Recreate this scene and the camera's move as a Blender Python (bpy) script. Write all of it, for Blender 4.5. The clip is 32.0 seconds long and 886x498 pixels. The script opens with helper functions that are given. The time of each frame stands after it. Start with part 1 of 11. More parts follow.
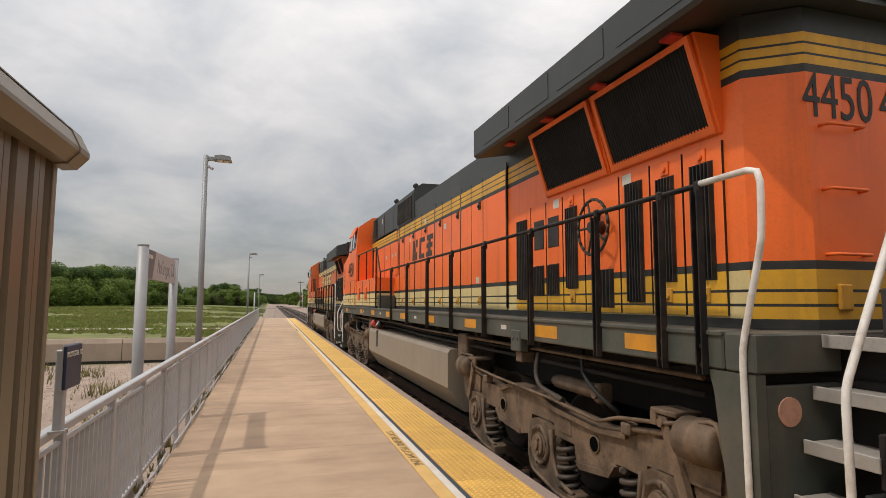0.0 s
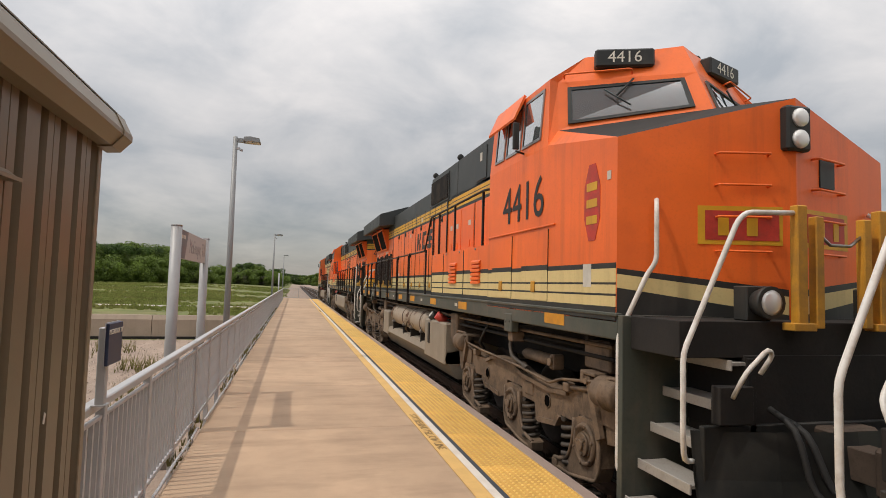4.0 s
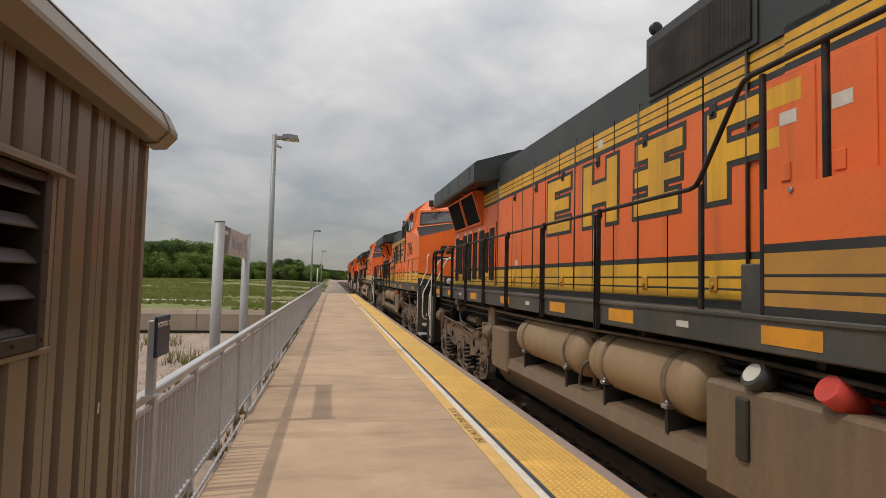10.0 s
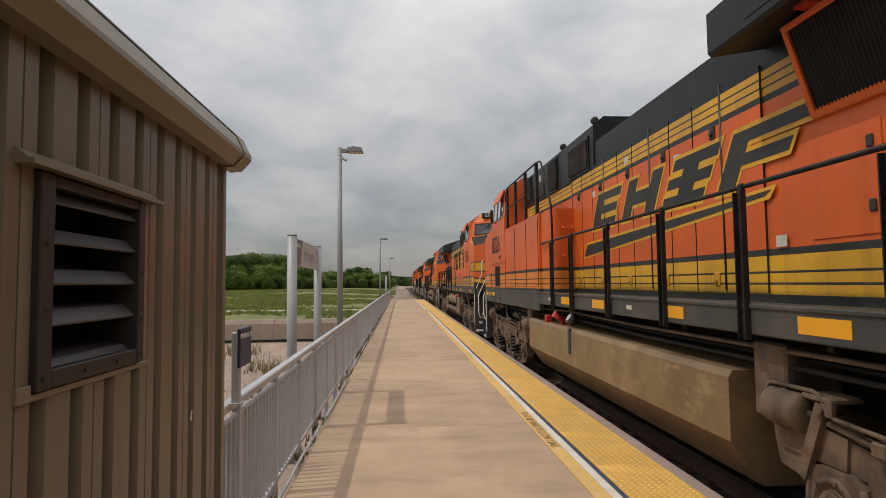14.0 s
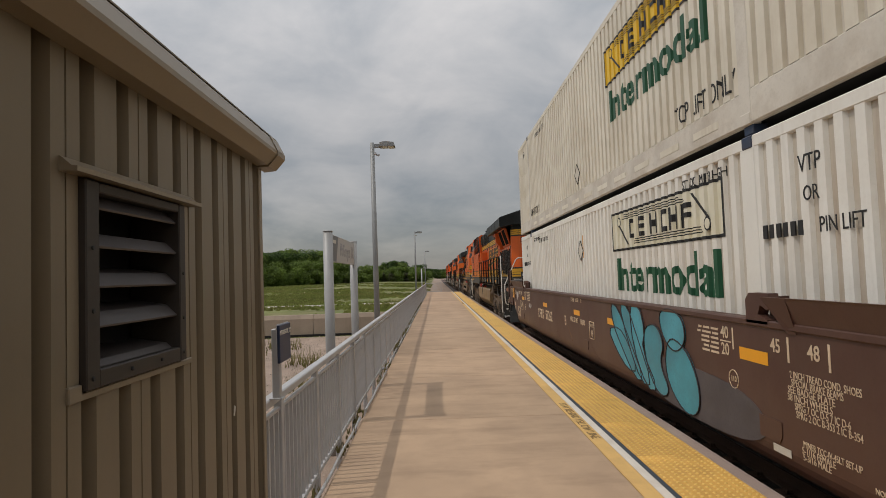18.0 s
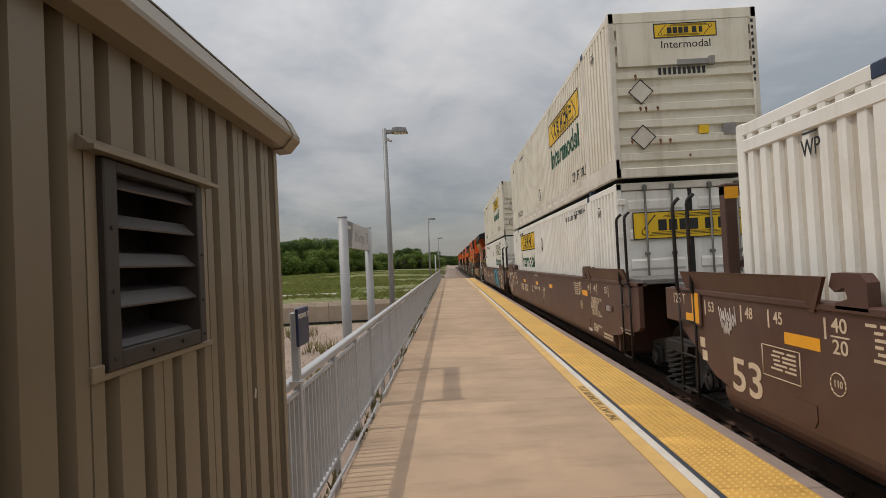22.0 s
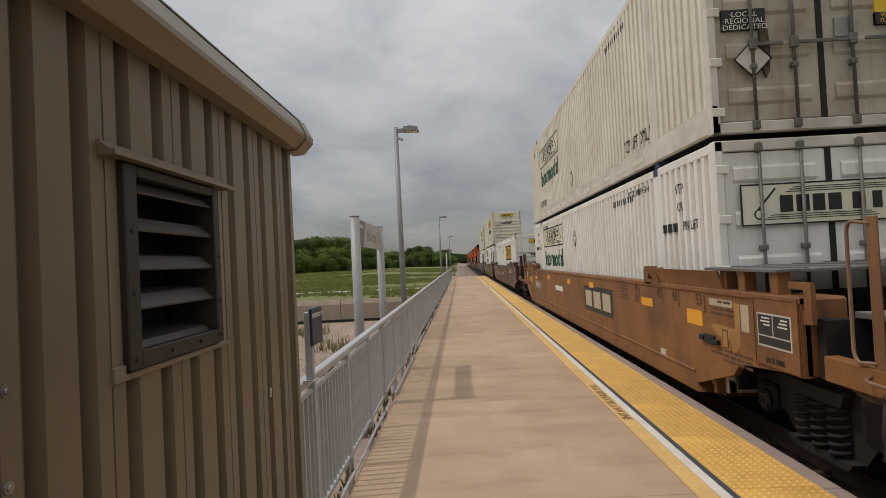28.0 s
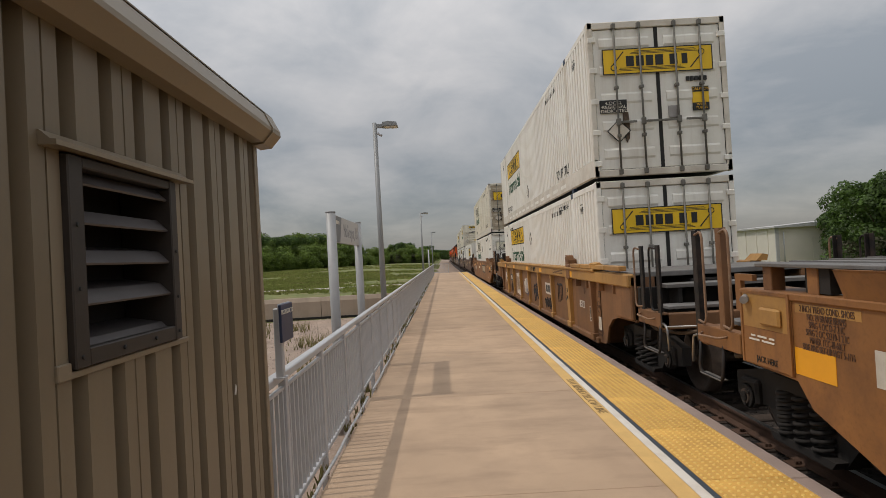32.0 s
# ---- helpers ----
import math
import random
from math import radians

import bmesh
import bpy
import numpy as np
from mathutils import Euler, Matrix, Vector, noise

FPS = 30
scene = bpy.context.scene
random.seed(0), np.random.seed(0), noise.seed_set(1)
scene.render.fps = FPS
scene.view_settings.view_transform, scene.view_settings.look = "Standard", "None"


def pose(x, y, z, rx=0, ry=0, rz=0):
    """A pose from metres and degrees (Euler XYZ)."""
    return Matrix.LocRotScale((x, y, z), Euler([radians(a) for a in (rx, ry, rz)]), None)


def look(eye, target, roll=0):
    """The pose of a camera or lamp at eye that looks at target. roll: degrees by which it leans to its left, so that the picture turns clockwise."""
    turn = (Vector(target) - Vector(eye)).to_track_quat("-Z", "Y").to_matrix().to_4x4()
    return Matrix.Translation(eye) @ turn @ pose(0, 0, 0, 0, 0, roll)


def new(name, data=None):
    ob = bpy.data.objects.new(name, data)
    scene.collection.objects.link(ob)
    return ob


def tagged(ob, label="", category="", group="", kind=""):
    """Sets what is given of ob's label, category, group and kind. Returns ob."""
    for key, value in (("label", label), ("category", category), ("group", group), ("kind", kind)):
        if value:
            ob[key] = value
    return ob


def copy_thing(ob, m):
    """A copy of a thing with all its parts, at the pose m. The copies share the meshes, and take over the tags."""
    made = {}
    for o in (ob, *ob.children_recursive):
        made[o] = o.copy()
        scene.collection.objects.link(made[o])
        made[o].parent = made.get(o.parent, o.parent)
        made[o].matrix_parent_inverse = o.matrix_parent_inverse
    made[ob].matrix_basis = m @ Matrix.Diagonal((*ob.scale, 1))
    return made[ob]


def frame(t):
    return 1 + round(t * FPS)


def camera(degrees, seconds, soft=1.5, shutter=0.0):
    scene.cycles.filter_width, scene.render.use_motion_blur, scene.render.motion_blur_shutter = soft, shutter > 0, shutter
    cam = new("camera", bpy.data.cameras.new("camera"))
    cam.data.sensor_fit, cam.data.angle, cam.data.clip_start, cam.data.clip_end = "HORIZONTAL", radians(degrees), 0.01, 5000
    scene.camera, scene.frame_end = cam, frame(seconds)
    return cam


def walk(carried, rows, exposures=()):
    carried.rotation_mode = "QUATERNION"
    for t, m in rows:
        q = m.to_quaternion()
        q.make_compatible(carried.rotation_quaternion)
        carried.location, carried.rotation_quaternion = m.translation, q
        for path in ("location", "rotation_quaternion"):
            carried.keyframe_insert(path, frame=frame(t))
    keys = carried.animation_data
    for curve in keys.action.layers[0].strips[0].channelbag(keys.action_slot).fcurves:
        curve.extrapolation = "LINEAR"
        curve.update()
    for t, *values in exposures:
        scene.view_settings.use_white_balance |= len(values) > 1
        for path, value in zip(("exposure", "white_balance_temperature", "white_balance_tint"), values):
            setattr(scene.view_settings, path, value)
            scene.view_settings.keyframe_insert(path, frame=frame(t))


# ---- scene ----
cam = camera(75.16, 32.0, soft=0.6)
PATH = [
    (0, (0.000, 0.000, 1.774), (2.842, 9.544, 2.686), 0.13),
    (0.5, (-0.007, -0.005, 1.778), (2.784, 9.559, 2.642), 0.36),
    (1, (-0.027, -0.003, 1.783), (2.704, 9.581, 2.608), 0.56),
    (1.5, (-0.039, -0.000, 1.783), (2.631, 9.604, 2.575), 0.74),
    (2, (-0.039, -0.007, 1.787), (2.571, 9.616, 2.553), 0.92),
    (2.5, (-0.046, 0.004, 1.791), (2.527, 9.640, 2.517), 1.09),
    (4.5, (-0.065, 0.010, 1.793), (2.384, 9.686, 2.413), 1.75),
    (5, (-0.066, 0.006, 1.792), (2.357, 9.690, 2.395), 1.94),
    (5.5, (-0.081, 0.014, 1.795), (2.336, 9.700, 2.373), 2.11),
    (6, (-0.113, -0.009, 1.792), (2.318, 9.676, 2.342), 2.19),
    (6.5, (-0.158, -0.049, 1.786), (2.303, 9.628, 2.324), 2.22),
    (7, (-0.179, -0.074, 1.784), (2.301, 9.600, 2.313), 2.18),
    (7.5, (-0.166, -0.077, 1.789), (2.330, 9.592, 2.315), 2.20),
    (8, (-0.171, -0.061, 1.790), (2.331, 9.606, 2.312), 2.28),
    (8.5, (-0.170, -0.084, 1.794), (2.268, 9.601, 2.305), 2.27),
    (9, (-0.169, -0.087, 1.787), (2.116, 9.635, 2.300), 1.84),
    (9.5, (-0.134, -0.010, 1.778), (1.940, 9.759, 2.288), 1.57),
    (10, (-0.079, 0.040, 1.782), (1.797, 9.848, 2.312), 1.33),
    (10.5, (-0.072, -0.005, 1.793), (1.625, 9.835, 2.333), 0.95),
    (11, (-0.060, -0.017, 1.792), (1.453, 9.852, 2.341), 0.57),
    (11.5, (-0.058, -0.018, 1.798), (1.285, 9.876, 2.361), 0.30),
    (12, (-0.063, -0.016, 1.796), (1.119, 9.897, 2.378), -0.03),
    (12.5, (-0.073, -0.018, 1.801), (0.968, 9.910, 2.400), -0.25),
    (13, (-0.073, -0.018, 1.804), (0.849, 9.921, 2.403), -0.40),
    (13.5, (-0.075, -0.016, 1.798), (0.752, 9.931, 2.398), -0.52),
    (15.5, (-0.082, 0.014, 1.794), (0.426, 9.987, 2.312), -1.23),
    (16, (-0.097, 0.001, 1.800), (0.324, 9.979, 2.304), -1.32),
    (16.5, (-0.093, 0.004, 1.802), (0.253, 9.986, 2.297), -1.50),
    (17, (-0.076, -0.008, 1.801), (0.198, 9.977, 2.287), -1.71),
    (17.5, (-0.068, -0.006, 1.801), (0.131, 9.981, 2.276), -1.87),
    (18, (-0.067, -0.006, 1.803), (0.072, 9.982, 2.268), -2.01),
    (18.5, (-0.070, 0.008, 1.800), (0.011, 9.997, 2.259), -2.02),
    (19, (-0.085, -0.001, 1.798), (-0.036, 9.990, 2.220), -2.25),
    (19.5, (-0.069, 0.012, 1.772), (-0.010, 10.004, 2.164), -2.37),
    (20, (-0.028, 0.019, 1.777), (0.049, 10.013, 2.124), -2.48),
    (20.5, (-0.045, 0.017, 1.774), (0.007, 10.012, 2.093), -2.55),
    (21, (-0.067, 0.029, 1.778), (-0.052, 10.025, 2.052), -2.67),
    (21.5, (-0.085, 0.030, 1.774), (-0.129, 10.027, 2.027), -2.73),
    (22, (-0.093, 0.031, 1.770), (-0.195, 10.028, 2.017), -2.84),
    (22.5, (-0.109, 0.023, 1.780), (-0.278, 10.019, 2.011), -2.86),
    (23, (-0.110, 0.025, 1.782), (-0.311, 10.020, 1.999), -2.95),
    (23.5, (-0.105, 0.014, 1.781), (-0.323, 10.009, 1.997), -2.98),
    (24, (-0.101, 0.020, 1.784), (-0.336, 10.015, 1.999), -2.97),
    (24.5, (-0.101, 0.014, 1.783), (-0.346, 10.008, 1.999), -2.95),
    (25, (-0.099, 0.012, 1.784), (-0.360, 10.006, 1.998), -2.96),
    (25.5, (-0.098, 0.010, 1.784), (-0.375, 10.004, 1.998), -2.96),
    (27.5, (-0.102, 0.017, 1.786), (-0.392, 10.010, 2.000), -2.93),
    (28, (-0.101, 0.016, 1.783), (-0.395, 10.009, 2.003), -2.90),
    (28.5, (-0.094, 0.012, 1.785), (-0.389, 10.006, 1.996), -2.98),
    (29, (-0.083, 0.023, 1.773), (-0.305, 10.018, 1.964), -2.98),
    (29.5, (-0.024, 0.027, 1.768), (-0.142, 10.025, 1.939), -2.99),
    (30, (-0.001, 0.031, 1.762), (-0.042, 10.029, 1.920), -2.97),
    (30.5, (-0.016, 0.029, 1.768), (-0.027, 10.028, 1.915), -2.92),
    (31, (-0.027, 0.028, 1.771), (-0.010, 10.027, 1.914), -2.85),
    (31.5, (-0.032, 0.031, 1.769), (-0.001, 10.030, 1.916), -2.90),
    (32, (-0.028, 0.042, 1.769), (-0.027, 10.041, 1.910), -3.20),
]
EXPOSURES = [(0, 0.24, 7000, 13), (5, 0.24, 7000, 13), (10, 0.08, 6950, 12), (13, 0.0, 6900, 12), (16, 0.0, 6870, 12), (17, -0.13, 6850, 12), (18, -0.22, 6830, 12), (19, -0.17, 6800, 12), (20, -0.09, 6800, 12), (25, -0.15, 6800, 12), (28, -0.20, 6800, 12), (29.5, -0.13, 6800, 12), (30, -0.18, 6800, 12), (31, -0.33, 6800, 12), (32, -0.14, 6800, 12)]
walk(cam, [(t, look(eye, target, roll)) for t, eye, target, roll in PATH], EXPOSURES)

# how far the train has run, in metres
RUN = [(0, 0.00), (2, 11.89), (4, 23.84), (6, 35.87), (8, 48.00), (10, 60.28), (12, 72.78), (14, 85.35), (16, 97.81), (18, 110.58), (20, 124.08), (22, 137.92), (24, 151.70), (26, 165.49), (28, 179.39), (30, 193.26), (32, 206.98)]


def run_at(t):
    i = min(int(t // 2), len(RUN) - 2)
    p = [RUN[max(0, min(len(RUN) - 1, j))][1] for j in (i - 1, i, i + 1, i + 2)]
    if i == 0:
        p[0] = 2 * p[1] - p[2]
    if i == len(RUN) - 2:
        p[3] = 2 * p[2] - p[1]
    f = (t - 2 * i) / 2
    return p[1] + 0.5 * f * (p[2] - p[0] + f * (2 * p[0] - 5 * p[1] + 4 * p[2] - p[3] + f * (3 * (p[1] - p[2]) + p[3] - p[0])))

# ---- sky and sun ----
SUN_WAY = Vector((0.58, 0.07, -1.0))
world = bpy.data.worlds.new("overcast_sky")
scene.world = world
world.use_nodes = True
wt = world.node_tree
wt.nodes.clear()


def wn(kind, **inputs):
    n = wt.nodes.new(kind)
    for k, v in inputs.items():
        n.inputs[int(k[1:]) if k[0] == "i" and k[1:].isdigit() else k].default_value = v
    return n


def wmath(op, a, b=None, clamp=False):
    n = wt.nodes.new("ShaderNodeMath")
    n.operation, n.use_clamp = op, clamp
    for i, v in enumerate((a, b)):
        if v is None:
            continue
        if isinstance(v, (int, float)):
            n.inputs[i].default_value = v
        else:
            wt.links.new(v, n.inputs[i])
    return n.outputs[0]


sky = wt.nodes.new("ShaderNodeTexSky")
sky.sky_type, sky.sun_disc = "NISHITA", False
sky.sun_elevation, sky.sun_rotation = radians(59.7), radians(263)
coord = wt.nodes.new("ShaderNodeTexCoord")
split = wt.nodes.new("ShaderNodeSeparateXYZ")
wt.links.new(coord.outputs["Generated"], split.inputs[0])
up = wmath("MAXIMUM", split.outputs[2], 0.0)
flat = wmath("ADD", up, 0.30)
join = wt.nodes.new("ShaderNodeCombineXYZ")
wt.links.new(wmath("DIVIDE", split.outputs[0], flat), join.inputs[0])
wt.links.new(wmath("DIVIDE", split.outputs[1], flat), join.inputs[1])
cloud_big = wn("ShaderNodeTexNoise", Scale=0.9, Detail=7.0, Roughness=0.55, Distortion=0.5)
cloud_fine = wn("ShaderNodeTexNoise", Scale=2.4, Detail=7.0, Roughness=0.56, Distortion=0.4)
for n in (cloud_big, cloud_fine):
    wt.links.new(join.outputs[0], n.inputs["Vector"])
body = wmath("ADD", wmath("MULTIPLY", cloud_big.outputs[0], 0.6), wmath("MULTIPLY", cloud_fine.outputs[0], 0.4))
ramp = wt.nodes.new("ShaderNodeValToRGB")
ramp.color_ramp.elements[0].position, ramp.color_ramp.elements[0].color = 0.40, (0.52, 0.575, 0.625, 1)
ramp.color_ramp.elements[1].position, ramp.color_ramp.elements[1].color = 0.60, (1.0, 1.0, 1.0, 1)
wt.links.new(body, ramp.inputs[0])
# an overcast sky is brightest overhead
lift = wmath("ADD", 0.225, wmath("MULTIPLY", wmath("POWER", up, 0.95), 1.20))
gain = wt.nodes.new("ShaderNodeVectorMath")
gain.operation = "SCALE"
wt.links.new(ramp.outputs[0], gain.inputs[0])
wt.links.new(lift, gain.inputs[3])
deck = wn("ShaderNodeBackground", Strength=1.0)
wt.links.new(gain.outputs[0], deck.inputs[0])
blue = wn("ShaderNodeBackground", Strength=0.02)
wt.links.new(sky.outputs[0], blue.inputs[0])
both = wt.nodes.new("ShaderNodeAddShader")
wt.links.new(deck.outputs[0], both.inputs[0])
wt.links.new(blue.outputs[0], both.inputs[1])
wout = wt.nodes.new("ShaderNodeOutputWorld")
wt.links.new(both.outputs[0], wout.inputs[0])

sun_data = bpy.data.lights.new("sun", "SUN")
sun_data.energy, sun_data.angle, sun_data.color = 1.5, radians(1.2), (1.0, 0.95, 0.87)
sun = new("sun", sun_data)
sun.matrix_world = look((0, 0, 60), Vector((0, 0, 60)) + SUN_WAY)

# ---- materials ----


def nodes_of(m):
    m.use_nodes = True
    t = m.node_tree
    b = t.nodes["Principled BSDF"]
    return t, b


def material(name, color, rough=0.6, metal=0.0, var=0.18, scale=1.5, fine=30.0, bump=0.15, bump_size=0.01, dirt=None, dirt_amount=0.0,
             dirt_scale=2.0, streak=0.0, streak_color=(0.06, 0.045, 0.035), vary=0.0, island=0.0, spec=0.4, flow=(5.0, 5.0, 0.35), flow_at=(0.52, 0.78)):
    """A painted or raw surface: base colour with broad and fine variation, dirt patches, run-down streaks and fine relief."""
    m = bpy.data.materials.new(name)
    t, b = nodes_of(m)
    L = t.links.new
    tc = t.nodes.new("ShaderNodeTexCoord")

    def noise_at(sc, detail=4.0, stretch=None, rough_=0.55):
        n = t.nodes.new("ShaderNodeTexNoise")
        n.inputs["Scale"].default_value, n.inputs["Detail"].default_value, n.inputs["Roughness"].default_value = sc, detail, rough_
        if stretch:
            mp = t.nodes.new("ShaderNodeMapping")
            mp.inputs["Scale"].default_value = stretch
            L(tc.outputs["Object"], mp.inputs[0])
            L(mp.outputs[0], n.inputs["Vector"])
        else:
            L(tc.outputs["Object"], n.inputs["Vector"])
        return n.outputs[0]

    def mixed(a, c, f, amount=1.0):
        mx = t.nodes.new("ShaderNodeMix")
        mx.data_type = "RGBA"
        for sock, v in ((mx.inputs["A"], a), (mx.inputs["B"], c)):
            if isinstance(v, tuple):
                sock.default_value = (*v, 1)
            else:
                L(v, sock)
        if isinstance(f, float):
            mx.inputs["Factor"].default_value = f
        else:
            mm = t.nodes.new("ShaderNodeMath")
            mm.operation, mm.use_clamp = "MULTIPLY", True
            L(f, mm.inputs[0])
            mm.inputs[1].default_value = amount
            L(mm.outputs[0], mx.inputs["Factor"])
        return mx.outputs["Result"]

    def ramped(v, lo, hi):
        r = t.nodes.new("ShaderNodeMapRange")
        r.inputs["From Min"].default_value, r.inputs["From Max"].default_value = lo, hi
        L(v, r.inputs["Value"])
        return r.outputs["Result"]

    n1, n2 = noise_at(scale), noise_at(fine, 3.0)
    lo, hi = tuple(c * (1 - var) for c in color), tuple(min(1, c * (1 + var)) for c in color)
    col = mixed(lo, hi, ramped(n1, 0.3, 0.7))
    col = mixed(col, tuple(c * (1 - 1.2 * var) for c in color), ramped(n2, 0.52, 0.75), 0.6)
    if dirt:
        col = mixed(col, dirt, ramped(noise_at(dirt_scale, 6.0, None, 0.65), 0.44, 0.72), dirt_amount)
    if streak:
        s1 = noise_at(1.0, 6.0, flow, 0.62)
        col = mixed(col, streak_color, ramped(s1, *flow_at), streak)
    if vary or island:
        src = t.nodes.new("ShaderNodeObjectInfo").outputs["Random"] if vary else t.nodes.new("ShaderNodeNewGeometry").outputs["Random Per Island"]
        hv = t.nodes.new("ShaderNodeHueSaturation")
        k = vary or island
        L(ramped_to(t, src, 1 - k, 1 + k), hv.inputs["Value"])
        L(col, hv.inputs["Color"])
        col = hv.outputs[0]
    L(col, b.inputs["Base Color"])
    b.inputs["Metallic"].default_value = metal
    b.inputs["Specular IOR Level"].default_value = spec
    rr = t.nodes.new("ShaderNodeMapRange")
    rr.inputs["To Min"].default_value, rr.inputs["To Max"].default_value = max(0.05, rough - 0.12), min(1, rough + 0.12)
    L(n1, rr.inputs["Value"])
    L(rr.outputs["Result"], b.inputs["Roughness"])
    if bump:
        bp = t.nodes.new("ShaderNodeBump")
        bp.inputs["Strength"].default_value, bp.inputs["Distance"].default_value = bump, bump_size
        L(n2, bp.inputs["Height"])
        L(bp.outputs[0], b.inputs["Normal"])
    return m


def ramped_to(t, v, lo, hi):
    r = t.nodes.new("ShaderNodeMapRange")
    r.inputs["To Min"].default_value, r.inputs["To Max"].default_value = lo, hi
    t.links.new(v, r.inputs["Value"])
    return r.outputs["Result"]


def glass_material(name, color, rough=0.05):
    m = bpy.data.materials.new(name)
    t, b = nodes_of(m)
    b.inputs["Base Color"].default_value = (*color, 1)
    b.inputs["Roughness"].default_value = rough
    b.inputs["Transmission Weight"].default_value = 0.55
    b.inputs["Specular IOR Level"].default_value = 0.6
    return m


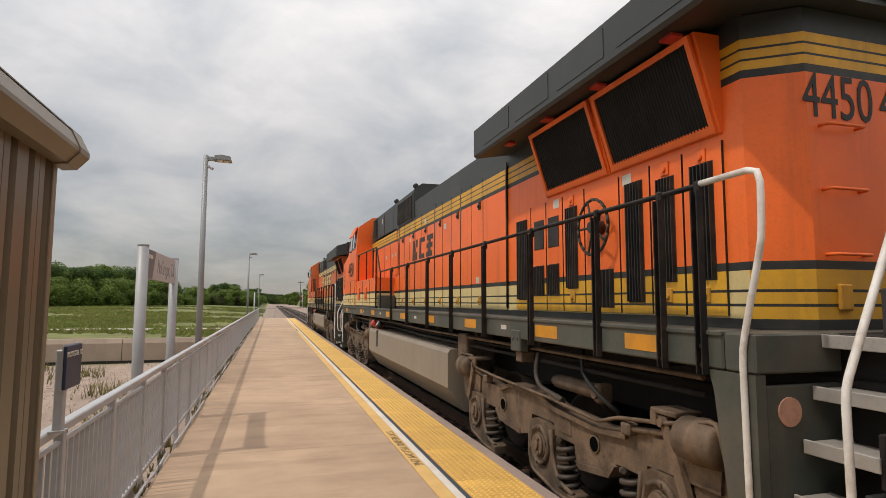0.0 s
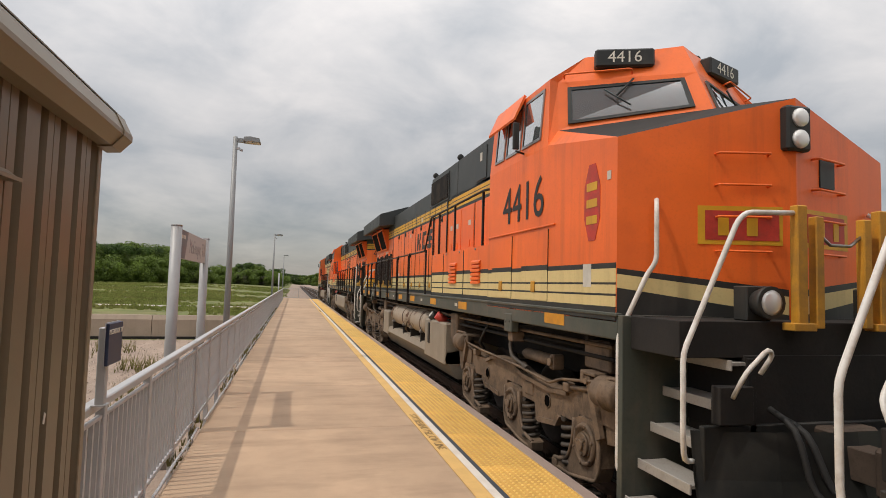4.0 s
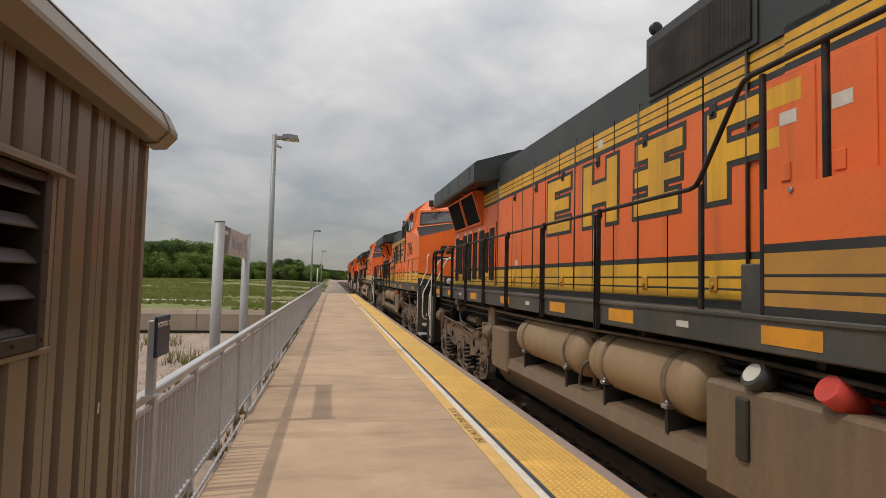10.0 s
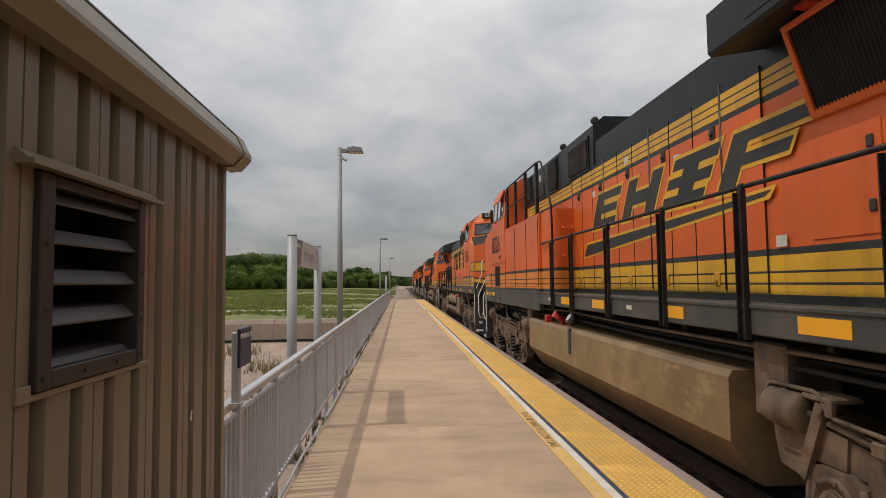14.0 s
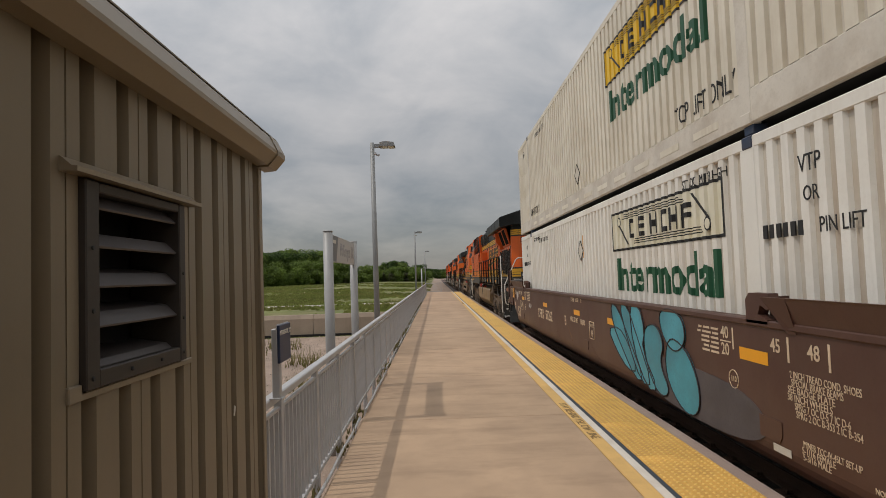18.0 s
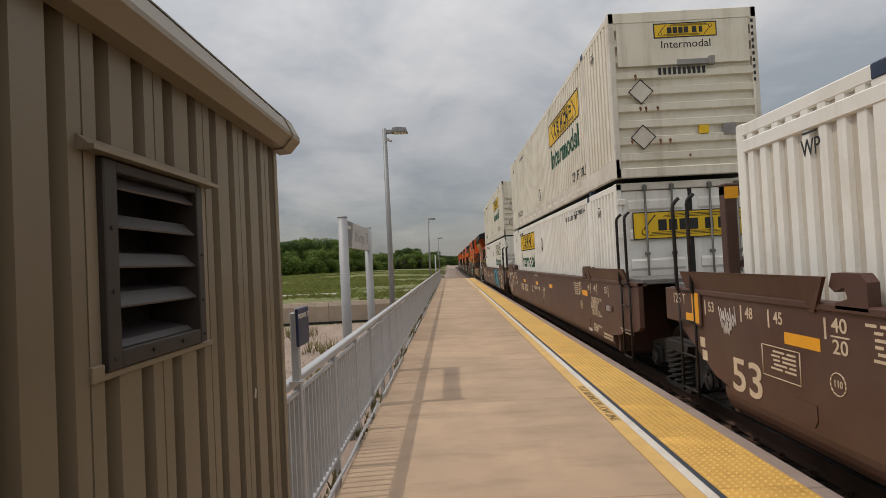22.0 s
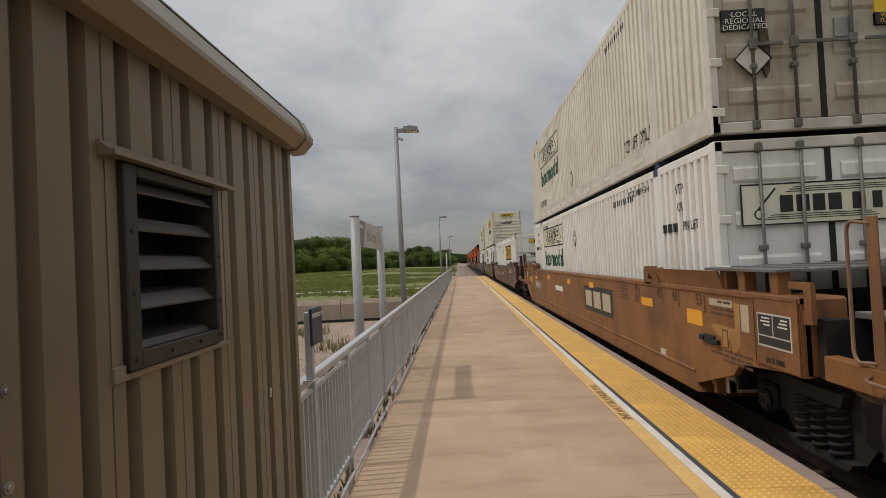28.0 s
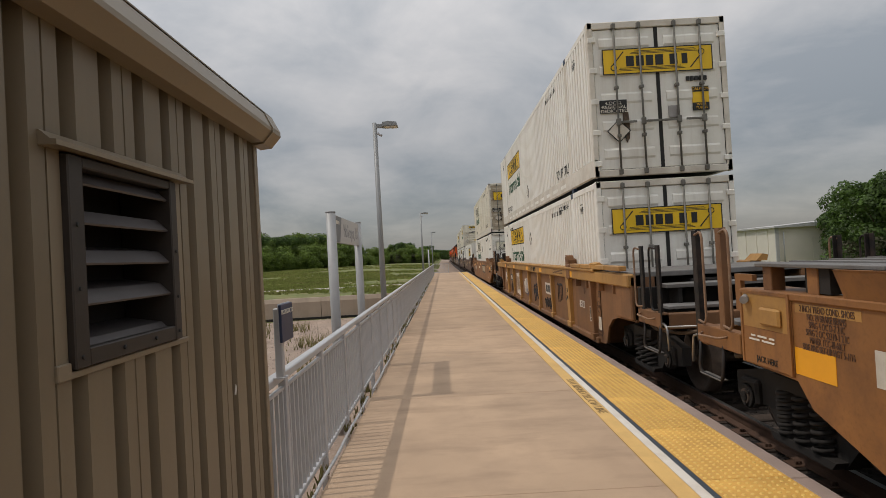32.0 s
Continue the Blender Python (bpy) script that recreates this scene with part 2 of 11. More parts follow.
DUST = (0.20, 0.145, 0.10)
M = {
    "orange": material("orange_paint", (0.88, 0.158, 0.025), 0.40, 0, 0.10, 0.9, 40, 0.06, 0.004, (0.50, 0.095, 0.03), 0.38, 0.8, 0.30, (0.19, 0.052, 0.028)),
    "orange_fresh": material("bright_orange_paint", (0.84, 0.158, 0.021), 0.38, 0, 0.08, 0.9, 40, 0.05, 0.004, (0.44, 0.09, 0.025), 0.35, 0.7, 0.18, (0.25, 0.065, 0.03)),
    "orange_faded": material("sun_faded_orange_band_paint", (0.66, 0.20, 0.026), 0.5, 0, 0.12, 1.2, 40, 0.06, 0.004, (0.40, 0.12, 0.03), 0.5, 1.0, 0.3, (0.2, 0.07, 0.03)),
    "orange_grimy": material("grimy_orange_paint", (0.76, 0.146, 0.029), 0.45, 0, 0.12, 0.9, 40, 0.06, 0.004, (0.36, 0.085, 0.03), 0.5, 0.9, 0.45, (0.15, 0.05, 0.028)),
    "yellow_dusty": material("dust_covered_yellow_paint", (0.44, 0.225, 0.045), 0.6, 0, 0.14, 1.2, 40, 0.08, 0.004, (0.25, 0.135, 0.055), 0.7, 1.3, 0.4, (0.15, 0.09, 0.05)),
    "reflector_dusty": material("dusty_amber_reflector", (0.62, 0.265, 0.02), 0.5, 0, 0.10, 4.0, 90, 0.1, 0.002, (0.32, 0.15, 0.04), 0.55, 5.0),
    "orange_dusty": material("road_worn_orange_paint", (0.66, 0.116, 0.017), 0.42, 0, 0.10, 0.9, 40, 0.05, 0.004, (0.36, 0.075, 0.024), 0.4, 0.7, 0.25, (0.20, 0.055, 0.026)),
    "orange_worn": material("worn_orange_paint", (0.66, 0.155, 0.045), 0.5, 0, 0.14, 0.8, 40, 0.08, 0.004, (0.34, 0.09, 0.05), 0.5, 0.9, 0.4, (0.16, 0.055, 0.03)),
    "yellow": material("yellow_paint", (0.68, 0.36, 0.024), 0.45, 0, 0.12, 1.2, 40, 0.06, 0.004, (0.36, 0.19, 0.04), 0.5, 1.0, 0.45, (0.14, 0.08, 0.03)),
    "cream": material("faded_cream_paint", (0.66, 0.52, 0.24), 0.5, 0, 0.12, 1.2, 40, 0.06, 0.004, (0.42, 0.3, 0.13), 0.4, 1.2, 0.3, (0.2, 0.14, 0.08)),
    "black": material("black_paint", (0.020, 0.021, 0.020), 0.5, 0, 0.25, 1.2, 40, 0.08, 0.004, (0.10, 0.085, 0.07), 0.3, 1.3, 0.2, (0.12, 0.10, 0.08)),
    "roof": material("dark_grey_roof_paint", (0.036, 0.041, 0.041), 0.5, 0, 0.2, 0.8, 30, 0.08, 0.004, (0.085, 0.078, 0.07), 0.35, 1.0, 0.25, (0.02, 0.02, 0.02)),
    "roof_black": material("black_roof_paint", (0.012, 0.014, 0.015), 0.42, 0, 0.2, 0.8, 30, 0.06, 0.004, (0.045, 0.042, 0.040), 0.3, 1.0, 0.2, (0.012, 0.012, 0.012), spec=0.25),
    "tank_gold": material("scuffed_golden_brown_tank", (0.235, 0.155, 0.078), 0.5, 0, 0.2, 1.1, 30, 0.15, 0.005, (0.11, 0.072, 0.042), 0.75, 1.6, 0.6, (0.34, 0.235, 0.125), 0, 0, 0.4, (1.6, 3.0, 7.0), (0.56, 0.66)),
    "screen_black": material("fine_black_screen", (0.012, 0.011, 0.010), 0.6, 0, 0.3, 3.0, 90, 0.3, 0.003, (0.03, 0.024, 0.02), 0.4, 4.0, spec=0.2),
    "sill": material("grey_green_sill_paint", (0.062, 0.070, 0.058), 0.55, 0, 0.2, 1.0, 35, 0.1, 0.004, (0.17, 0.13, 0.10), 0.5, 1.4, 0.3, (0.16, 0.12, 0.09)),
    "sill_dark": material("dark_sill_paint", (0.050, 0.050, 0.047), 0.55, 0, 0.2, 1.0, 35, 0.1, 0.004, (0.15, 0.12, 0.09), 0.45, 1.4, 0.3, (0.14, 0.11, 0.08)),
    "truck": material("dusty_truck_steel", (0.150, 0.102, 0.067), 0.72, 0, 0.36, 2.6, 30, 0.4, 0.008, (0.034, 0.025, 0.019), 0.85, 3.6, 0.45, (0.045, 0.034, 0.026)),
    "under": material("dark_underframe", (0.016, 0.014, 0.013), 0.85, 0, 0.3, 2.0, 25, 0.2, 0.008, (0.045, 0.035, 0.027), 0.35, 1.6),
    "void": material("unlit_inside", (0.004, 0.004, 0.004), 0.95, 0, 0.1, 2.0, 25, 0.0, 0.01, spec=0.0),
    "tank": material("dust_covered_brown_tank", (0.165, 0.115, 0.075), 0.6, 0, 0.28, 1.2, 30, 0.12, 0.005, (0.08, 0.055, 0.04), 0.65, 1.2, 0.55, (0.26, 0.165, 0.095)),
    "reservoir": material("dust_covered_tan_reservoir", (0.285, 0.195, 0.110), 0.6, 0, 0.16, 1.2, 30, 0.1, 0.005, (0.15, 0.10, 0.065), 0.55, 1.2, 0.4, (0.13, 0.09, 0.06)),
    "tank_rust": material("flaking_grey_reservoir_paint", (0.32, 0.265, 0.205), 0.6, 0, 0.12, 1.2, 30, 0.2, 0.005, (0.26, 0.19, 0.13), 0.5, 2.6, 0.95, (0.105, 0.050, 0.030), 0, 0, 0.4, (3.2, 2.0, 3.2), (0.545, 0.575)),
    "tank_grey": material("grey_beige_fuel_tank", (0.27, 0.232, 0.185), 0.62, 0, 0.12, 1.0, 30, 0.1, 0.005, (0.19, 0.15, 0.11), 0.5, 1.1, 0.3, (0.14, 0.11, 0.08)),
    "screen": material("black_radiator_screen", (0.018, 0.016, 0.014), 0.5, 0.1, 0.3, 3.0, 60, 0.2, 0.003, (0.075, 0.052, 0.04), 0.6, 3.0),
    "white_rail": material("white_handrail_paint", (0.72, 0.70, 0.66), 0.5, 0, 0.10, 4.0, 60, 0.1, 0.003, (0.33, 0.24, 0.17), 0.55, 6.0),
    "black_rail": material("black_handrail_paint", (0.016, 0.015, 0.015), 0.5, 0, 0.2, 4.0, 60, 0.1, 0.003, (0.11, 0.07, 0.05), 0.35, 5.0, spec=0.2),
    "yellow_post": material("scuffed_yellow_post_paint", (0.55, 0.27, 0.03), 0.55, 0, 0.18, 3.0, 60, 0.1, 0.003, (0.16, 0.09, 0.04), 0.6, 4.0),
    "step": material("galvanised_step_grating", (0.42, 0.40, 0.37), 0.55, 0.3, 0.2, 5.0, 60, 0.3, 0.004, (0.18, 0.14, 0.11), 0.5, 5.0),
    "reflector": material("amber_reflector_sheet", (0.80, 0.36, 0.02), 0.35, 0, 0.06, 4.0, 200, 0.1, 0.002),
    "mark_cream": material("worn_cream_mark_paint", (0.50, 0.43, 0.31), 0.6, 0, 0.15, 3.0, 60, 0.0, 0.01, (0.24, 0.15, 0.08), 0.5, 3.0),
    "rust_run": material("dark_rust_run", (0.07, 0.045, 0.03), 0.8, 0, 0.3, 6.0, 60, 0.1, 0.004, (0.20, 0.14, 0.09), 0.6, 12.0),
    "sticker": material("white_sticker", (0.55, 0.52, 0.46), 0.5, 0, 0.10, 6.0, 90, 0.0, 0.01, (0.36, 0.32, 0.26), 0.4, 9.0),
    "notice_pink": material("faded_pink_notice", (0.50, 0.27, 0.19), 0.6, 0, 0.15, 6.0, 80, 0.0, 0.01, (0.30, 0.15, 0.10), 0.5, 20.0),
    "red": material("red_cap_paint", (0.50, 0.045, 0.03), 0.5, 0, 0.2, 6.0, 60, 0.1, 0.003, (0.14, 0.06, 0.04), 0.5, 8.0),
    "steel": material("worn_steel", (0.32, 0.31, 0.30), 0.35, 0.9, 0.15, 4.0, 60, 0.1, 0.002),
    "spring_steel": material("dusty_dark_spring_steel", (0.060, 0.050, 0.042), 0.6, 0.2, 0.25, 3.0, 40, 0.15, 0.004, (0.11, 0.085, 0.065), 0.5, 4.0),
    "wheel": material("rusty_wheel_steel", (0.085, 0.062, 0.048), 0.7, 0.3, 0.3, 4.0, 40, 0.2, 0.004),
    "lens": material("lamp_lens", (0.80, 0.80, 0.78), 0.12, 0.3, 0.05, 8.0, 80, 0.0),
    "glass": glass_material("tinted_cab_glass", (0.10, 0.12, 0.125)),
    "rubber": material("black_rubber_hose", (0.018, 0.018, 0.018), 0.7, 0, 0.2, 8.0, 60, 0.1, 0.003),
    "c_white": material("white_container_paint", (0.80, 0.785, 0.73), 0.5, 0, 0.05, 0.6, 30, 0.05, 0.004, (0.54, 0.47, 0.38), 0.4, 0.9, 0.30, (0.36, 0.29, 0.21)),
    # valley paint: brown dirt, with the valleys' shade put into the colour too
    "c_valley": material("stained_shaded_white_paint", (0.58, 0.535, 0.46), 0.6, 0, 0.10, 1.0, 30, 0.05, 0.004, (0.42, 0.325, 0.23), 0.65, 1.2, 0.55, (0.27, 0.18, 0.115)),
    "c_cream": material("aged_white_container_paint", (0.75, 0.705, 0.60), 0.52, 0, 0.07, 0.6, 30, 0.06, 0.004, (0.50, 0.42, 0.30), 0.5, 0.9, 0.4, (0.30, 0.20, 0.12)),
    "c_door": material("grimy_rust_stained_door_paint", (0.47, 0.42, 0.33), 0.6, 0, 0.14, 0.9, 30, 0.1, 0.004, (0.24, 0.165, 0.10), 0.8, 1.6, 0.6, (0.22, 0.13, 0.075)),
    "c_rail": material("container_rail_paint", (0.64, 0.60, 0.53), 0.55, 0, 0.10, 1.5, 40, 0.08, 0.004, (0.33, 0.25, 0.17), 0.5, 2.0),
    "c_dark": material("container_dark_gap", (0.022, 0.021, 0.020), 0.8, 0, 0.2, 3.0, 40, 0.1, 0.003),
    "logo_yellow": material("yellow_logo_panel", (0.80, 0.51, 0.02), 0.45, 0, 0.05, 2.0, 60, 0.03, 0.002, (0.5, 0.3, 0.05), 0.25, 2.0),
    "logo_white": material("white_logo_panel", (0.74, 0.71, 0.58), 0.45, 0, 0.05, 2.0, 60, 0.03, 0.002, (0.6, 0.5, 0.2), 0.35, 1.5),
    "ink": material("black_lettering", (0.02, 0.02, 0.02), 0.55, 0, 0.2, 4.0, 60, 0.0),
    "ink_green": material("dark_green_lettering", (0.012, 0.085, 0.040), 0.5, 0, 0.15, 4.0, 60, 0.0),
    "ink_white": material("white_lettering", (0.70, 0.66, 0.58), 0.6, 0, 0.12, 4.0, 60, 0.0),
    "ink_cream": material("cream_stencil_paint", (0.62, 0.50, 0.36), 0.6, 0, 0.12, 4.0, 60, 0.0, 0.01, (0.38, 0.26, 0.17), 0.4, 6.0),
    "lock_blue": material("dark_blue_lock_paint", (0.022, 0.042, 0.085), 0.5, 0, 0.2, 4.0, 60, 0.1, 0.003, (0.10, 0.07, 0.05), 0.5, 6.0),
    "ink_brown": material("faded_dark_stencil_paint", (0.085, 0.045, 0.03), 0.7, 0, 0.2, 4.0, 60, 0.0, 0.01, (0.16, 0.08, 0.04), 0.5, 5.0),
    "data_black": material("black_data_table", (0.03, 0.03, 0.03), 0.6, 0, 0.2, 4.0, 60, 0.0),
    "rusty_rail": material("rusty_tan_grab_iron", (0.23, 0.135, 0.08), 0.6, 0.2, 0.25, 6.0, 60, 0.1, 0.003, (0.36, 0.27, 0.2), 0.4, 8.0),
    "ink_yellow": material("yellow_lettering", (0.78, 0.44, 0.03), 0.5, 0, 0.1, 4.0, 60, 0.0),
    "well_brown": material("brown_well_car_paint", (0.083, 0.039, 0.029), 0.5, 0, 0.12, 0.7, 30, 0.08, 0.005, (0.13, 0.082, 0.06), 0.45, 1.0, 0.25, (0.05, 0.028, 0.022)),
    "well_orange": material("sun_faded_brown_orange_car_paint", (0.250, 0.110, 0.036), 0.6, 0, 0.20, 0.7, 30, 0.12, 0.005, (0.105, 0.048, 0.026), 0.85, 1.3, 0.6, (0.09, 0.046, 0.03)),
    "well_rust": material("rusty_brown_car_paint", (0.205, 0.098, 0.042), 0.7, 0, 0.22, 0.9, 30, 0.15, 0.006, (0.08, 0.042, 0.026), 0.6, 1.2, 0.4, (0.05, 0.03, 0.02)),
    "chord_yellow": material("worn_yellow_chord_paint", (0.40, 0.215, 0.062), 0.6, 0, 0.16, 1.0, 40, 0.1, 0.004, (0.22, 0.11, 0.05), 0.6, 1.5, 0.2, (0.12, 0.06, 0.03)),
    "deck_grey": material("grey_grating_deck", (0.16, 0.155, 0.15), 0.7, 0.1, 0.2, 2.0, 50, 0.3, 0.005, (0.09, 0.06, 0.04), 0.4, 3.0),
    "graffiti_teal": material("teal_spray_paint", (0.055, 0.285, 0.36), 0.5, 0, 0.2, 2.5, 40, 0.0, 0.01, (0.07, 0.16, 0.20), 0.6, 1.5),
    "graffiti_cyan": material("cyan_spray_paint", (0.075, 0.32, 0.40), 0.5, 0, 0.2, 2.5, 40, 0.0, 0.01, (0.06, 0.20, 0.25), 0.5, 2.0),
    "graffiti_grey": material("grey_spray_paint", (0.075, 0.066, 0.072), 0.6, 0, 0.2, 2.5, 40, 0.0, 0.01, (0.13, 0.115, 0.12), 0.5, 2.0),
    "graffiti_black": material("black_spray_paint", (0.025, 0.022, 0.025), 0.6, 0, 0.2, 3.0, 40, 0.0),
    "graffiti_white": material("white_spray_paint", (0.52, 0.47, 0.43), 0.6, 0, 0.2, 3.0, 40, 0.0),
    "graffiti_blue": material("blue_spray_paint", (0.07, 0.10, 0.20), 0.6, 0, 0.2, 3.0, 40, 0.0),
    "concrete": material("tan_platform_concrete", (0.435, 0.308, 0.208), 0.85, 0, 0.14, 0.55, 90, 0.5, 0.003, (0.33, 0.232, 0.16), 0.6, 1.7, 0.62, (0.235, 0.163, 0.113), 0.05, 0, 0.4, (0.7, 2.3, 1.0), (0.50, 0.74)),
    "lip": material("grey_pink_edge_concrete", (0.31, 0.235, 0.20), 0.85, 0, 0.10, 1.0, 50, 0.25, 0.003, (0.20, 0.15, 0.13), 0.5, 1.5),
    "tactile": material("yellow_tactile_tile", (0.64, 0.365, 0.090), 0.6, 0, 0.12, 1.2, 70, 0.15, 0.002, (0.38, 0.21, 0.06), 0.6, 3.2, 0, (0, 0, 0), 0.07),
    # lighter than the tile: the light on the domes put into their colour
    "tactile_dome": material("lit_yellow_dome", (0.72, 0.47, 0.13), 0.5, 0, 0.10, 1.2, 60, 0.05, 0.002, (0.48, 0.30, 0.10), 0.4, 2.2, 0, (0, 0, 0), 0.07),
    "ink_worn": material("worn_dark_stencil", (0.15, 0.10, 0.05), 0.7, 0, 0.2, 4.0, 60, 0.0, 0.01, (0.50, 0.32, 0.12), 0.7, 22.0),
    "line_yellow": material("painted_yellow_line", (0.64, 0.41, 0.15), 0.7, 0, 0.08, 1.5, 50, 0.08, 0.002, (0.44, 0.27, 0.11), 0.5, 2.5),
    "line_white": material("painted_white_line", (0.66, 0.62, 0.56), 0.7, 0, 0.08, 1.5, 50, 0.08, 0.002, (0.40, 0.33, 0.27), 0.5, 3.0),
    "line_black": material("dark_joint_strip", (0.045, 0.055, 0.07), 0.7, 0, 0.15, 2.0, 50, 0.1, 0.002),
    "galv": material("galvanised_grey_rail", (0.46, 0.465, 0.48), 0.5, 0.15, 0.08, 2.5, 80, 0.06, 0.002, (0.33, 0.325, 0.32), 0.4, 3.0),
    "pole": material("grey_lamp_post_paint", (0.25, 0.26, 0.265), 0.5, 0.2, 0.08, 2.0, 60, 0.05, 0.002),
    "lampglass": material("lamp_diffuser", (0.62, 0.60, 0.54), 0.3, 0, 0.05, 8.0, 60, 0.0),
    "navy": material("navy_sign_face", (0.030, 0.042, 0.085), 0.45, 0, 0.08, 4.0, 60, 0.0),
    "sign_white": material("pale_sign_face", (0.43, 0.43, 0.43), 0.5, 0, 0.05, 3.0, 60, 0.0),
    "sign_post": material("pale_grey_post_paint", (0.345, 0.35, 0.355), 0.5, 0.15, 0.08, 2.0, 60, 0.05, 0.002, (0.25, 0.245, 0.24), 0.4, 3.0),
    "sign_grey": material("mid_grey_sign_end", (0.15, 0.16, 0.175), 0.5, 0, 0.06, 3.0, 60, 0.0),
    "sign_text": material("grey_sign_lettering", (0.30, 0.31, 0.33), 0.5, 0, 0.05, 3.0, 60, 0.0),
    "tin": material("tan_ribbed_steel_wall", (0.174, 0.140, 0.094), 0.36, 0.1, 0.05, 0.8, 60, 0.04, 0.002, (0.14, 0.108, 0.072), 0.5, 1.0, 0.2, (0.10, 0.076, 0.052)),
    "tin_trim": material("tan_steel_trim", (0.212, 0.171, 0.118), 0.40, 0.1, 0.05, 1.0, 60, 0.04, 0.002),
    "louver": material("dark_bronze_louver_frame", (0.036, 0.030, 0.026), 0.5, 0.2, 0.12, 2.5, 60, 0.05, 0.002),
    "lock_steel": material("weathered_lock_rod_steel", (0.15, 0.145, 0.13), 0.55, 0.3, 0.15, 3.0, 60, 0.08, 0.002, (0.08, 0.06, 0.045), 0.6, 4.0),
    "blade": material("grey_louver_blade", (0.30, 0.285, 0.275), 0.5, 0.2, 0.1, 3.0, 60, 0.05, 0.002, (0.13, 0.11, 0.10), 0.5, 4.0),
    "blade_dark": material("dusty_bronze_louver_blade", (0.082, 0.073, 0.072), 0.5, 0.1, 0.12, 3.0, 60, 0.05, 0.002, (0.05, 0.042, 0.038), 0.5, 5.0),
    "ballast": material("dark_oily_ballast", (0.034, 0.027, 0.023), 0.9, 0, 0.45, 6.0, 22, 0.9, 0.03, (0.11, 0.085, 0.07), 0.5, 9.0),
    "stone": material("ballast_stone", (0.058, 0.046, 0.038), 0.9, 0, 0.3, 4.0, 30, 0.3, 0.01, None, 0, 2, 0, (0, 0, 0), 0, 0.45),
    "tie": material("weathered_timber_tie", (0.052, 0.038, 0.030), 0.9, 0, 0.3, 3.0, 40, 0.5, 0.01, (0.11, 0.085, 0.07), 0.4, 5.0, 0, (0, 0, 0), 0.2),
    "railside": material("rusty_rail_web", (0.10, 0.058, 0.040), 0.8, 0.3, 0.25, 2.0, 40, 0.2, 0.004),
    "gravel": material("pinkish_grey_gravel", (0.32, 0.245, 0.195), 0.95, 0, 0.22, 1.3, 18, 0.9, 0.03, (0.21, 0.15, 0.115), 0.5, 3.0),
    "pebble": material("gravel_pebble", (0.33, 0.26, 0.215), 0.9, 0, 0.2, 3.0, 40, 0.2, 0.005, None, 0, 2, 0, (0, 0, 0), 0, 0.4),
    "grass": material("spring_grass_ground", (0.118, 0.142, 0.040), 0.95, 0, 0.38, 0.16, 9, 0.8, 0.05, (0.25, 0.20, 0.095), 0.75, 0.35),
    "blade_grass": material("grass_blades", (0.225, 0.262, 0.070), 0.9, 0, 0.22, 0.12, 4, 0.0, 0.01, (0.34, 0.28, 0.12), 0.6, 0.15, 0, (0, 0, 0), 0, 0.3),
    "weed": material("dry_weed_stems", (0.17, 0.16, 0.06), 0.9, 0, 0.3, 2.0, 20, 0.0, 0.01, (0.30, 0.22, 0.11), 0.6, 3.0, 0, (0, 0, 0), 0, 0.3),
    "path": material("pale_gravel_road", (0.44, 0.40, 0.34), 0.95, 0, 0.12, 0.3, 14, 0.5, 0.02, (0.30, 0.26, 0.2), 0.5, 0.5),
    "wall": material("weathered_concrete_barrier", (0.33, 0.265, 0.205), 0.9, 0, 0.12, 0.5, 30, 0.2, 0.006, (0.21, 0.165, 0.125), 0.5, 0.8, 0.35, (0.15, 0.12, 0.09)),
    "leaf": material("spring_leaves", (0.135, 0.200, 0.032), 0.6, 0, 0.30, 0.5, 9, 0.0, 0.01, (0.070, 0.125, 0.022), 0.6, 0.6, 0, (0, 0, 0), 0, 0.5),
    "leaf_dark": material("dark_leaves", (0.062, 0.112, 0.020), 0.6, 0, 0.30, 0.5, 9, 0.0, 0.01, (0.038, 0.076, 0.016), 0.6, 0.6, 0, (0, 0, 0), 0, 0.45),
    "leaf_grey": material("grey_olive_leaves", (0.085, 0.088, 0.046), 0.7, 0, 0.3, 0.5, 9, 0.0, 0.01, (0.06, 0.062, 0.035), 0.5, 0.8, 0, (0, 0, 0), 0, 0.35),
    "bark": material("tree_bark", (0.085, 0.062, 0.045), 0.95, 0, 0.3, 3.0, 25, 0.6, 0.02),
    "shed_pale": material("pale_steel_warehouse_wall", (0.66, 0.63, 0.56), 0.6, 0, 0.05, 0.4, 20, 0.05, 0.004, (0.55, 0.5, 0.43), 0.3, 0.5),
    # copy of shed_pale, its colour lifted against the shade on the end wall
    "shed_shade": material("pale_steel_warehouse_shade_copy", (0.68, 0.64, 0.56), 0.6, 0, 0.05, 0.4, 20, 0.05, 0.004),
    "wood_pole": material("weathered_utility_pole", (0.10, 0.08, 0.062), 0.9, 0, 0.2, 2.0, 20, 0.3, 0.01),
    "signal_red": material("red_signal_face", (0.42, 0.03, 0.02), 0.4, 0, 0.1, 4.0, 20, 0.0),
    "rust": material("rust_stain", (0.20, 0.085, 0.035), 0.85, 0, 0.3, 3.0, 30, 0.1, 0.003),
}

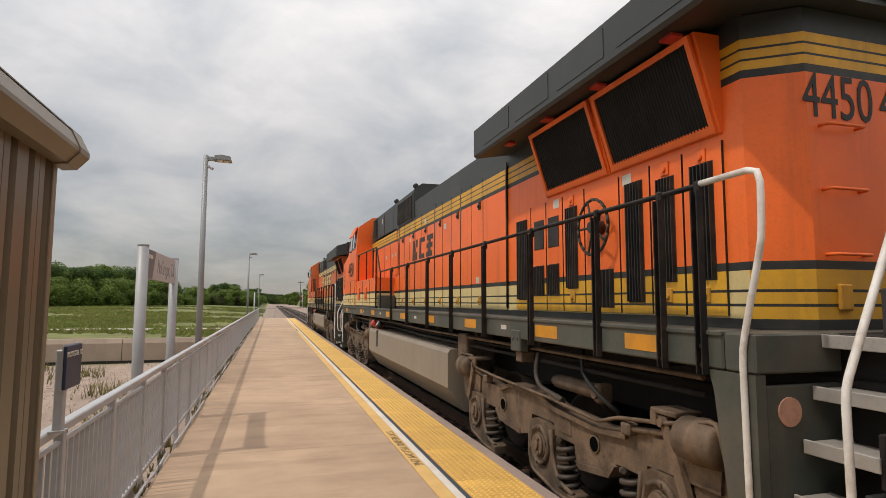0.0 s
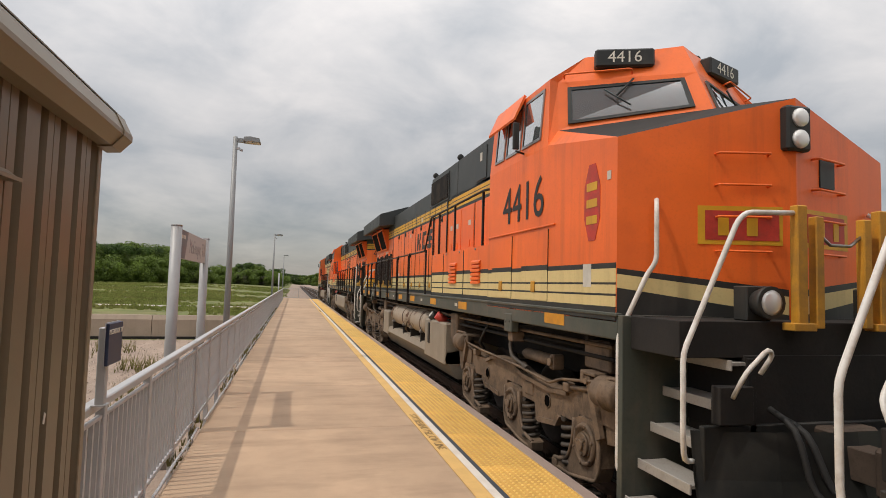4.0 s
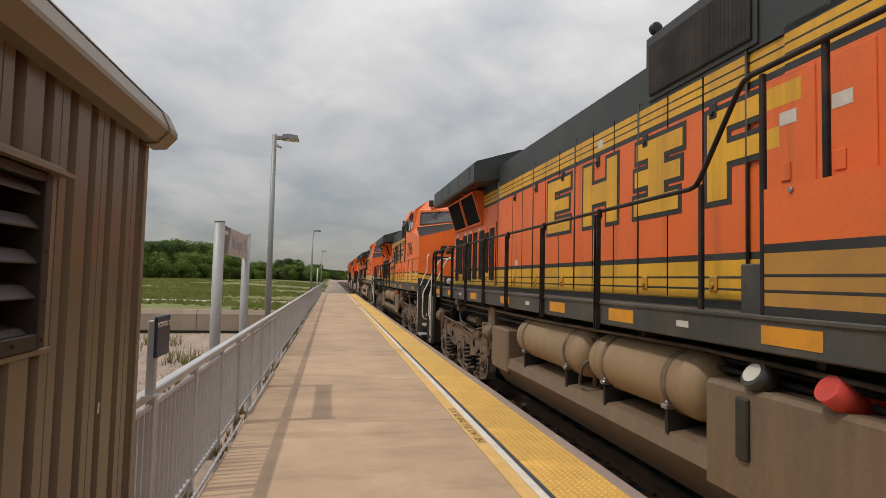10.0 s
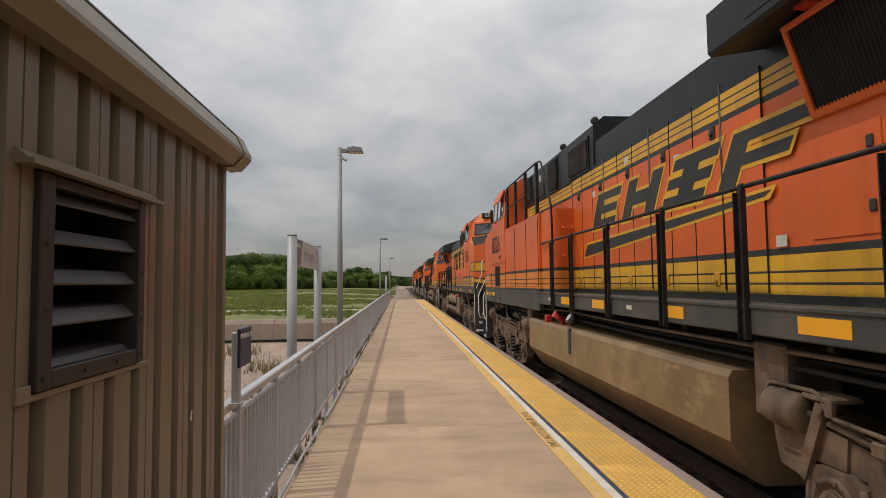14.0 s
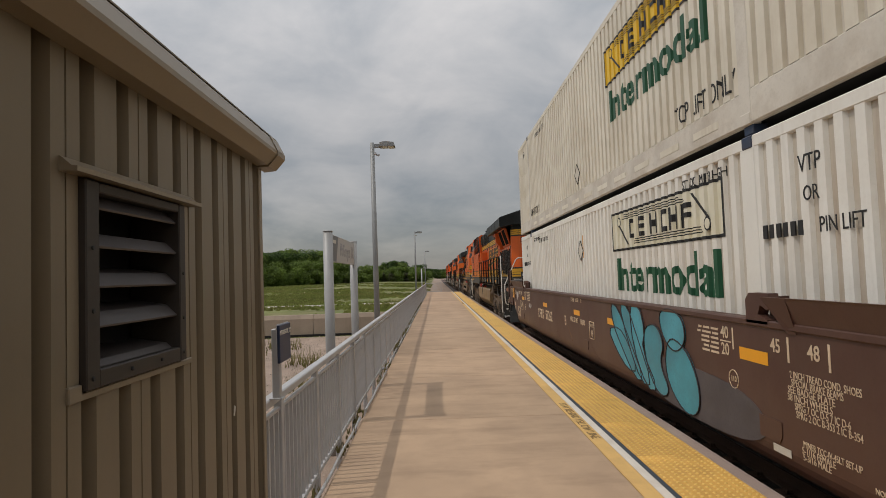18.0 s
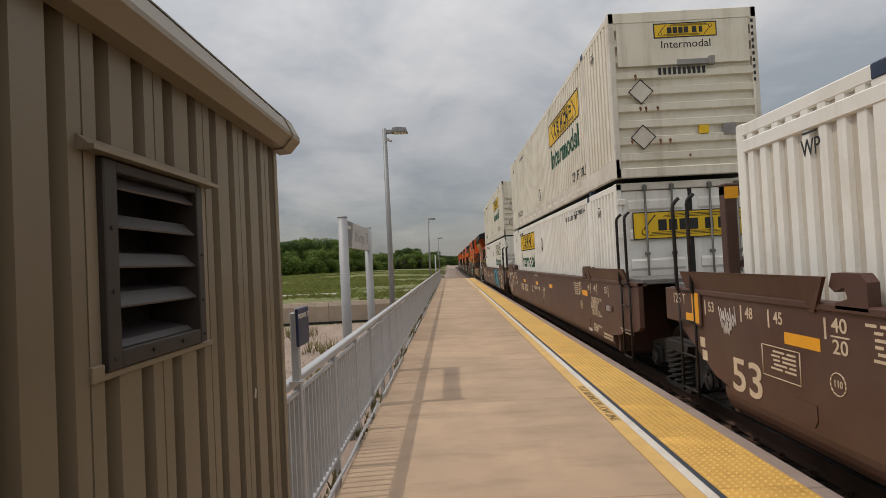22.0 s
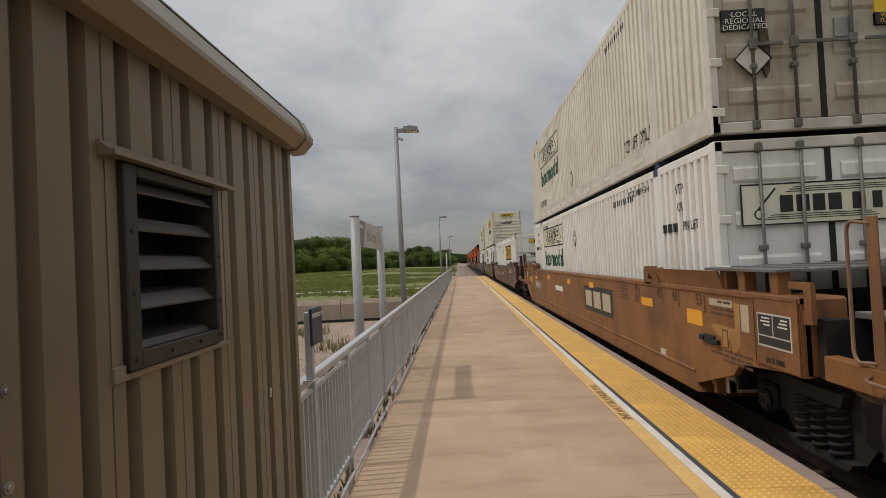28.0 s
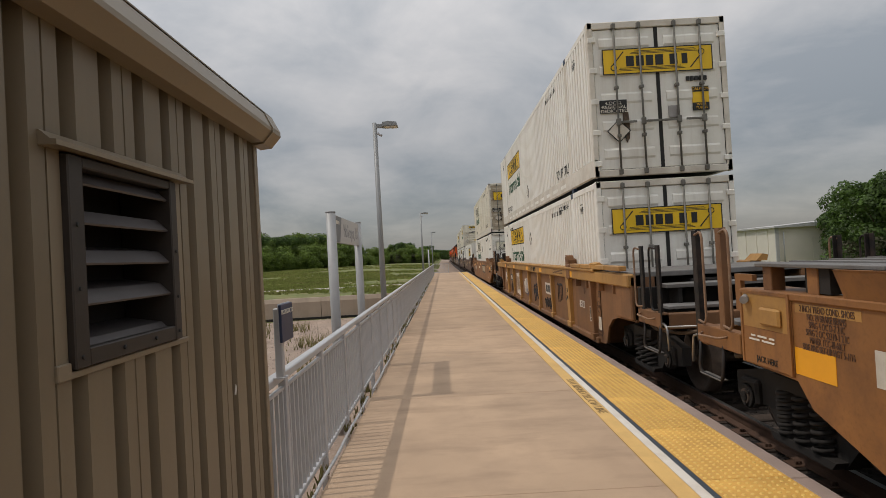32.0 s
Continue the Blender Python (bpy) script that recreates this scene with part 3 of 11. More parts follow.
# light passes through leaves and grass blades
for k in ("leaf", "leaf_dark", "leaf_grey", "blade_grass", "weed"):
    lt = M[k].node_tree
    lb = lt.nodes["Principled BSDF"]
    thin = lt.nodes.new("ShaderNodeBsdfTranslucent")
    lt.links.new(lb.inputs["Base Color"].links[0].from_socket, thin.inputs["Color"])
    blend = lt.nodes.new("ShaderNodeMixShader")
    blend.inputs[0].default_value = 0.4
    lt.links.new(lb.outputs[0], blend.inputs[1])
    lt.links.new(thin.outputs[0], blend.inputs[2])
    lt.links.new(blend.outputs[0], lt.nodes["Material Output"].inputs["Surface"])

# ---- mesh helpers ----


class Geo:
    """Gathers vertices and faces of one mesh."""

    def __init__(self):
        self.v, self.f, self.m, self.s = [], [], [], []

    def face(self, pts, mat=0, smooth=False):
        n = len(self.v)
        self.v += [tuple(p) for p in pts]
        self.f.append(tuple(range(n, n + len(pts))))
        self.m.append(mat)
        self.s.append(smooth)
        return self

    def mesh_of(self, verts, faces, mat=0, smooth=False):
        n = len(self.v)
        self.v += [tuple(p) for p in verts]
        for f in faces:
            self.f.append(tuple(i + n for i in f))
            self.m.append(mat)
            self.s.append(smooth)
        return self

    def box(self, x0, x1, y0, y1, z0, z1, mat=0, c=0.0):
        """A box, with its edges chamfered by c."""
        x0, x1, y0, y1, z0, z1 = min(x0, x1), max(x0, x1), min(y0, y1), max(y0, y1), min(z0, z1), max(z0, z1)
        c = min(c, (x1 - x0) * 0.45, (y1 - y0) * 0.45, (z1 - z0) * 0.45)
        if c <= 0:
            v = [(x, y, z) for z in (z0, z1) for y in (y0, y1) for x in (x0, x1)]
            return self.mesh_of(v, [(0, 2, 3, 1), (4, 5, 7, 6), (0, 1, 5, 4), (2, 6, 7, 3), (0, 4, 6, 2), (1, 3, 7, 5)], mat)
        v, at = [], {}
        for i, x in enumerate((x0, x1)):
            for j, y in enumerate((y0, y1)):
                for k, z in enumerate((z0, z1)):
                    sx, sy, sz = (c, -c)[i], (c, -c)[j], (c, -c)[k]
                    for a, p in enumerate(((x, y + sy, z + sz), (x + sx, y, z + sz), (x + sx, y + sy, z))):
                        at[i, j, k, a] = len(v)
                        v.append(p)
        f = []
        for i in (0, 1):
            q = [at[i, j, k, 0] for j, k in ((0, 0), (1, 0), (1, 1), (0, 1))]
            f.append(q if i else q[::-1])
            q = [at[j, i, k, 1] for j, k in ((0, 0), (0, 1), (1, 1), (1, 0))]
            f.append(q if i else q[::-1])
            q = [at[j, k, i, 2] for j, k in ((0, 0), (1, 0), (1, 1), (0, 1))]
            f.append(q if i else q[::-1])
        for i in (0, 1):
            for j in (0, 1):
                s = (i + j) % 2
                for q in ([at[i, j, 0, 0], at[i, j, 0, 1], at[i, j, 1, 1], at[i, j, 1, 0]],
                          [at[i, 0, j, 2], at[i, 0, j, 0], at[i, 1, j, 0], at[i, 1, j, 2]],
                          [at[0, i, j, 1], at[0, i, j, 2], at[1, i, j, 2], at[1, i, j, 1]]):
                    f.append(q if s == 0 else q[::-1])
        for i in (0, 1):
            for j in (0, 1):
                for k in (0, 1):
                    q = [at[i, j, k, a] for a in range(3)]
                    f.append(q if (i + j + k) % 2 else q[::-1])
        return self.mesh_of(v, f, mat)

    def prism(self, outline, axis, a, b, mat=0, mats=None, caps=True):
        """A flat outline pushed along an axis from a to b. axis x: outline in (y, z); y: in (x, z); z: in (x, y). mats: one for each side."""
        def at(p, d):
            return (d, p[0], p[1]) if axis == "x" else (p[0], d, p[1]) if axis == "y" else (p[0], p[1], d)
        n, base = len(outline), len(self.v)
        self.v += [at(p, a) for p in outline] + [at(p, b) for p in outline]
        for i in range(n):
            j = (i + 1) % n
            self.f.append((base + i, base + j, base + n + j, base + n + i))
            self.m.append(mats[i] if mats else mat)
            self.s.append(False)
        if caps:
            self.f += [tuple(base + i for i in range(n))[::-1], tuple(base + n + i for i in range(n))]
            self.m += [mat, mat]
            self.s += [False, False]
        return self

    def cyl(self, p0, p1, r0, r1=None, n=12, mat=0, caps=True):
        r1 = r0 if r1 is None else r1
        p0, p1 = Vector(p0), Vector(p1)
        d = (p1 - p0).normalized()
        a = d.orthogonal().normalized()
        b = d.cross(a)
        base = len(self.v)
        for p, r in ((p0, r0), (p1, r1)):
            for i in range(n):
                w = 2 * math.pi * i / n
                self.v.append(tuple(p + r * (math.cos(w) * a + math.sin(w) * b)))
        for i in range(n):
            j = (i + 1) % n
            self.f.append((base + i, base + j, base + n + j, base + n + i))
            self.m.append(mat)
            self.s.append(True)
        if caps:
            self.f += [tuple(base + i for i in range(n))[::-1], tuple(base + n + i for i in range(n))]
            self.m += [mat, mat]
            self.s += [False, False]
        return self

    def tube(self, pts, r, n=8, mat=0, round_=0.0):
        """A bent pipe; round_ is the radius of its bends."""
        pts = [Vector(p) for p in pts]
        if round_:
            out = [pts[0]]
            for a, p, b in zip(pts, pts[1:], pts[2:]):
                k = min(round_, (a - p).length * 0.45, (b - p).length * 0.45)
                u, w = p + (a - p).normalized() * k, p + (b - p).normalized() * k
                out += [u, (u + 2 * p + w) / 4, w]
            pts = out + [pts[-1]]
        base, side = len(self.v), None
        for i, p in enumerate(pts):
            d = (pts[min(i + 1, len(pts) - 1)] - pts[max(i - 1, 0)]).normalized()
            side = d.orthogonal().normalized() if side is None else (side - d * side.dot(d)).normalized()
            up_ = d.cross(side)
            for k in range(n):
                w = 2 * math.pi * k / n
                self.v.append(tuple(p + r * (math.cos(w) * side + math.sin(w) * up_)))
        for i in range(len(pts) - 1):
            for k in range(n):
                j = (k + 1) % n
                self.f.append((base + i * n + k, base + i * n + j, base + (i + 1) * n + j, base + (i + 1) * n + k))
                self.m.append(mat)
                self.s.append(True)
        e = base + (len(pts) - 1) * n
        self.f += [tuple(base + i for i in range(n))[::-1], tuple(e + i for i in range(n))]
        self.m += [mat, mat]
        self.s += [False, False]
        return self

    def lathe(self, prof, centre, axis="x", n=20, mat=0):
        """A turned solid: (distance along the axis, radius) pairs about a centre."""
        base = len(self.v)
        for d, r in prof:
            for i in range(n):
                w = 2 * math.pi * i / n
                a, b = r * math.cos(w), r * math.sin(w)
                o = (d, a, b) if axis == "x" else (b, d, a) if axis == "y" else (a, b, d)
                self.v.append(tuple(c + q for c, q in zip(centre, o)))
        for i in range(len(prof) - 1):
            for k in range(n):
                j = (k + 1) % n
                self.f.append((base + i * n + k, base + i * n + j, base + (i + 1) * n + j, base + (i + 1) * n + k))
                self.m.append(mat)
                self.s.append(True)
        e = base + (len(prof) - 1) * n
        self.f += [tuple(base + i for i in range(n))[::-1], tuple(e + i for i in range(n))]
        self.m += [mat, mat]
        self.s += [False, False]
        return self

    def mirrored(self):
        """The same, with its mirror image across x = 0."""
        g = Geo()
        g.v, g.f, g.m, g.s = list(self.v), list(self.f), list(self.m), list(self.s)
        n = len(g.v)
        g.v += [(-x, y, z) for x, y, z in self.v]
        g.f += [tuple(i + n for i in f)[::-1] for f in self.f]
        g.m += self.m
        g.s += self.s
        return g

    def flipped(self):
        g = Geo()
        g.v, g.f, g.m, g.s = [(-x, y, z) for x, y, z in self.v], [f[::-1] for f in self.f], list(self.m), list(self.s)
        return g

    def moved(self, dx=0.0, dy=0.0, dz=0.0):
        g = Geo()
        g.v, g.f, g.m, g.s = [(x + dx, y + dy, z + dz) for x, y, z in self.v], list(self.f), list(self.m), list(self.s)
        return g

    def turned(self):
        """Half a turn about the upright."""
        g = Geo()
        g.v, g.f, g.m, g.s = [(-x, -y, z) for x, y, z in self.v], list(self.f), list(self.m), list(self.s)
        return g

    def data(self, name, mats):
        me = bpy.data.meshes.new(name)
        me.from_pydata(self.v, [], self.f)
        for mt in mats if isinstance(mats, (list, tuple)) else [mats]:
            me.materials.append(M[mt] if isinstance(mt, str) else mt)
        me.polygons.foreach_set("material_index", self.m)
        me.polygons.foreach_set("use_smooth", self.s)
        me.update()
        b = bmesh.new()
        b.from_mesh(me)
        bmesh.ops.recalc_face_normals(b, faces=b.faces)
        b.to_mesh(me)
        b.free()
        return me


def part(name, geo, mats, parent, label="", kind=""):
    """One mesh object under a thing or a part."""
    ob = new(name, geo if isinstance(geo, bpy.types.Mesh) else geo.data(name, mats))
    ob.parent = parent
    return tagged(ob, label, kind=kind)


def thing(name, label, category, group="", kind="", m=None):
    ob = new(name)
    ob.empty_display_size = 0.2
    if m is not None:
        ob.matrix_world = m
    return tagged(ob, label, category, group, kind)


def solid(name, geo, mats, label, category, group="", kind=""):
    return tagged(new(name, geo.data(name, mats)), label, category, group, kind)


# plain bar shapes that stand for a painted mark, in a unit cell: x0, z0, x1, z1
STROKES = (((0, 0, 0.30, 1), (0.30, 0, 0.92, 0.24), (0.30, 0.40, 0.88, 0.62), (0.30, 0.78, 0.94, 1)),
           ((0, 0, 0.28, 1), (0.28, 0.34, 0.72, 0.66), (0.72, 0, 1, 1)),
           ((0.02, 0, 0.92, 0.24), (0.34, 0.24, 0.66, 0.40), (0.04, 0.40, 0.96, 0.62), (0.34, 0.62, 0.66, 0.77), (0.08, 0.77, 1, 1)),
           ((0, 0, 0.28, 1), (0.28, 0.40, 0.92, 0.60), (0.28, 0.79, 1.14, 1)),
           ((0, 0, 0.30, 1), (0.30, 0.38, 0.55, 0.62), (0.55, 0.62, 0.86, 1), (0.55, 0, 0.86, 0.38)),
           ((0.02, 0, 0.90, 0.22), (0.02, 0.22, 0.30, 0.78), (0.02, 0.78, 0.90, 1)))


def stroke_mark(name, parent, s, x, y, z, w, h, kind, mat, off, grow=0.0, slant=0.0, label=""):
    """One shape of a painted mark on a side that faces s; y: where its cell begins, read along s."""
    g = Geo()
    for i, (a, b, c, d) in enumerate(STROKES[kind]):
        za, zb = z + h * b - grow, z + h * d + grow
        pts = [(y + s * (w * a - grow + slant * (za - z)), za), (y + s * (w * c + grow + slant * (za - z)), za), (y + s * (w * c + grow + slant * (zb - z)), zb), (y + s * (w * a - grow + slant * (zb - z)), zb)]
        g.prism(pts, "x", *sorted((s * x, s * (x + off + (0.0004 * i if grow else 0)))))
    return part(name, g, mat, parent, label)


LETTERS = {}


def lettering(name, words, size, mat, parent, m, label="", wide=1.0, align="CENTER", bold=0.0):
    """Painted words as thin flat letters. m: where the middle of the line stands; x runs along the words, y up, z outwards."""
    if not words:
        return None
    key = (words, size, wide, align, mat, bold)
    if key not in LETTERS:
        cu = bpy.data.curves.new("letters", "FONT")
        cu.body, cu.size, cu.align_x, cu.align_y, cu.extrude = words, size, align, "CENTER", 0.0015
        cu.resolution_u, cu.offset = 3, bold
        tmp = bpy.data.objects.new("letters", cu)
        me = bpy.data.meshes.new_from_object(tmp)
        for v in me.vertices:
            v.co.x *= wide
        me.materials.clear()
        me.materials.append(M[mat])
        bpy.data.objects.remove(tmp)
        bpy.data.curves.remove(cu)
        LETTERS[key] = me
    ob = new(name, LETTERS[key])
    ob.parent = parent
    ob.matrix_basis = m
    return tagged(ob, label)


def on_side(x, y, z, sgn):
    """Where words stand on a side wall: sgn -1 faces -x, 1 faces +x."""
    return Matrix(((0, 0, sgn, x), (sgn, 0, 0, y), (0, 1, 0, z), (0, 0, 0, 1)))


def on_end(x, y, z, sgn):
    """On an end wall: sgn 1 faces +y, -1 faces -y."""
    return Matrix(((-sgn, 0, 0, x), (0, 0, sgn, y), (0, 1, 0, z), (0, 0, 0, 1)))


# ---- the ground ----
RAIL_Z, TRACK_X = -0.28, 4.17
EDGE_X, FENCE_X, END_Y = 2.58, -1.18, 64.5


def height_at(x, y):
    """The land: gravel yard below the platform, a meadow that rises to the woods."""
    rise = 0.0
    if y > 24:
        k = min(1.0, (y - 24) / 125.0)
        side = min(1.0, max(0.0, (-x - 1.0) / 12.0))
        rise = 1.15 * k * k * (3 - 2 * k) * (0.55 + 0.45 * side) * min(1.0, max(0.0, (-x + 1.0) / 3.0))
        rise += 0.10 * k * noise.noise(Vector((x * 0.06, y * 0.06, 0.3))) * side
    if 2.3 < x < 9 and y < 300:
        return -0.72
    return -0.40 + rise + 0.03 * noise.noise(Vector((x * 0.35, y * 0.35, 1.7)))


def cells(stops):
    out = [stops[0][0]]
    for (a, _), (b, step) in zip(stops, stops[1:]):
        n = max(1, round((b - a) / step))
        out += [a + (b - a) * (i + 1) / n for i in range(n)]
    return out


gx = cells([(-2500, 0), (-300, 550), (-100, 40), (-30, 5), (-1.3, 1.2), (2.2, 3.5), (2.4, 0.3), (8.9, 6), (9.3, 0.4), (12, 3), (60, 8), (300, 60), (2500, 550)])
gy = cells([(-2500, 0), (-300, 550), (-20, 40), (2, 4), (26, 1.2), (70, 2.5), (200, 6), (400, 50), (3000, 650)])
g = Geo()
g.v = [(x, y, height_at(x, y)) for y in gy for x in gx]
nx = len(gx)
for j in range(len(gy) - 1):
    for i in range(nx - 1):
        g.f.append((j * nx + i, j * nx + i + 1, (j + 1) * nx + i + 1, (j + 1) * nx + i))
        mx, my = (gx[i] + gx[i + 1]) / 2, (gy[j] + gy[j + 1]) / 2
        g.m.append(1 if (my < 23 and -40 < mx < 9) or (my > 62 and -1.4 < mx < 12) else 0)
        g.s.append(True)
solid("ground", g, ["grass", "gravel"], "gravel yard running into a grassy meadow", "ground", kind="structure")

# pale road beyond the barrier
g = Geo()
ys = [-90 + 3 * i for i in range(31)]
for a, b in zip(ys, ys[1:]):
    ya, yb = 47.2 + 0.02 * a, 47.2 + 0.02 * b
    g.face([(a, ya - 1.0, height_at(a, ya - 1.0) + 0.05), (b, yb - 1.0, height_at(b, yb - 1.0) + 0.05),
            (b, yb + 1.0, height_at(b, yb + 1.0) + 0.05), (a, ya + 1.0, height_at(a, ya + 1.0) + 0.05)], 0, True)
solid("road", g, "path", "pale gravel road across the meadow", "road", kind="structure")

# concrete barrier
wall = thing("barrier_wall", "weathered concrete barrier wall on the edge of the gravel yard", "wall", kind="structure")
for i in range(13):
    x1 = -1.9 - 3.05 * i
    g = Geo().prism([(22.72, -0.45), (22.72, 0.30), (22.80, 0.46), (23.02, 0.46), (23.10, 0.30), (23.10, -0.45)], "x", x1 - 3.03, x1)
    part("wall_panel", g, "wall", wall)
part("drain_gap", Geo().box(-41, -1.9, 22.66, 22.72, -0.42, -0.30), "under", wall, "dark strip along the foot of the wall")

# gravel pebbles
rnd = random.Random(5)
g = Geo()
for i in range(5200):
    y = 3.5 + 19 * rnd.random() ** 0.75
    x = -1.45 - rnd.random() * (2.5 + 0.42 * y)
    s = rnd.uniform(0.012, 0.04)
    z = height_at(x, y)
    p = [(x + s * rnd.uniform(0.7, 1.3) * math.cos(a), y + s * rnd.uniform(0.7, 1.3) * math.sin(a), z - 0.005) for a in (0.3, 1.9, 3.5, 5.1)]
    t = (x + rnd.uniform(-0.4, 0.4) * s, y + rnd.uniform(-0.4, 0.4) * s, z + s * rnd.uniform(0.5, 1.0))
    for a, b in zip(p, p[1:] + p[:1]):
        g.face([a, b, t])
solid("gravel", g, "pebble", "loose pinkish gravel of the yard", "gravel", kind="stuff")

# meadow grass
g = Geo()
for i in range(5000):
    y = rnd.choice((23.4 + 7 * rnd.random() ** 2, 45.6 + rnd.random(), 48.6 + 3 * rnd.random() ** 2))
    x = -1.5 - rnd.random() * (8 + 0.42 * y)
    if abs(y - (47.2 + 0.02 * x)) < 1.15:
        continue
    z = height_at(x, y)
    h = rnd.uniform(0.06, 0.20) * (2.2 if rnd.random() < 0.06 else 1)
    for k in range(3):
        a = rnd.uniform(0, 6.28)
        dx, dy = 0.014 * math.cos(a) * (1 + y / 30), 0.014 * math.sin(a) * (1 + y / 30)
        lx, ly = rnd.uniform(-0.12, 0.12), rnd.uniform(-0.12, 0.12)
        g.face([(x - dx, y - dy, z - 0.02), (x + dx, y + dy, z - 0.02), (x + lx, y + ly, z + h)])
for i in range(21000):
    # tussocks out to the wood
    y = 50 + 82 * rnd.random() ** 1.4 if i > 5000 else 24 + 22 * rnd.random()
    x = (-1.0 if i > 5000 else -1.8) - rnd.random() * (0.36 * y)
    if math.sin(0.21 * x + 2.0 * math.sin(0.07 * y)) + math.sin(0.33 * y + 0.12 * x) + rnd.uniform(-1.2, 1.2) < 0.1:
        continue
    z, h, w = height_at(x, y), rnd.uniform(0.06, 0.24), rnd.uniform(0.14, 0.36)
    for k in range(3):
        a = rnd.uniform(0, 3.14)
        dx, dy, lx = w * math.cos(a), 0.4 * w * math.sin(a), rnd.uniform(-0.15, 0.15)
        g.face([(x - dx, y - dy, z - 0.02), (x + dx, y + dy, z - 0.02), (x + lx, y, z + h)])
solid("meadow_grass", g, "blade_grass", "tall spring grass with dry patches", "grass", kind="stuff")

# weeds along the fence and in the yard
g = Geo()
for i in range(900):
    if i < 500:
        x, y = FENCE_X + rnd.uniform(0.0, 0.10), rnd.uniform(4, 40)
        if noise.noise(Vector((y * 0.5, 0, 0))) < -0.05:
            continue
        z, h = -0.02, rnd.uniform(0.03, 0.14)
    else:
        c = rnd.choice(((-3.6, 15.5), (-2.6, 12.0), (-5.2, 19.0), (-2.2, 9.6), (-7.0, 20.5)))
        x, y = c[0] + rnd.gauss(0, 0.35), c[1] + rnd.gauss(0, 0.5)
        z, h = height_at(x, y), rnd.uniform(0.1, 0.42)
    for k in range(3):
        a = rnd.uniform(0, 6.28)
        w = 0.012
        lx, ly = rnd.uniform(-0.4, 0.4) * h, rnd.uniform(-0.4, 0.4) * h
        g.face([(x - w * math.cos(a), y - w * math.sin(a), z), (x + w * math.cos(a), y + w * math.sin(a), z), (x + lx, y + ly, z + h)])
solid("weeds", g, "weed", "dry weeds along the railing and in the gravel", "weeds", kind="stuff")

# ---- platform ----
platform = thing("platform", "tan concrete station platform with faint stains", "platform", kind="structure")
y = -14.0
while y < END_Y - 0.1:
    y2 = min(END_Y, y + 3.05)
    part("slab", Geo().box(FENCE_X + 0.11, 1.517, y + 0.003, y2 - 0.003, -0.40, 0.0, c=0.005), "concrete", platform)
    part("edge_slab", Geo().box(2.435, EDGE_X, y + 0.003, y2 - 0.003, -0.5, 0.002, c=0.012), "lip", platform)
    y = y2
part("tile_bed", Geo().box(1.52, 2.432, -14, END_Y, -0.40, -0.014), "lip", platform)
part("yellow_line", Geo().box(1.52, 1.668, -14, END_Y, -0.03, 0.001), "line_yellow", platform, "painted yellow line")
part("white_line", Geo().box(1.671, 1.752, -14, END_Y, -0.03, 0.002), "line_white", platform, "painted white line")
part("joint_strip", Geo().box(1.755, 1.803, -14, END_Y, -0.03, 0.0), "line_black", platform, "dark joint strip")
# tactile tiles with raised domes, two feet by four
g = Geo().box(1.806, 2.432, 0.003, 1.252, -0.03, 0.004, c=0.002)
for i in range(10):
    for j in range(20):
        cx, cy = 1.806 + 0.0626 * (i + 0.5), 0.0626 * (j + 0.5)
        n = len(g.v)
        ring = [(math.cos(a), math.sin(a)) for a in (k * math.pi / 3 for k in range(6))]
        g.v += [(cx + 0.0165 * a, cy + 0.0165 * b, 0.004) for a, b in ring] + [(cx + 0.0095 * a, cy + 0.0095 * b, 0.0125) for a, b in ring]
        g.f += [(n + k, n + (k + 1) % 6, n + 6 + (k + 1) % 6, n + 6 + k) for k in range(6)] + [tuple(n + 6 + k for k in range(6))]
        g.m += [1] * 7
        g.s += [True] * 6 + [False]
tile_mesh = g.data("tactile_tile", ["tactile", "tactile_dome"])
for i in range(-10, 48):
    y = 4.35 + 1.255 * i
    if y + 1.26 > END_Y:
        break
    o = part("tactile_tile", tile_mesh, None, platform)
    o.location.y = y
words = [("STAY BEHIND YELLOW LINE", 7.10)]
for w, yy in words:
    lettering("platform_lettering", w, 0.135, "ink_worn", platform, Matrix(((0, 1, 0, 1.594), (-1, 0, 0, yy), (0, 0, 1, 0.003), (0, 0, 0, 1))), "dark painted safety lettering", 1.0)
    lettering("platform_lettering", w, 0.135, "ink_worn", platform, Matrix(((0, 1, 0, 1.594), (-1, 0, 0, yy + 30), (0, 0, 1, 0.003), (0, 0, 0, 1))), "dark painted safety lettering", 1.0)
part("base_wall", Geo().box(FENCE_X + 0.12, 2.5, -14, END_Y - 0.01, -0.6, -0.39), "lip", platform)

# ---- railing ----
railing = thing("railing", "grey galvanised picket railing along the platform edge", "railing", kind="structure")
FY0 = 3.42
part("top_rail", Geo().box(FENCE_X - 0.035, FENCE_X + 0.035, FY0, END_Y, 1.0, 1.055, c=0.008), "galv", railing)
part("bottom_rail", Geo().box(FENCE_X - 0.02, FENCE_X + 0.02, FY0, END_Y, 0.07, 0.11, c=0.005), "galv", railing)
part("upper_rail", Geo().box(FENCE_X - 0.016, FENCE_X + 0.016, FY0, END_Y, 0.925, 0.95, c=0.004), "galv", railing)
post_mesh = Geo().box(FENCE_X - 0.028, FENCE_X + 0.028, -0.028, 0.028, -0.35, 1.0, c=0.005).box(FENCE_X - 0.06, FENCE_X + 0.06, -0.06, 0.06, -0.36, -0.34).data("post", "galv")
bar_mesh = Geo().box(FENCE_X - 0.012, FENCE_X + 0.012, -0.012, 0.012, 0.11, 0.93).data("picket", "galv")
rest = Geo()
count = 0
posts = [4.02 + 1.165 * i for i in range(-0, 52)]
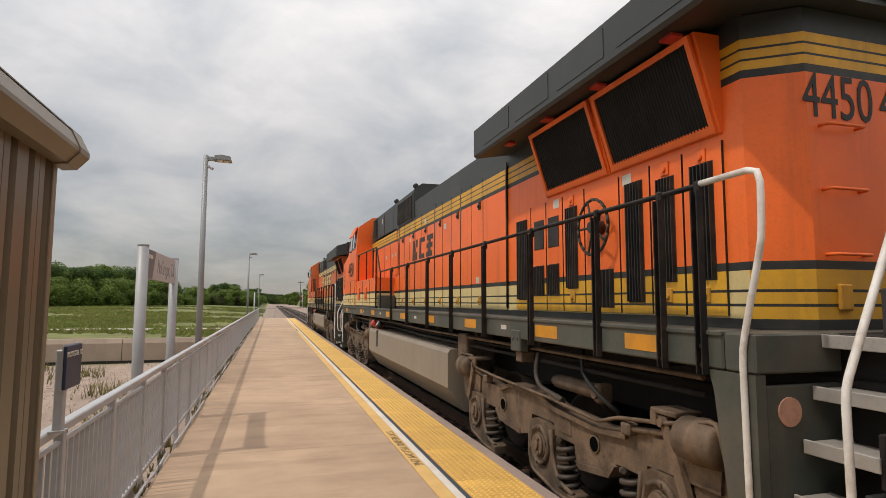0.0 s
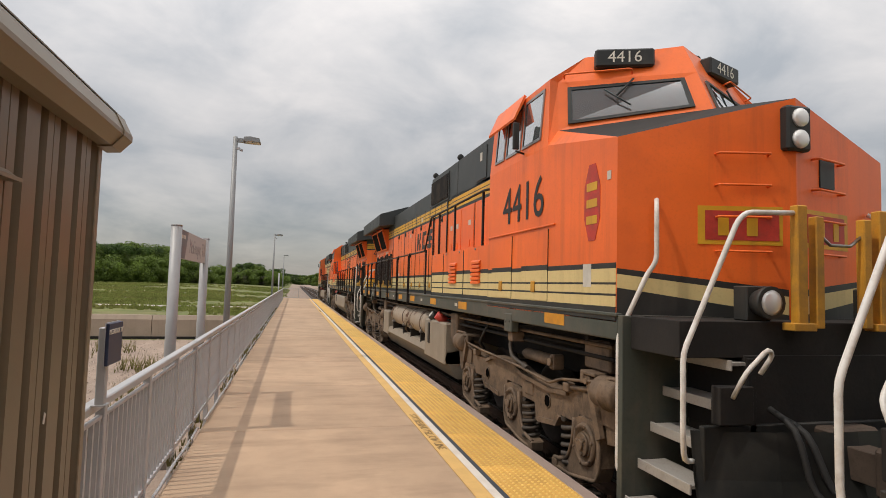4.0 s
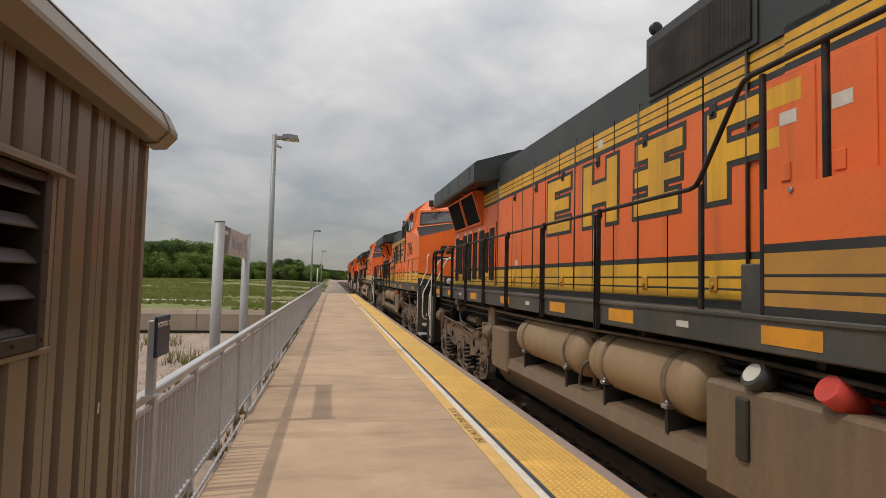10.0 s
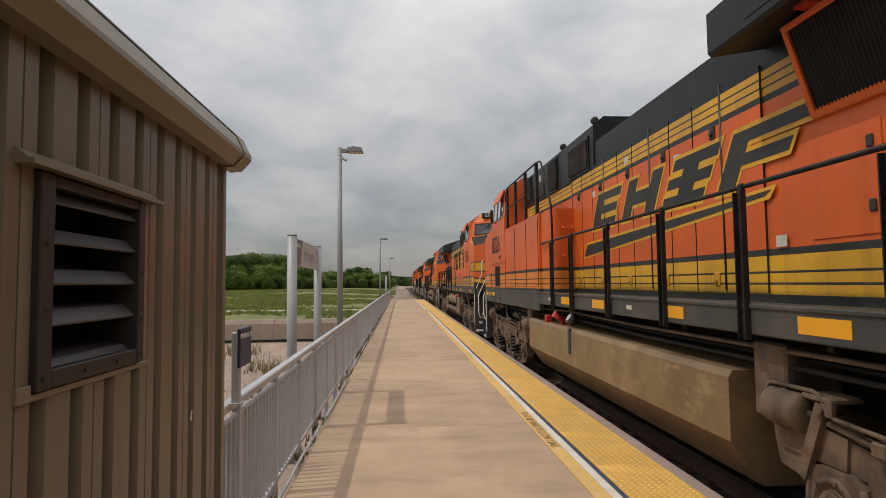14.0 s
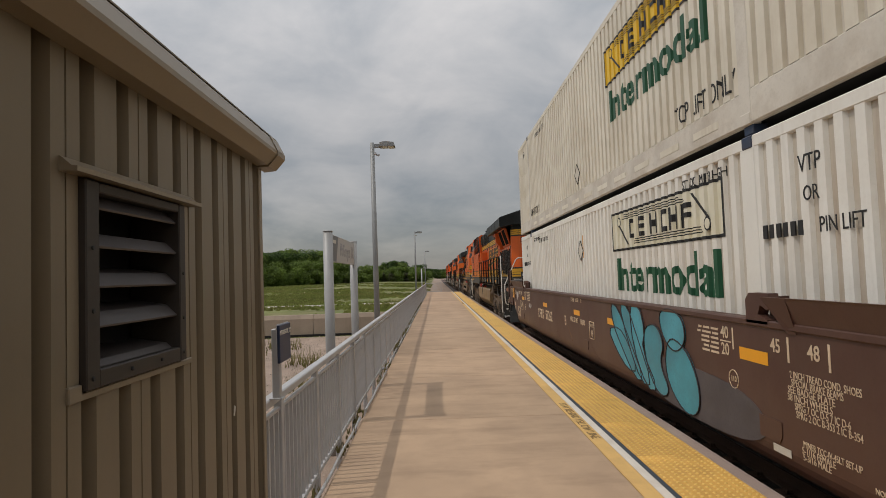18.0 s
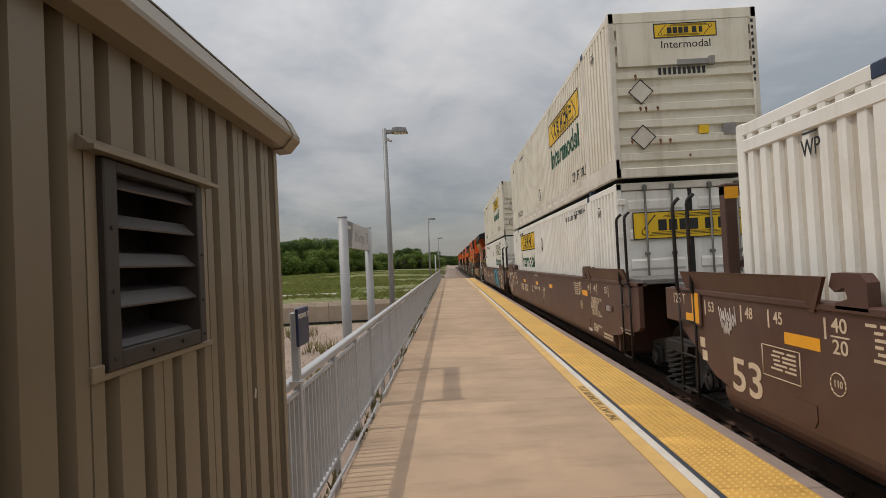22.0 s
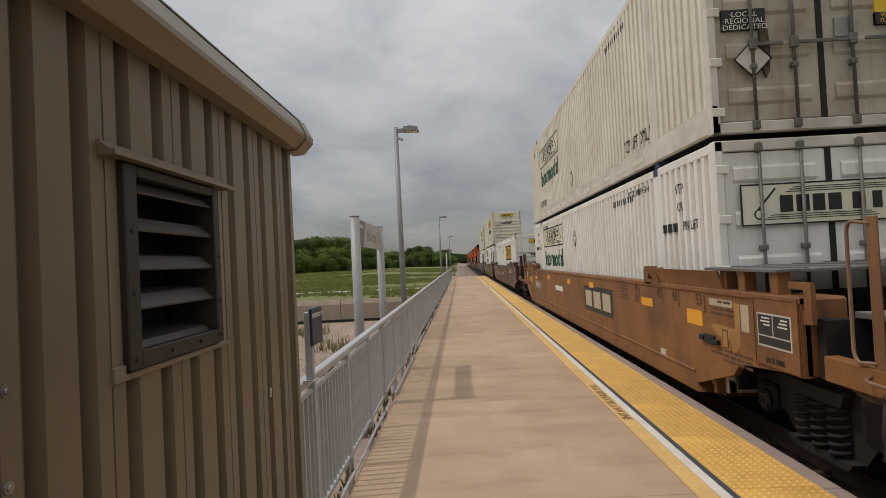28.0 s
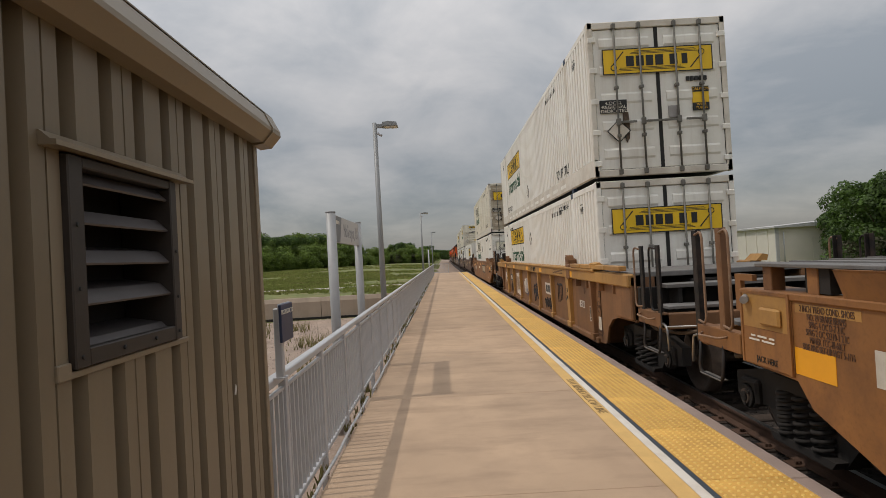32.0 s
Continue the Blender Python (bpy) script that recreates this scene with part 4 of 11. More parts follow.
for i, y in enumerate(posts):
    if y < END_Y:
        part("post", post_mesh, None, railing).location.y = y
    for k in range(1, 11):
        yy = y - 1.165 + 1.165 * k / 10.5
        if FY0 < yy < END_Y:
            if count < 290:
                part("picket", bar_mesh, None, railing).location.y = yy
                count += 1
            else:
                rest.box(FENCE_X - 0.012, FENCE_X + 0.012, yy - 0.012, yy + 0.012, 0.11, 0.93)
part("pickets", rest, "galv", railing, kind="stuff")
# the return across the platform's far end
g = Geo().box(FENCE_X, 0.45, END_Y - 0.05, END_Y - 0.01, 1.0, 1.05).box(FENCE_X, 0.45, END_Y - 0.05, END_Y - 0.01, 0.08, 0.12)
for i in range(16):
    g.box(FENCE_X + 0.1 * i, FENCE_X + 0.1 * i + 0.02, END_Y - 0.04, END_Y - 0.02, 0.1, 1.0)
part("end_panel", g, "galv", railing)
part("end_post", Geo().box(0.43, 0.49, END_Y - 0.06, END_Y, -0.3, 1.1), "galv", railing)
g = Geo()
for i in range(9):
    g.tube([(FENCE_X + 0.09 + 0.02 * math.sin(i * 2), 4.2 + 3.6 * i + 0.4 * k, 0.035 + 0.01 * math.sin(k * 1.7 + i)) for k in range(9)], 0.016, 6)
part("conduit", g, "galv", railing, "thin grey conduit at the foot of the railing")

# ---- small navy name plate on the railing ----
plate = thing("name_plate", "navy station name plate on a grey post by the railing", "sign")
part("post", Geo().box(-1.135, -1.085, 3.715, 3.765, 1.055, 1.50, c=0.005).box(-1.15, -1.07, 3.70, 3.78, 1.055, 1.062), "galv", plate)
part("panel", Geo().box(-1.085, -1.067, 3.67, 3.935, 1.285, 1.525, c=0.003), "navy", plate)
part("panel_edge", Geo().box(-1.090, -1.0855, 3.665, 3.94, 1.28, 1.53), "galv", plate)
lettering("lettering", "MCGREGOR, TX", 0.042, "ink_white", plate, on_side(-1.0655, 3.8025, 1.475, 1), "small white station name", 0.86)
lettering("lettering", "MCGREGOR, TX", 0.042, "ink_white", plate, on_side(-1.0915, 3.8025, 1.475, -1), "small white station name", 0.86)

# ---- station name sign on two posts ----
sign = thing("station_sign", "pale grey station name sign with darker end on two round posts", "sign")
for y in (7.40, 9.66):
    g = Geo().cyl((-1.44, y, -0.42), (-1.44, y, 2.42), 0.062, 0.062, 18)
    g.lathe([(0, 0.066), (0.012, 0.062), (0.016, 0.02)], (-1.44, y, 2.42), "z", 18)
    part("post", g, "sign_post", sign)
part("panel", Geo().box(-1.462, -1.418, 7.47, 9.60, 2.04, 2.40, c=0.004), "sign_white", sign)
part("end_panel", Geo().prism([(7.475, 2.045), (7.475, 2.395), (8.05, 2.395), (7.86, 2.045)], "x", -1.466, -1.414), "sign_grey", sign, "grey end of the sign")
for k in range(4):
    part("label_bar", Geo().box(-1.4135, -1.412, 7.53 + 0.085 * k, 7.59 + 0.085 * k, 2.29, 2.335), "ink_white", sign, "small white bar")
lettering("lettering", "McGregor, TX", 0.27, "sign_text", sign, on_side(-1.4165, 8.86, 2.215, 1), "grey-blue station name", 0.82)

# ---- lamp posts ----


def lamp_post(x, y, top):
    lamp = thing("lamp_post", "tall grey lamp post with a flat lamp head", "lamp post", "platform lamp posts")
    part("pole", Geo().cyl((x, y, -0.42), (x, y, top), 0.075, 0.052, 16).box(x - 0.14, x + 0.14, y - 0.14, y + 0.14, -0.42, -0.38, c=0.01), "pole", lamp)
    part("arm", Geo().box(x, x + 0.20, y - 0.03, y + 0.03, top - 0.13, top - 0.03, c=0.006), "pole", lamp)
    h = Geo().prism([(x + 0.18, top - 0.11), (x + 0.20, top - 0.02), (x + 0.34, top + 0.0), (x + 0.54, top - 0.03), (x + 0.57, top - 0.12)], "y", y - 0.16, y + 0.16)
    head = part("head", h, "pole", lamp)
    part("diffuser", Geo().box(x + 0.24, x + 0.38, y - 0.12, y + 0.12, top - 0.128, top - 0.115).box(x + 0.40, x + 0.54, y - 0.12, y + 0.12, top - 0.133, top - 0.12), "lampglass", head, "pale lamp diffuser")
    c = Geo().box(x + 0.03, x + 0.10, y - 0.03, y + 0.03, top - 0.30, top - 0.24, c=0.01)
    c.cyl((x + 0.10, y, top - 0.29), (x + 0.17, y, top - 0.32), 0.028, 0.03, 10)
    part("camera_box", c, "galv", lamp, "small pale camera")
    return lamp


for x, y, top in ((-1.53, 14.09, 5.14), (-1.54, 42.4, 5.14), (-1.45, 75.6, 5.15)):
    lamp_post(x, y, top)
post = thing("marker_post", "slim pale post by the far end of the platform", "post")
part("shaft", Geo().cyl((-1.5, 58.0, -0.4), (-1.5, 58.0, 2.6), 0.06, 0.06, 10), "galv", post)

# ---- shed ----
SX, SY = -1.06, 3.31
shed = thing("shed", "tan ribbed steel equipment shed with a wall louver", "shed")
# wall panels of two grooves each, seamed every 0.386 m
MODULE, SEAM = 0.386, 1.555


def ribbed(y0, y1, z0, z1, x, depth=0.042):
    """Upright ribbed sheet facing +x: flat lands with deep grooves and a fine seam between panels."""
    prof = []
    k0 = math.floor((y0 - SEAM) / MODULE)
    for k in range(k0, k0 + math.ceil((y1 - y0) / MODULE) + 2):
        b = SEAM + MODULE * k
        for dy, dx in ((0.0, -0.014), (0.004, 0.0), (0.062, 0.0), (0.076, -depth), (0.120, -depth), (0.134, 0.0), (0.252, 0.0), (0.266, -depth), (0.310, -depth), (0.324, 0.0), (0.382, 0.0), (0.3855, -0.014)):
            prof.append((b + dy, dx))
    prof = sorted((min(max(q[0], y0), y1), q[1]) for q in prof)
    geo = Geo()
    for (ya, da), (yb, db) in zip(prof, prof[1:]):
        if yb - ya > 1e-5:
            geo.face([(x + da, ya, z0), (x + db, yb, z0), (x + db, yb, z1), (x + da, ya, z1)])
    return geo


LY0, LY1, LZ0, LZ1 = 1.612, 2.250, 1.517, 2.113   # louver frame
OY0, OY1 = SEAM, SEAM + 2 * MODULE
SHED_Y0 = -2.4
for a in ((SHED_Y0, OY0, -0.38, 2.50), (OY1, SY, -0.38, 2.50), (OY0, OY1, -0.38, LZ0 - 0.010), (OY0, OY1, LZ1 + 0.03, 2.50)):
    part("wall_sheet", ribbed(*a, SX), "tin", shed)
part("backing", Geo().box(-3.9, SX - 0.22, SHED_Y0, SY - 0.03, -0.38, 2.5).box(SX - 0.22, SX - 0.05, SHED_Y0, LY0, -0.38, 2.5).box(SX - 0.22, SX - 0.05, LY1, SY - 0.03, -0.38, 2.5)
     .box(SX - 0.22, SX - 0.05, LY0, LY1, -0.38, LZ0).box(SX - 0.22, SX - 0.05, LY0, LY1, LZ1, 2.5), "tin", shed)
part("corner_trim", Geo().box(SX - 0.10, SX + 0.004, SY - 0.045, SY + 0.006, -0.38, 2.46, c=0.004), "tin_trim", shed)
part("opening_trim", Geo().box(SX - 0.05, SX - 0.001, OY0 + 0.004, LY0 - 0.002, LZ0 - 0.01, LZ1 + 0.03), "tin_trim", shed, "tan sheet trim beside the louver")
part("opening_trim", Geo().box(SX - 0.05, SX - 0.001, LY1 + 0.002, OY1 - 0.004, LZ0 - 0.01, LZ1 + 0.03), "tin_trim", shed)
part("sill_trim", Geo().box(SX - 0.05, SX + 0.008, OY0 - 0.002, OY1 + 0.004, LZ0 - 0.024, LZ0 - 0.004, c=0.003).box(SX - 0.05, SX + 0.010, OY0 - 0.004, LY0 - 0.004, LZ0 - 0.024, LZ0 + 0.022, c=0.003), "tin_trim", shed, "tan sheet sill under the louver")
part("drip_cap", Geo().prism([(SX - 0.03, LZ1 + 0.048), (SX + 0.004, LZ1 + 0.046), (SX + 0.034, LZ1 + 0.020), (SX + 0.050, LZ1 + 0.018), (SX + 0.050, LZ1 + 0.004), (SX - 0.03, LZ1 + 0.006)], "y", OY0 - 0.03, OY1 + 0.015), "tin_trim", shed, "folded tan drip cap")
fl, fr, fb, ft_ = 0.066, 0.050, 0.052, 0.032
lou = part("louver", Geo().box(SX - 0.17, SX + 0.020, LY0, LY0 + fl, LZ0, LZ1, c=0.004).box(SX - 0.17, SX + 0.020, LY1 - fr, LY1, LZ0, LZ1, c=0.004)
           .box(SX - 0.17, SX + 0.018, LY0 + fl, LY1 - fr, LZ0, LZ0 + fb, c=0.004).box(SX - 0.17, SX + 0.018, LY0 + fl, LY1 - fr, LZ1 - ft_, LZ1, c=0.004), "louver", shed, "dark bronze louver frame")
# near-black sheet: the shade behind the blades, put in as colour
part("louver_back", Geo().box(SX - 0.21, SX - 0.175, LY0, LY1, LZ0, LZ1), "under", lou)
for z in (1.548, 1.692, 1.809, 1.926, 2.040):
    blade = [(SX + 0.002, z - 0.006), (SX + 0.006, z), (SX - 0.034, z + 0.040), (SX - 0.165, z + 0.062), (SX - 0.165, z + 0.054), (SX - 0.036, z + 0.031)]
    part("blade", Geo().prism(blade, "y", LY0 + fl, LY1 - fr), "blade_dark", lou, "dusty bronze louver blade")
for y, z in ((LY0 + 0.03, LZ0 + 0.03), (LY0 + 0.03, LZ0 + 0.22), (LY0 + 0.03, LZ0 + 0.40), (LY1 - 0.024, LZ0 + 0.16), (LY1 - 0.024, LZ0 + 0.33), (LY0 + 0.24, LZ0 + 0.026), (LY1 - 0.2, LZ0 + 0.026), (LY1 - 0.024, LZ0 + 0.03)):
    part("screw", Geo().cyl((SX + 0.018, y, z), (SX + 0.025, y, z), 0.007, 0.006, 8), "ink", lou)
for z in (1.36, 1.56):
    part("wall_screw", Geo().cyl((SX, 1.19, z), (SX + 0.008, 1.19, z), 0.009, 0.007, 8).cyl((SX - 0.001, 1.19, z), (SX + 0.003, 1.19, z), 0.014, 0.014, 10), "steel", shed, "steel wall screw")
part("sticker_scrap", Geo().prism([(2.80, 1.17), (2.815, 1.165), (2.825, 1.205), (2.812, 1.215)], "x", SX, SX + 0.003), "sticker", shed, "torn white scrap")
roof = part("roof", Geo().prism([(-0.986, 2.634), (-0.986, 2.640), (-4.2, 3.16), (-4.2, 3.06)], "y", SHED_Y0 - 0.1, SY + 0.10), "tin", shed, "tan steel roof sheet")
# eave trim with a folded gutter-like fascia
fas = [(-1.06, 2.462), (-0.998, 2.466), (-0.946, 2.524), (-0.946, 2.545), (-0.984, 2.626), (-1.06, 2.634)]
part("fascia", Geo().prism(fas, "y", SHED_Y0 - 0.1, SY - 0.06), "tin_trim", shed, "folded tan eave trim")
cap = [(-1.062, 2.452), (-0.994, 2.458), (-0.940, 2.520), (-0.940, 2.548), (-0.982, 2.633), (-1.062, 2.64)]
part("fascia_end", Geo().prism(cap, "y", SY - 0.062, SY + 0.09), "tin_trim", shed, "folded end cap of the eave")
part("gable_trim", Geo().prism([(-1.062, 2.46), (-1.062, 2.63), (-4.2, 3.14), (-4.2, 2.93)], "y", SY + 0.01, SY + 0.08), "tin_trim", shed)
part("end_wall", Geo().prism([(SX - 0.04, -0.38), (SX - 0.04, 2.46), (-3.95, 2.96), (-3.95, -0.38)], "y", SY - 0.03, SY - 0.004), "tin", shed)

# ---- track ----
track = thing("railway_track", "single railway track with rusty rails, timber ties and dark ballast", "track", kind="structure")
rail_prof = [(-0.07, -0.17), (-0.07, -0.155), (-0.012, -0.13), (-0.010, -0.045), (-0.036, -0.035), (-0.036, -0.006), (-0.028, 0.0), (0.028, 0.0), (0.036, -0.006), (0.036, -0.035), (0.010, -0.045), (0.012, -0.13), (0.07, -0.155), (0.07, -0.17)]
for s in (-1, 1):
    cx = TRACK_X + s * 0.755
    part("rail", Geo().prism([(cx + a, RAIL_Z + b) for a, b in rail_prof], "y", -420, 900, 0, [1 if i == 6 else 0 for i in range(14)]), ["railside", "steel"], track)
bed = Geo().prism([(TRACK_X - 2.4, -0.62), (TRACK_X - 1.55, RAIL_Z - 0.20), (TRACK_X + 1.55, RAIL_Z - 0.20), (TRACK_X + 2.6, -0.62)], "y", -420, 900)
part("ballast_bed", bed, "ballast", track)
tie_mesh = Geo().box(TRACK_X - 1.30, TRACK_X + 1.30, -0.115, 0.115, RAIL_Z - 0.36, RAIL_Z - 0.17, c=0.012).data("tie", "tie")
plate_geo = Geo()
for s in (-1, 1):
    cx = TRACK_X + s * 0.755
    plate_geo.box(cx - 0.18, cx + 0.18, -0.095, 0.095, RAIL_Z - 0.172, RAIL_Z - 0.158, c=0.004)
    for dx in (-0.12, -0.085, 0.085, 0.12):
        plate_geo.box(cx + dx - 0.012, cx + dx + 0.012, -0.05 if dx < 0 else 0.02, -0.02 if dx < 0 else 0.05, RAIL_Z - 0.16, RAIL_Z - 0.125, c=0.004)
plate_mesh = plate_geo.data("tie_plate", "railside")
far = Geo()
for i in range(-60, 700):
    y = 0.52 * i
    if -2 < y < 70:
        part("tie", tie_mesh, None, track).location.y = y
        part("tie_plate", plate_mesh, None, track).location.y = y
    else:
        far.box(TRACK_X - 1.30, TRACK_X + 1.30, y - 0.115, y + 0.115, RAIL_Z - 0.36, RAIL_Z - 0.17)
part("ties", far, "tie", track, kind="stuff")
g = Geo()
for i in range(5200):
    y = 2.5 + 42 * rnd.random() ** 1.6
    x = TRACK_X + rnd.uniform(-1.9, 2.0)
    s = rnd.uniform(0.02, 0.045)
    z = RAIL_Z - 0.20 - (max(0, abs(x - TRACK_X) - 1.5) * 0.35)
    if abs(((y / 0.52) + 0.5) % 1 - 0.5) < 0.26 and abs(x - TRACK_X) < 1.3:
        continue
    p = [(x + s * rnd.uniform(0.7, 1.3) * math.cos(a), y + s * rnd.uniform(0.7, 1.3) * math.sin(a), z - 0.01) for a in (0.3, 1.9, 3.5, 5.1)]
    t = (x + rnd.uniform(-0.4, 0.4) * s, y + rnd.uniform(-0.4, 0.4) * s, z + s * rnd.uniform(0.5, 1.1))
    for a, b in zip(p, p[1:] + p[:1]):
        g.face([a, b, t])
part("ballast_stones", g, "stone", track, kind="stuff")

# ---- trees ----


def leaf_cloud(geo, c, r, n, rr, size):
    """Leaves over the skin of a lumpy puff, most of them facing outwards and upwards."""
    for _ in range(n):
        d = Vector((rr.gauss(0, 1), rr.gauss(0, 1), rr.gauss(0.15, 0.8))).normalized()
        p = Vector(c) + Vector((d.x, d.y, d.z * 0.8)) * r * rr.uniform(0.72, 1.06)
        nn = (d + Vector((rr.gauss(0, 0.35), rr.gauss(0, 0.35), 0.25 + rr.gauss(0, 0.35)))).normalized()
        a = nn.orthogonal().normalized()
        a = (Matrix.Rotation(rr.uniform(0, 6.28), 3, nn) @ a)
        b = nn.cross(a)
        s = size * rr.uniform(0.6, 1.4)
        geo.face([p - a * s, p + b * s * 0.7, p + a * s, p - b * s * 0.7])


def tree(name, label, height, spread, leaf, seed, clumps=26, leaves=70, size=0.16, low=0.25):
    rr = random.Random(seed)
    t = thing(name, label, "tree", "woods round the station")
    trunk = Geo()
    th = height * 0.42
    trunk.tube([(0, 0, -0.2), (rr.uniform(-.1, .1), rr.uniform(-.1, .1), th * 0.5), (rr.uniform(-.2, .2), rr.uniform(-.2, .2), th)], height * 0.022, 8)
    crown = Geo()
    for i in range(clumps):
        a, k = rr.uniform(0, 6.28), rr.random() ** 0.5
        zz = height * (low + (0.93 - low) * rr.random())
        lim = spread * math.sqrt(max(0.08, 1 - ((zz / height - 0.5) / 0.58) ** 2))
        c = (lim * k * math.cos(a), lim * k * math.sin(a), zz)
        r = spread * rr.uniform(0.24, 0.42)
        leaf_cloud(crown, c, r, leaves, rr, size)
        if i % 3 == 0:
            trunk.cyl((0, 0, th * rr.uniform(0.4, 0.95)), c, height * 0.010, height * 0.003, 5)
    part("trunk", trunk, "bark", t)
    part("crown", crown, leaf, t)
    return t


kinds = [tree("tree", "leafy green broad tree at the edge of the meadow", 7.4, 4.4, "leaf", 1, 30, 360, 0.17, 0.12), tree("tree", "dense dark green tree in the wood", 8.0, 4.2, "leaf_dark", 2, 30, 360, 0.17, 0.12),
         tree("tree", "tall green tree with an uneven crown", 8.8, 3.9, "leaf", 3, 28, 360, 0.17, 0.15), tree("tree", "low spreading green tree", 5.4, 4.3, "leaf", 4, 26, 360, 0.16, 0.06),
         tree("bush", "green bush under the trees", 2.8, 3.0, "leaf", 5, 24, 200, 0.11, 0.02), tree("bush", "grey-olive bush at the wood's edge", 3.4, 3.0, "leaf_grey", 6, 22, 200, 0.11, 0.03)]
spots = []
rt = random.Random(11)
for i in range(40):
    # the wood's edge, from far left to the track's left side
    f = i / 39
    yy = 136 + 36 * f + rt.uniform(-3, 3)
    xx = (-0.335 + 0.315 * f) * yy + rt.uniform(-1.5, 1.5)
    spots.append((rt.choice((0, 1, 2, 0, 1)) if f < 0.62 else rt.choice((1, 3, 0, 3)), xx, yy, 1.0 if f < 0.56 else 0.62 + 0.10 * math.sin(9 * f)))
for i in range(34):
    f = i / 33
    yy = 130 + 36 * f + rt.uniform(-2, 2)
    spots.append((rt.choice((4, 4, 5, 3)) if f > 0.5 else rt.choice((4, 3, 3, 4)), (-0.335 + 0.310 * f) * yy + rt.uniform(-1.5, 1.5), yy, 1.0 if f < 0.56 else 0.7))
for i in range(14):
    yy = 160 + rt.uniform(0, 40)
    spots.append((rt.choice((0, 1, 2)), (-0.34 + 0.31 * i / 13) * yy, yy, 1.08 - 0.12 * (i % 3) if i < 7 else 0.62))
for i in range(14):
    # left of the track, shrinking to the vanishing point
    yy = 185 + 26 * i
    spots.append((rt.choice((0, 1, 3)), -6.0 - 0.5 * i + rt.uniform(-2, 1), yy, 0.55))
for i in range(11):
    # right of the track
    yy = 120 + 38 * i
    spots.append((rt.choice((0, 1, 2)), 13 + rt.uniform(-1.5, 3), yy, 0.8))
for i in range(9):
    spots.append((i % 2, -9 + 3.2 * i, 430 + 9 * (i % 3), 0.9))
for xx, yy, k in ((26.2, 32, 0), (29.5, 33, 0), (33, 36, 0), (36, 40, 1), (34, 30, 3), (39, 36, 1), (30, 38, 1), (35, 46, 0), (27.5, 30.5, 4), (31, 30, 4), (25.2, 31, 5),
                  (15, 64, 3), (17, 74, 0), (16, 86, 1), (18, 98, 2), (20, 115, 0), (24, 76, 1), (26, 94, 0)):
    spots.append((1 if k == 0 and yy < 50 else k, xx - (1.5 if yy < 50 else 0), yy, 0.66 if yy < 50 else 1.0))
used = set()
for k, x, y, size in spots:
    size = size if k not in used else size / kinds[k].scale.x
    m = pose(x, y, height_at(x, y) - 0.05, 0, 0, rt.uniform(0, 360)) @ Matrix.Diagonal((size, size, size, 1))
    if k not in used:
        kinds[k].matrix_world = m
        used.add(k)
    else:
        copy_thing(kinds[k], m)

# ---- warehouse beyond the track ----
ware = thing("warehouse", "pale steel warehouse with a low white roof", "warehouse")
WX, WY = 28.3, 49.0
part("wall", Geo().box(WX + 0.1, WX + 22, WY - 0.1, WY + 0.1, -0.5, 2.66), "shed_shade", ware)
part("side_wall", Geo().box(WX - 0.1, WX + 0.1, WY - 0.1, WY + 6.3, -0.5, 2.66), "shed_pale", ware)
part("back_wall", Geo().box(WX + 0.1, WX + 22, WY + 6.1, WY + 6.3, -0.5, 2.66), "shed_pale", ware)
part("roof", Geo().prism([(WX - 0.4, 2.66), (WX - 0.4, 2.80), (WX + 11, 3.45), (WX + 22.4, 2.80), (WX + 22.4, 2.66)], "y", WY - 0.5, WY + 6.7), "sign_white", ware, "low white steel roof")
part("corner_trim", Geo().box(WX - 0.14, WX + 0.14, WY - 0.2, WY - 0.1, -0.5, 2.66), "sign_white", ware)
part("downpipe", Geo().cyl((WX + 0.5, WY - 0.28, -0.4), (WX + 0.5, WY - 0.28, 2.3), 0.05, 0.05, 8), "sign_white", ware)
part("door", Geo().box(WX + 3.0, WX + 4.0, WY - 0.16, WY - 0.1, -0.4, 1.7), "shed_pale", ware)
for i in range(3):
    part("panel_rib", Geo().box(WX - 0.16, WX - 0.1, WY + 1 + 1.8 * i, WY + 1.05 + 1.8 * i, -0.4, 2.64), "shed_shade", ware)

# ---- poles and the far crossing ----


def utility_pole(x, y, top):
    p = thing("utility_pole", "weathered timber utility pole with a cross arm", "utility pole", "utility poles")
    z = height_at(x, y)
    part("pole", Geo().cyl((x, y, z - 0.2), (x, y, top), 0.14, 0.10, 10), "wood_pole", p)
    part("cross_arm", Geo().box(x - 1.1, x + 1.1, y - 0.06, y + 0.06, top - 0.6, top - 0.46), "wood_pole", p)
    for dx in (-1.0, -0.5, 0.5, 1.0):
        part("insulator", Geo().cyl((x + dx, y, top - 0.46), (x + dx, y, top - 0.30), 0.05, 0.04, 8), "ink", p)


utility_pole(-47, 150, 11.0)
utility_pole(36, 92, 9.5)
utility_pole(10, 210, 9.0)
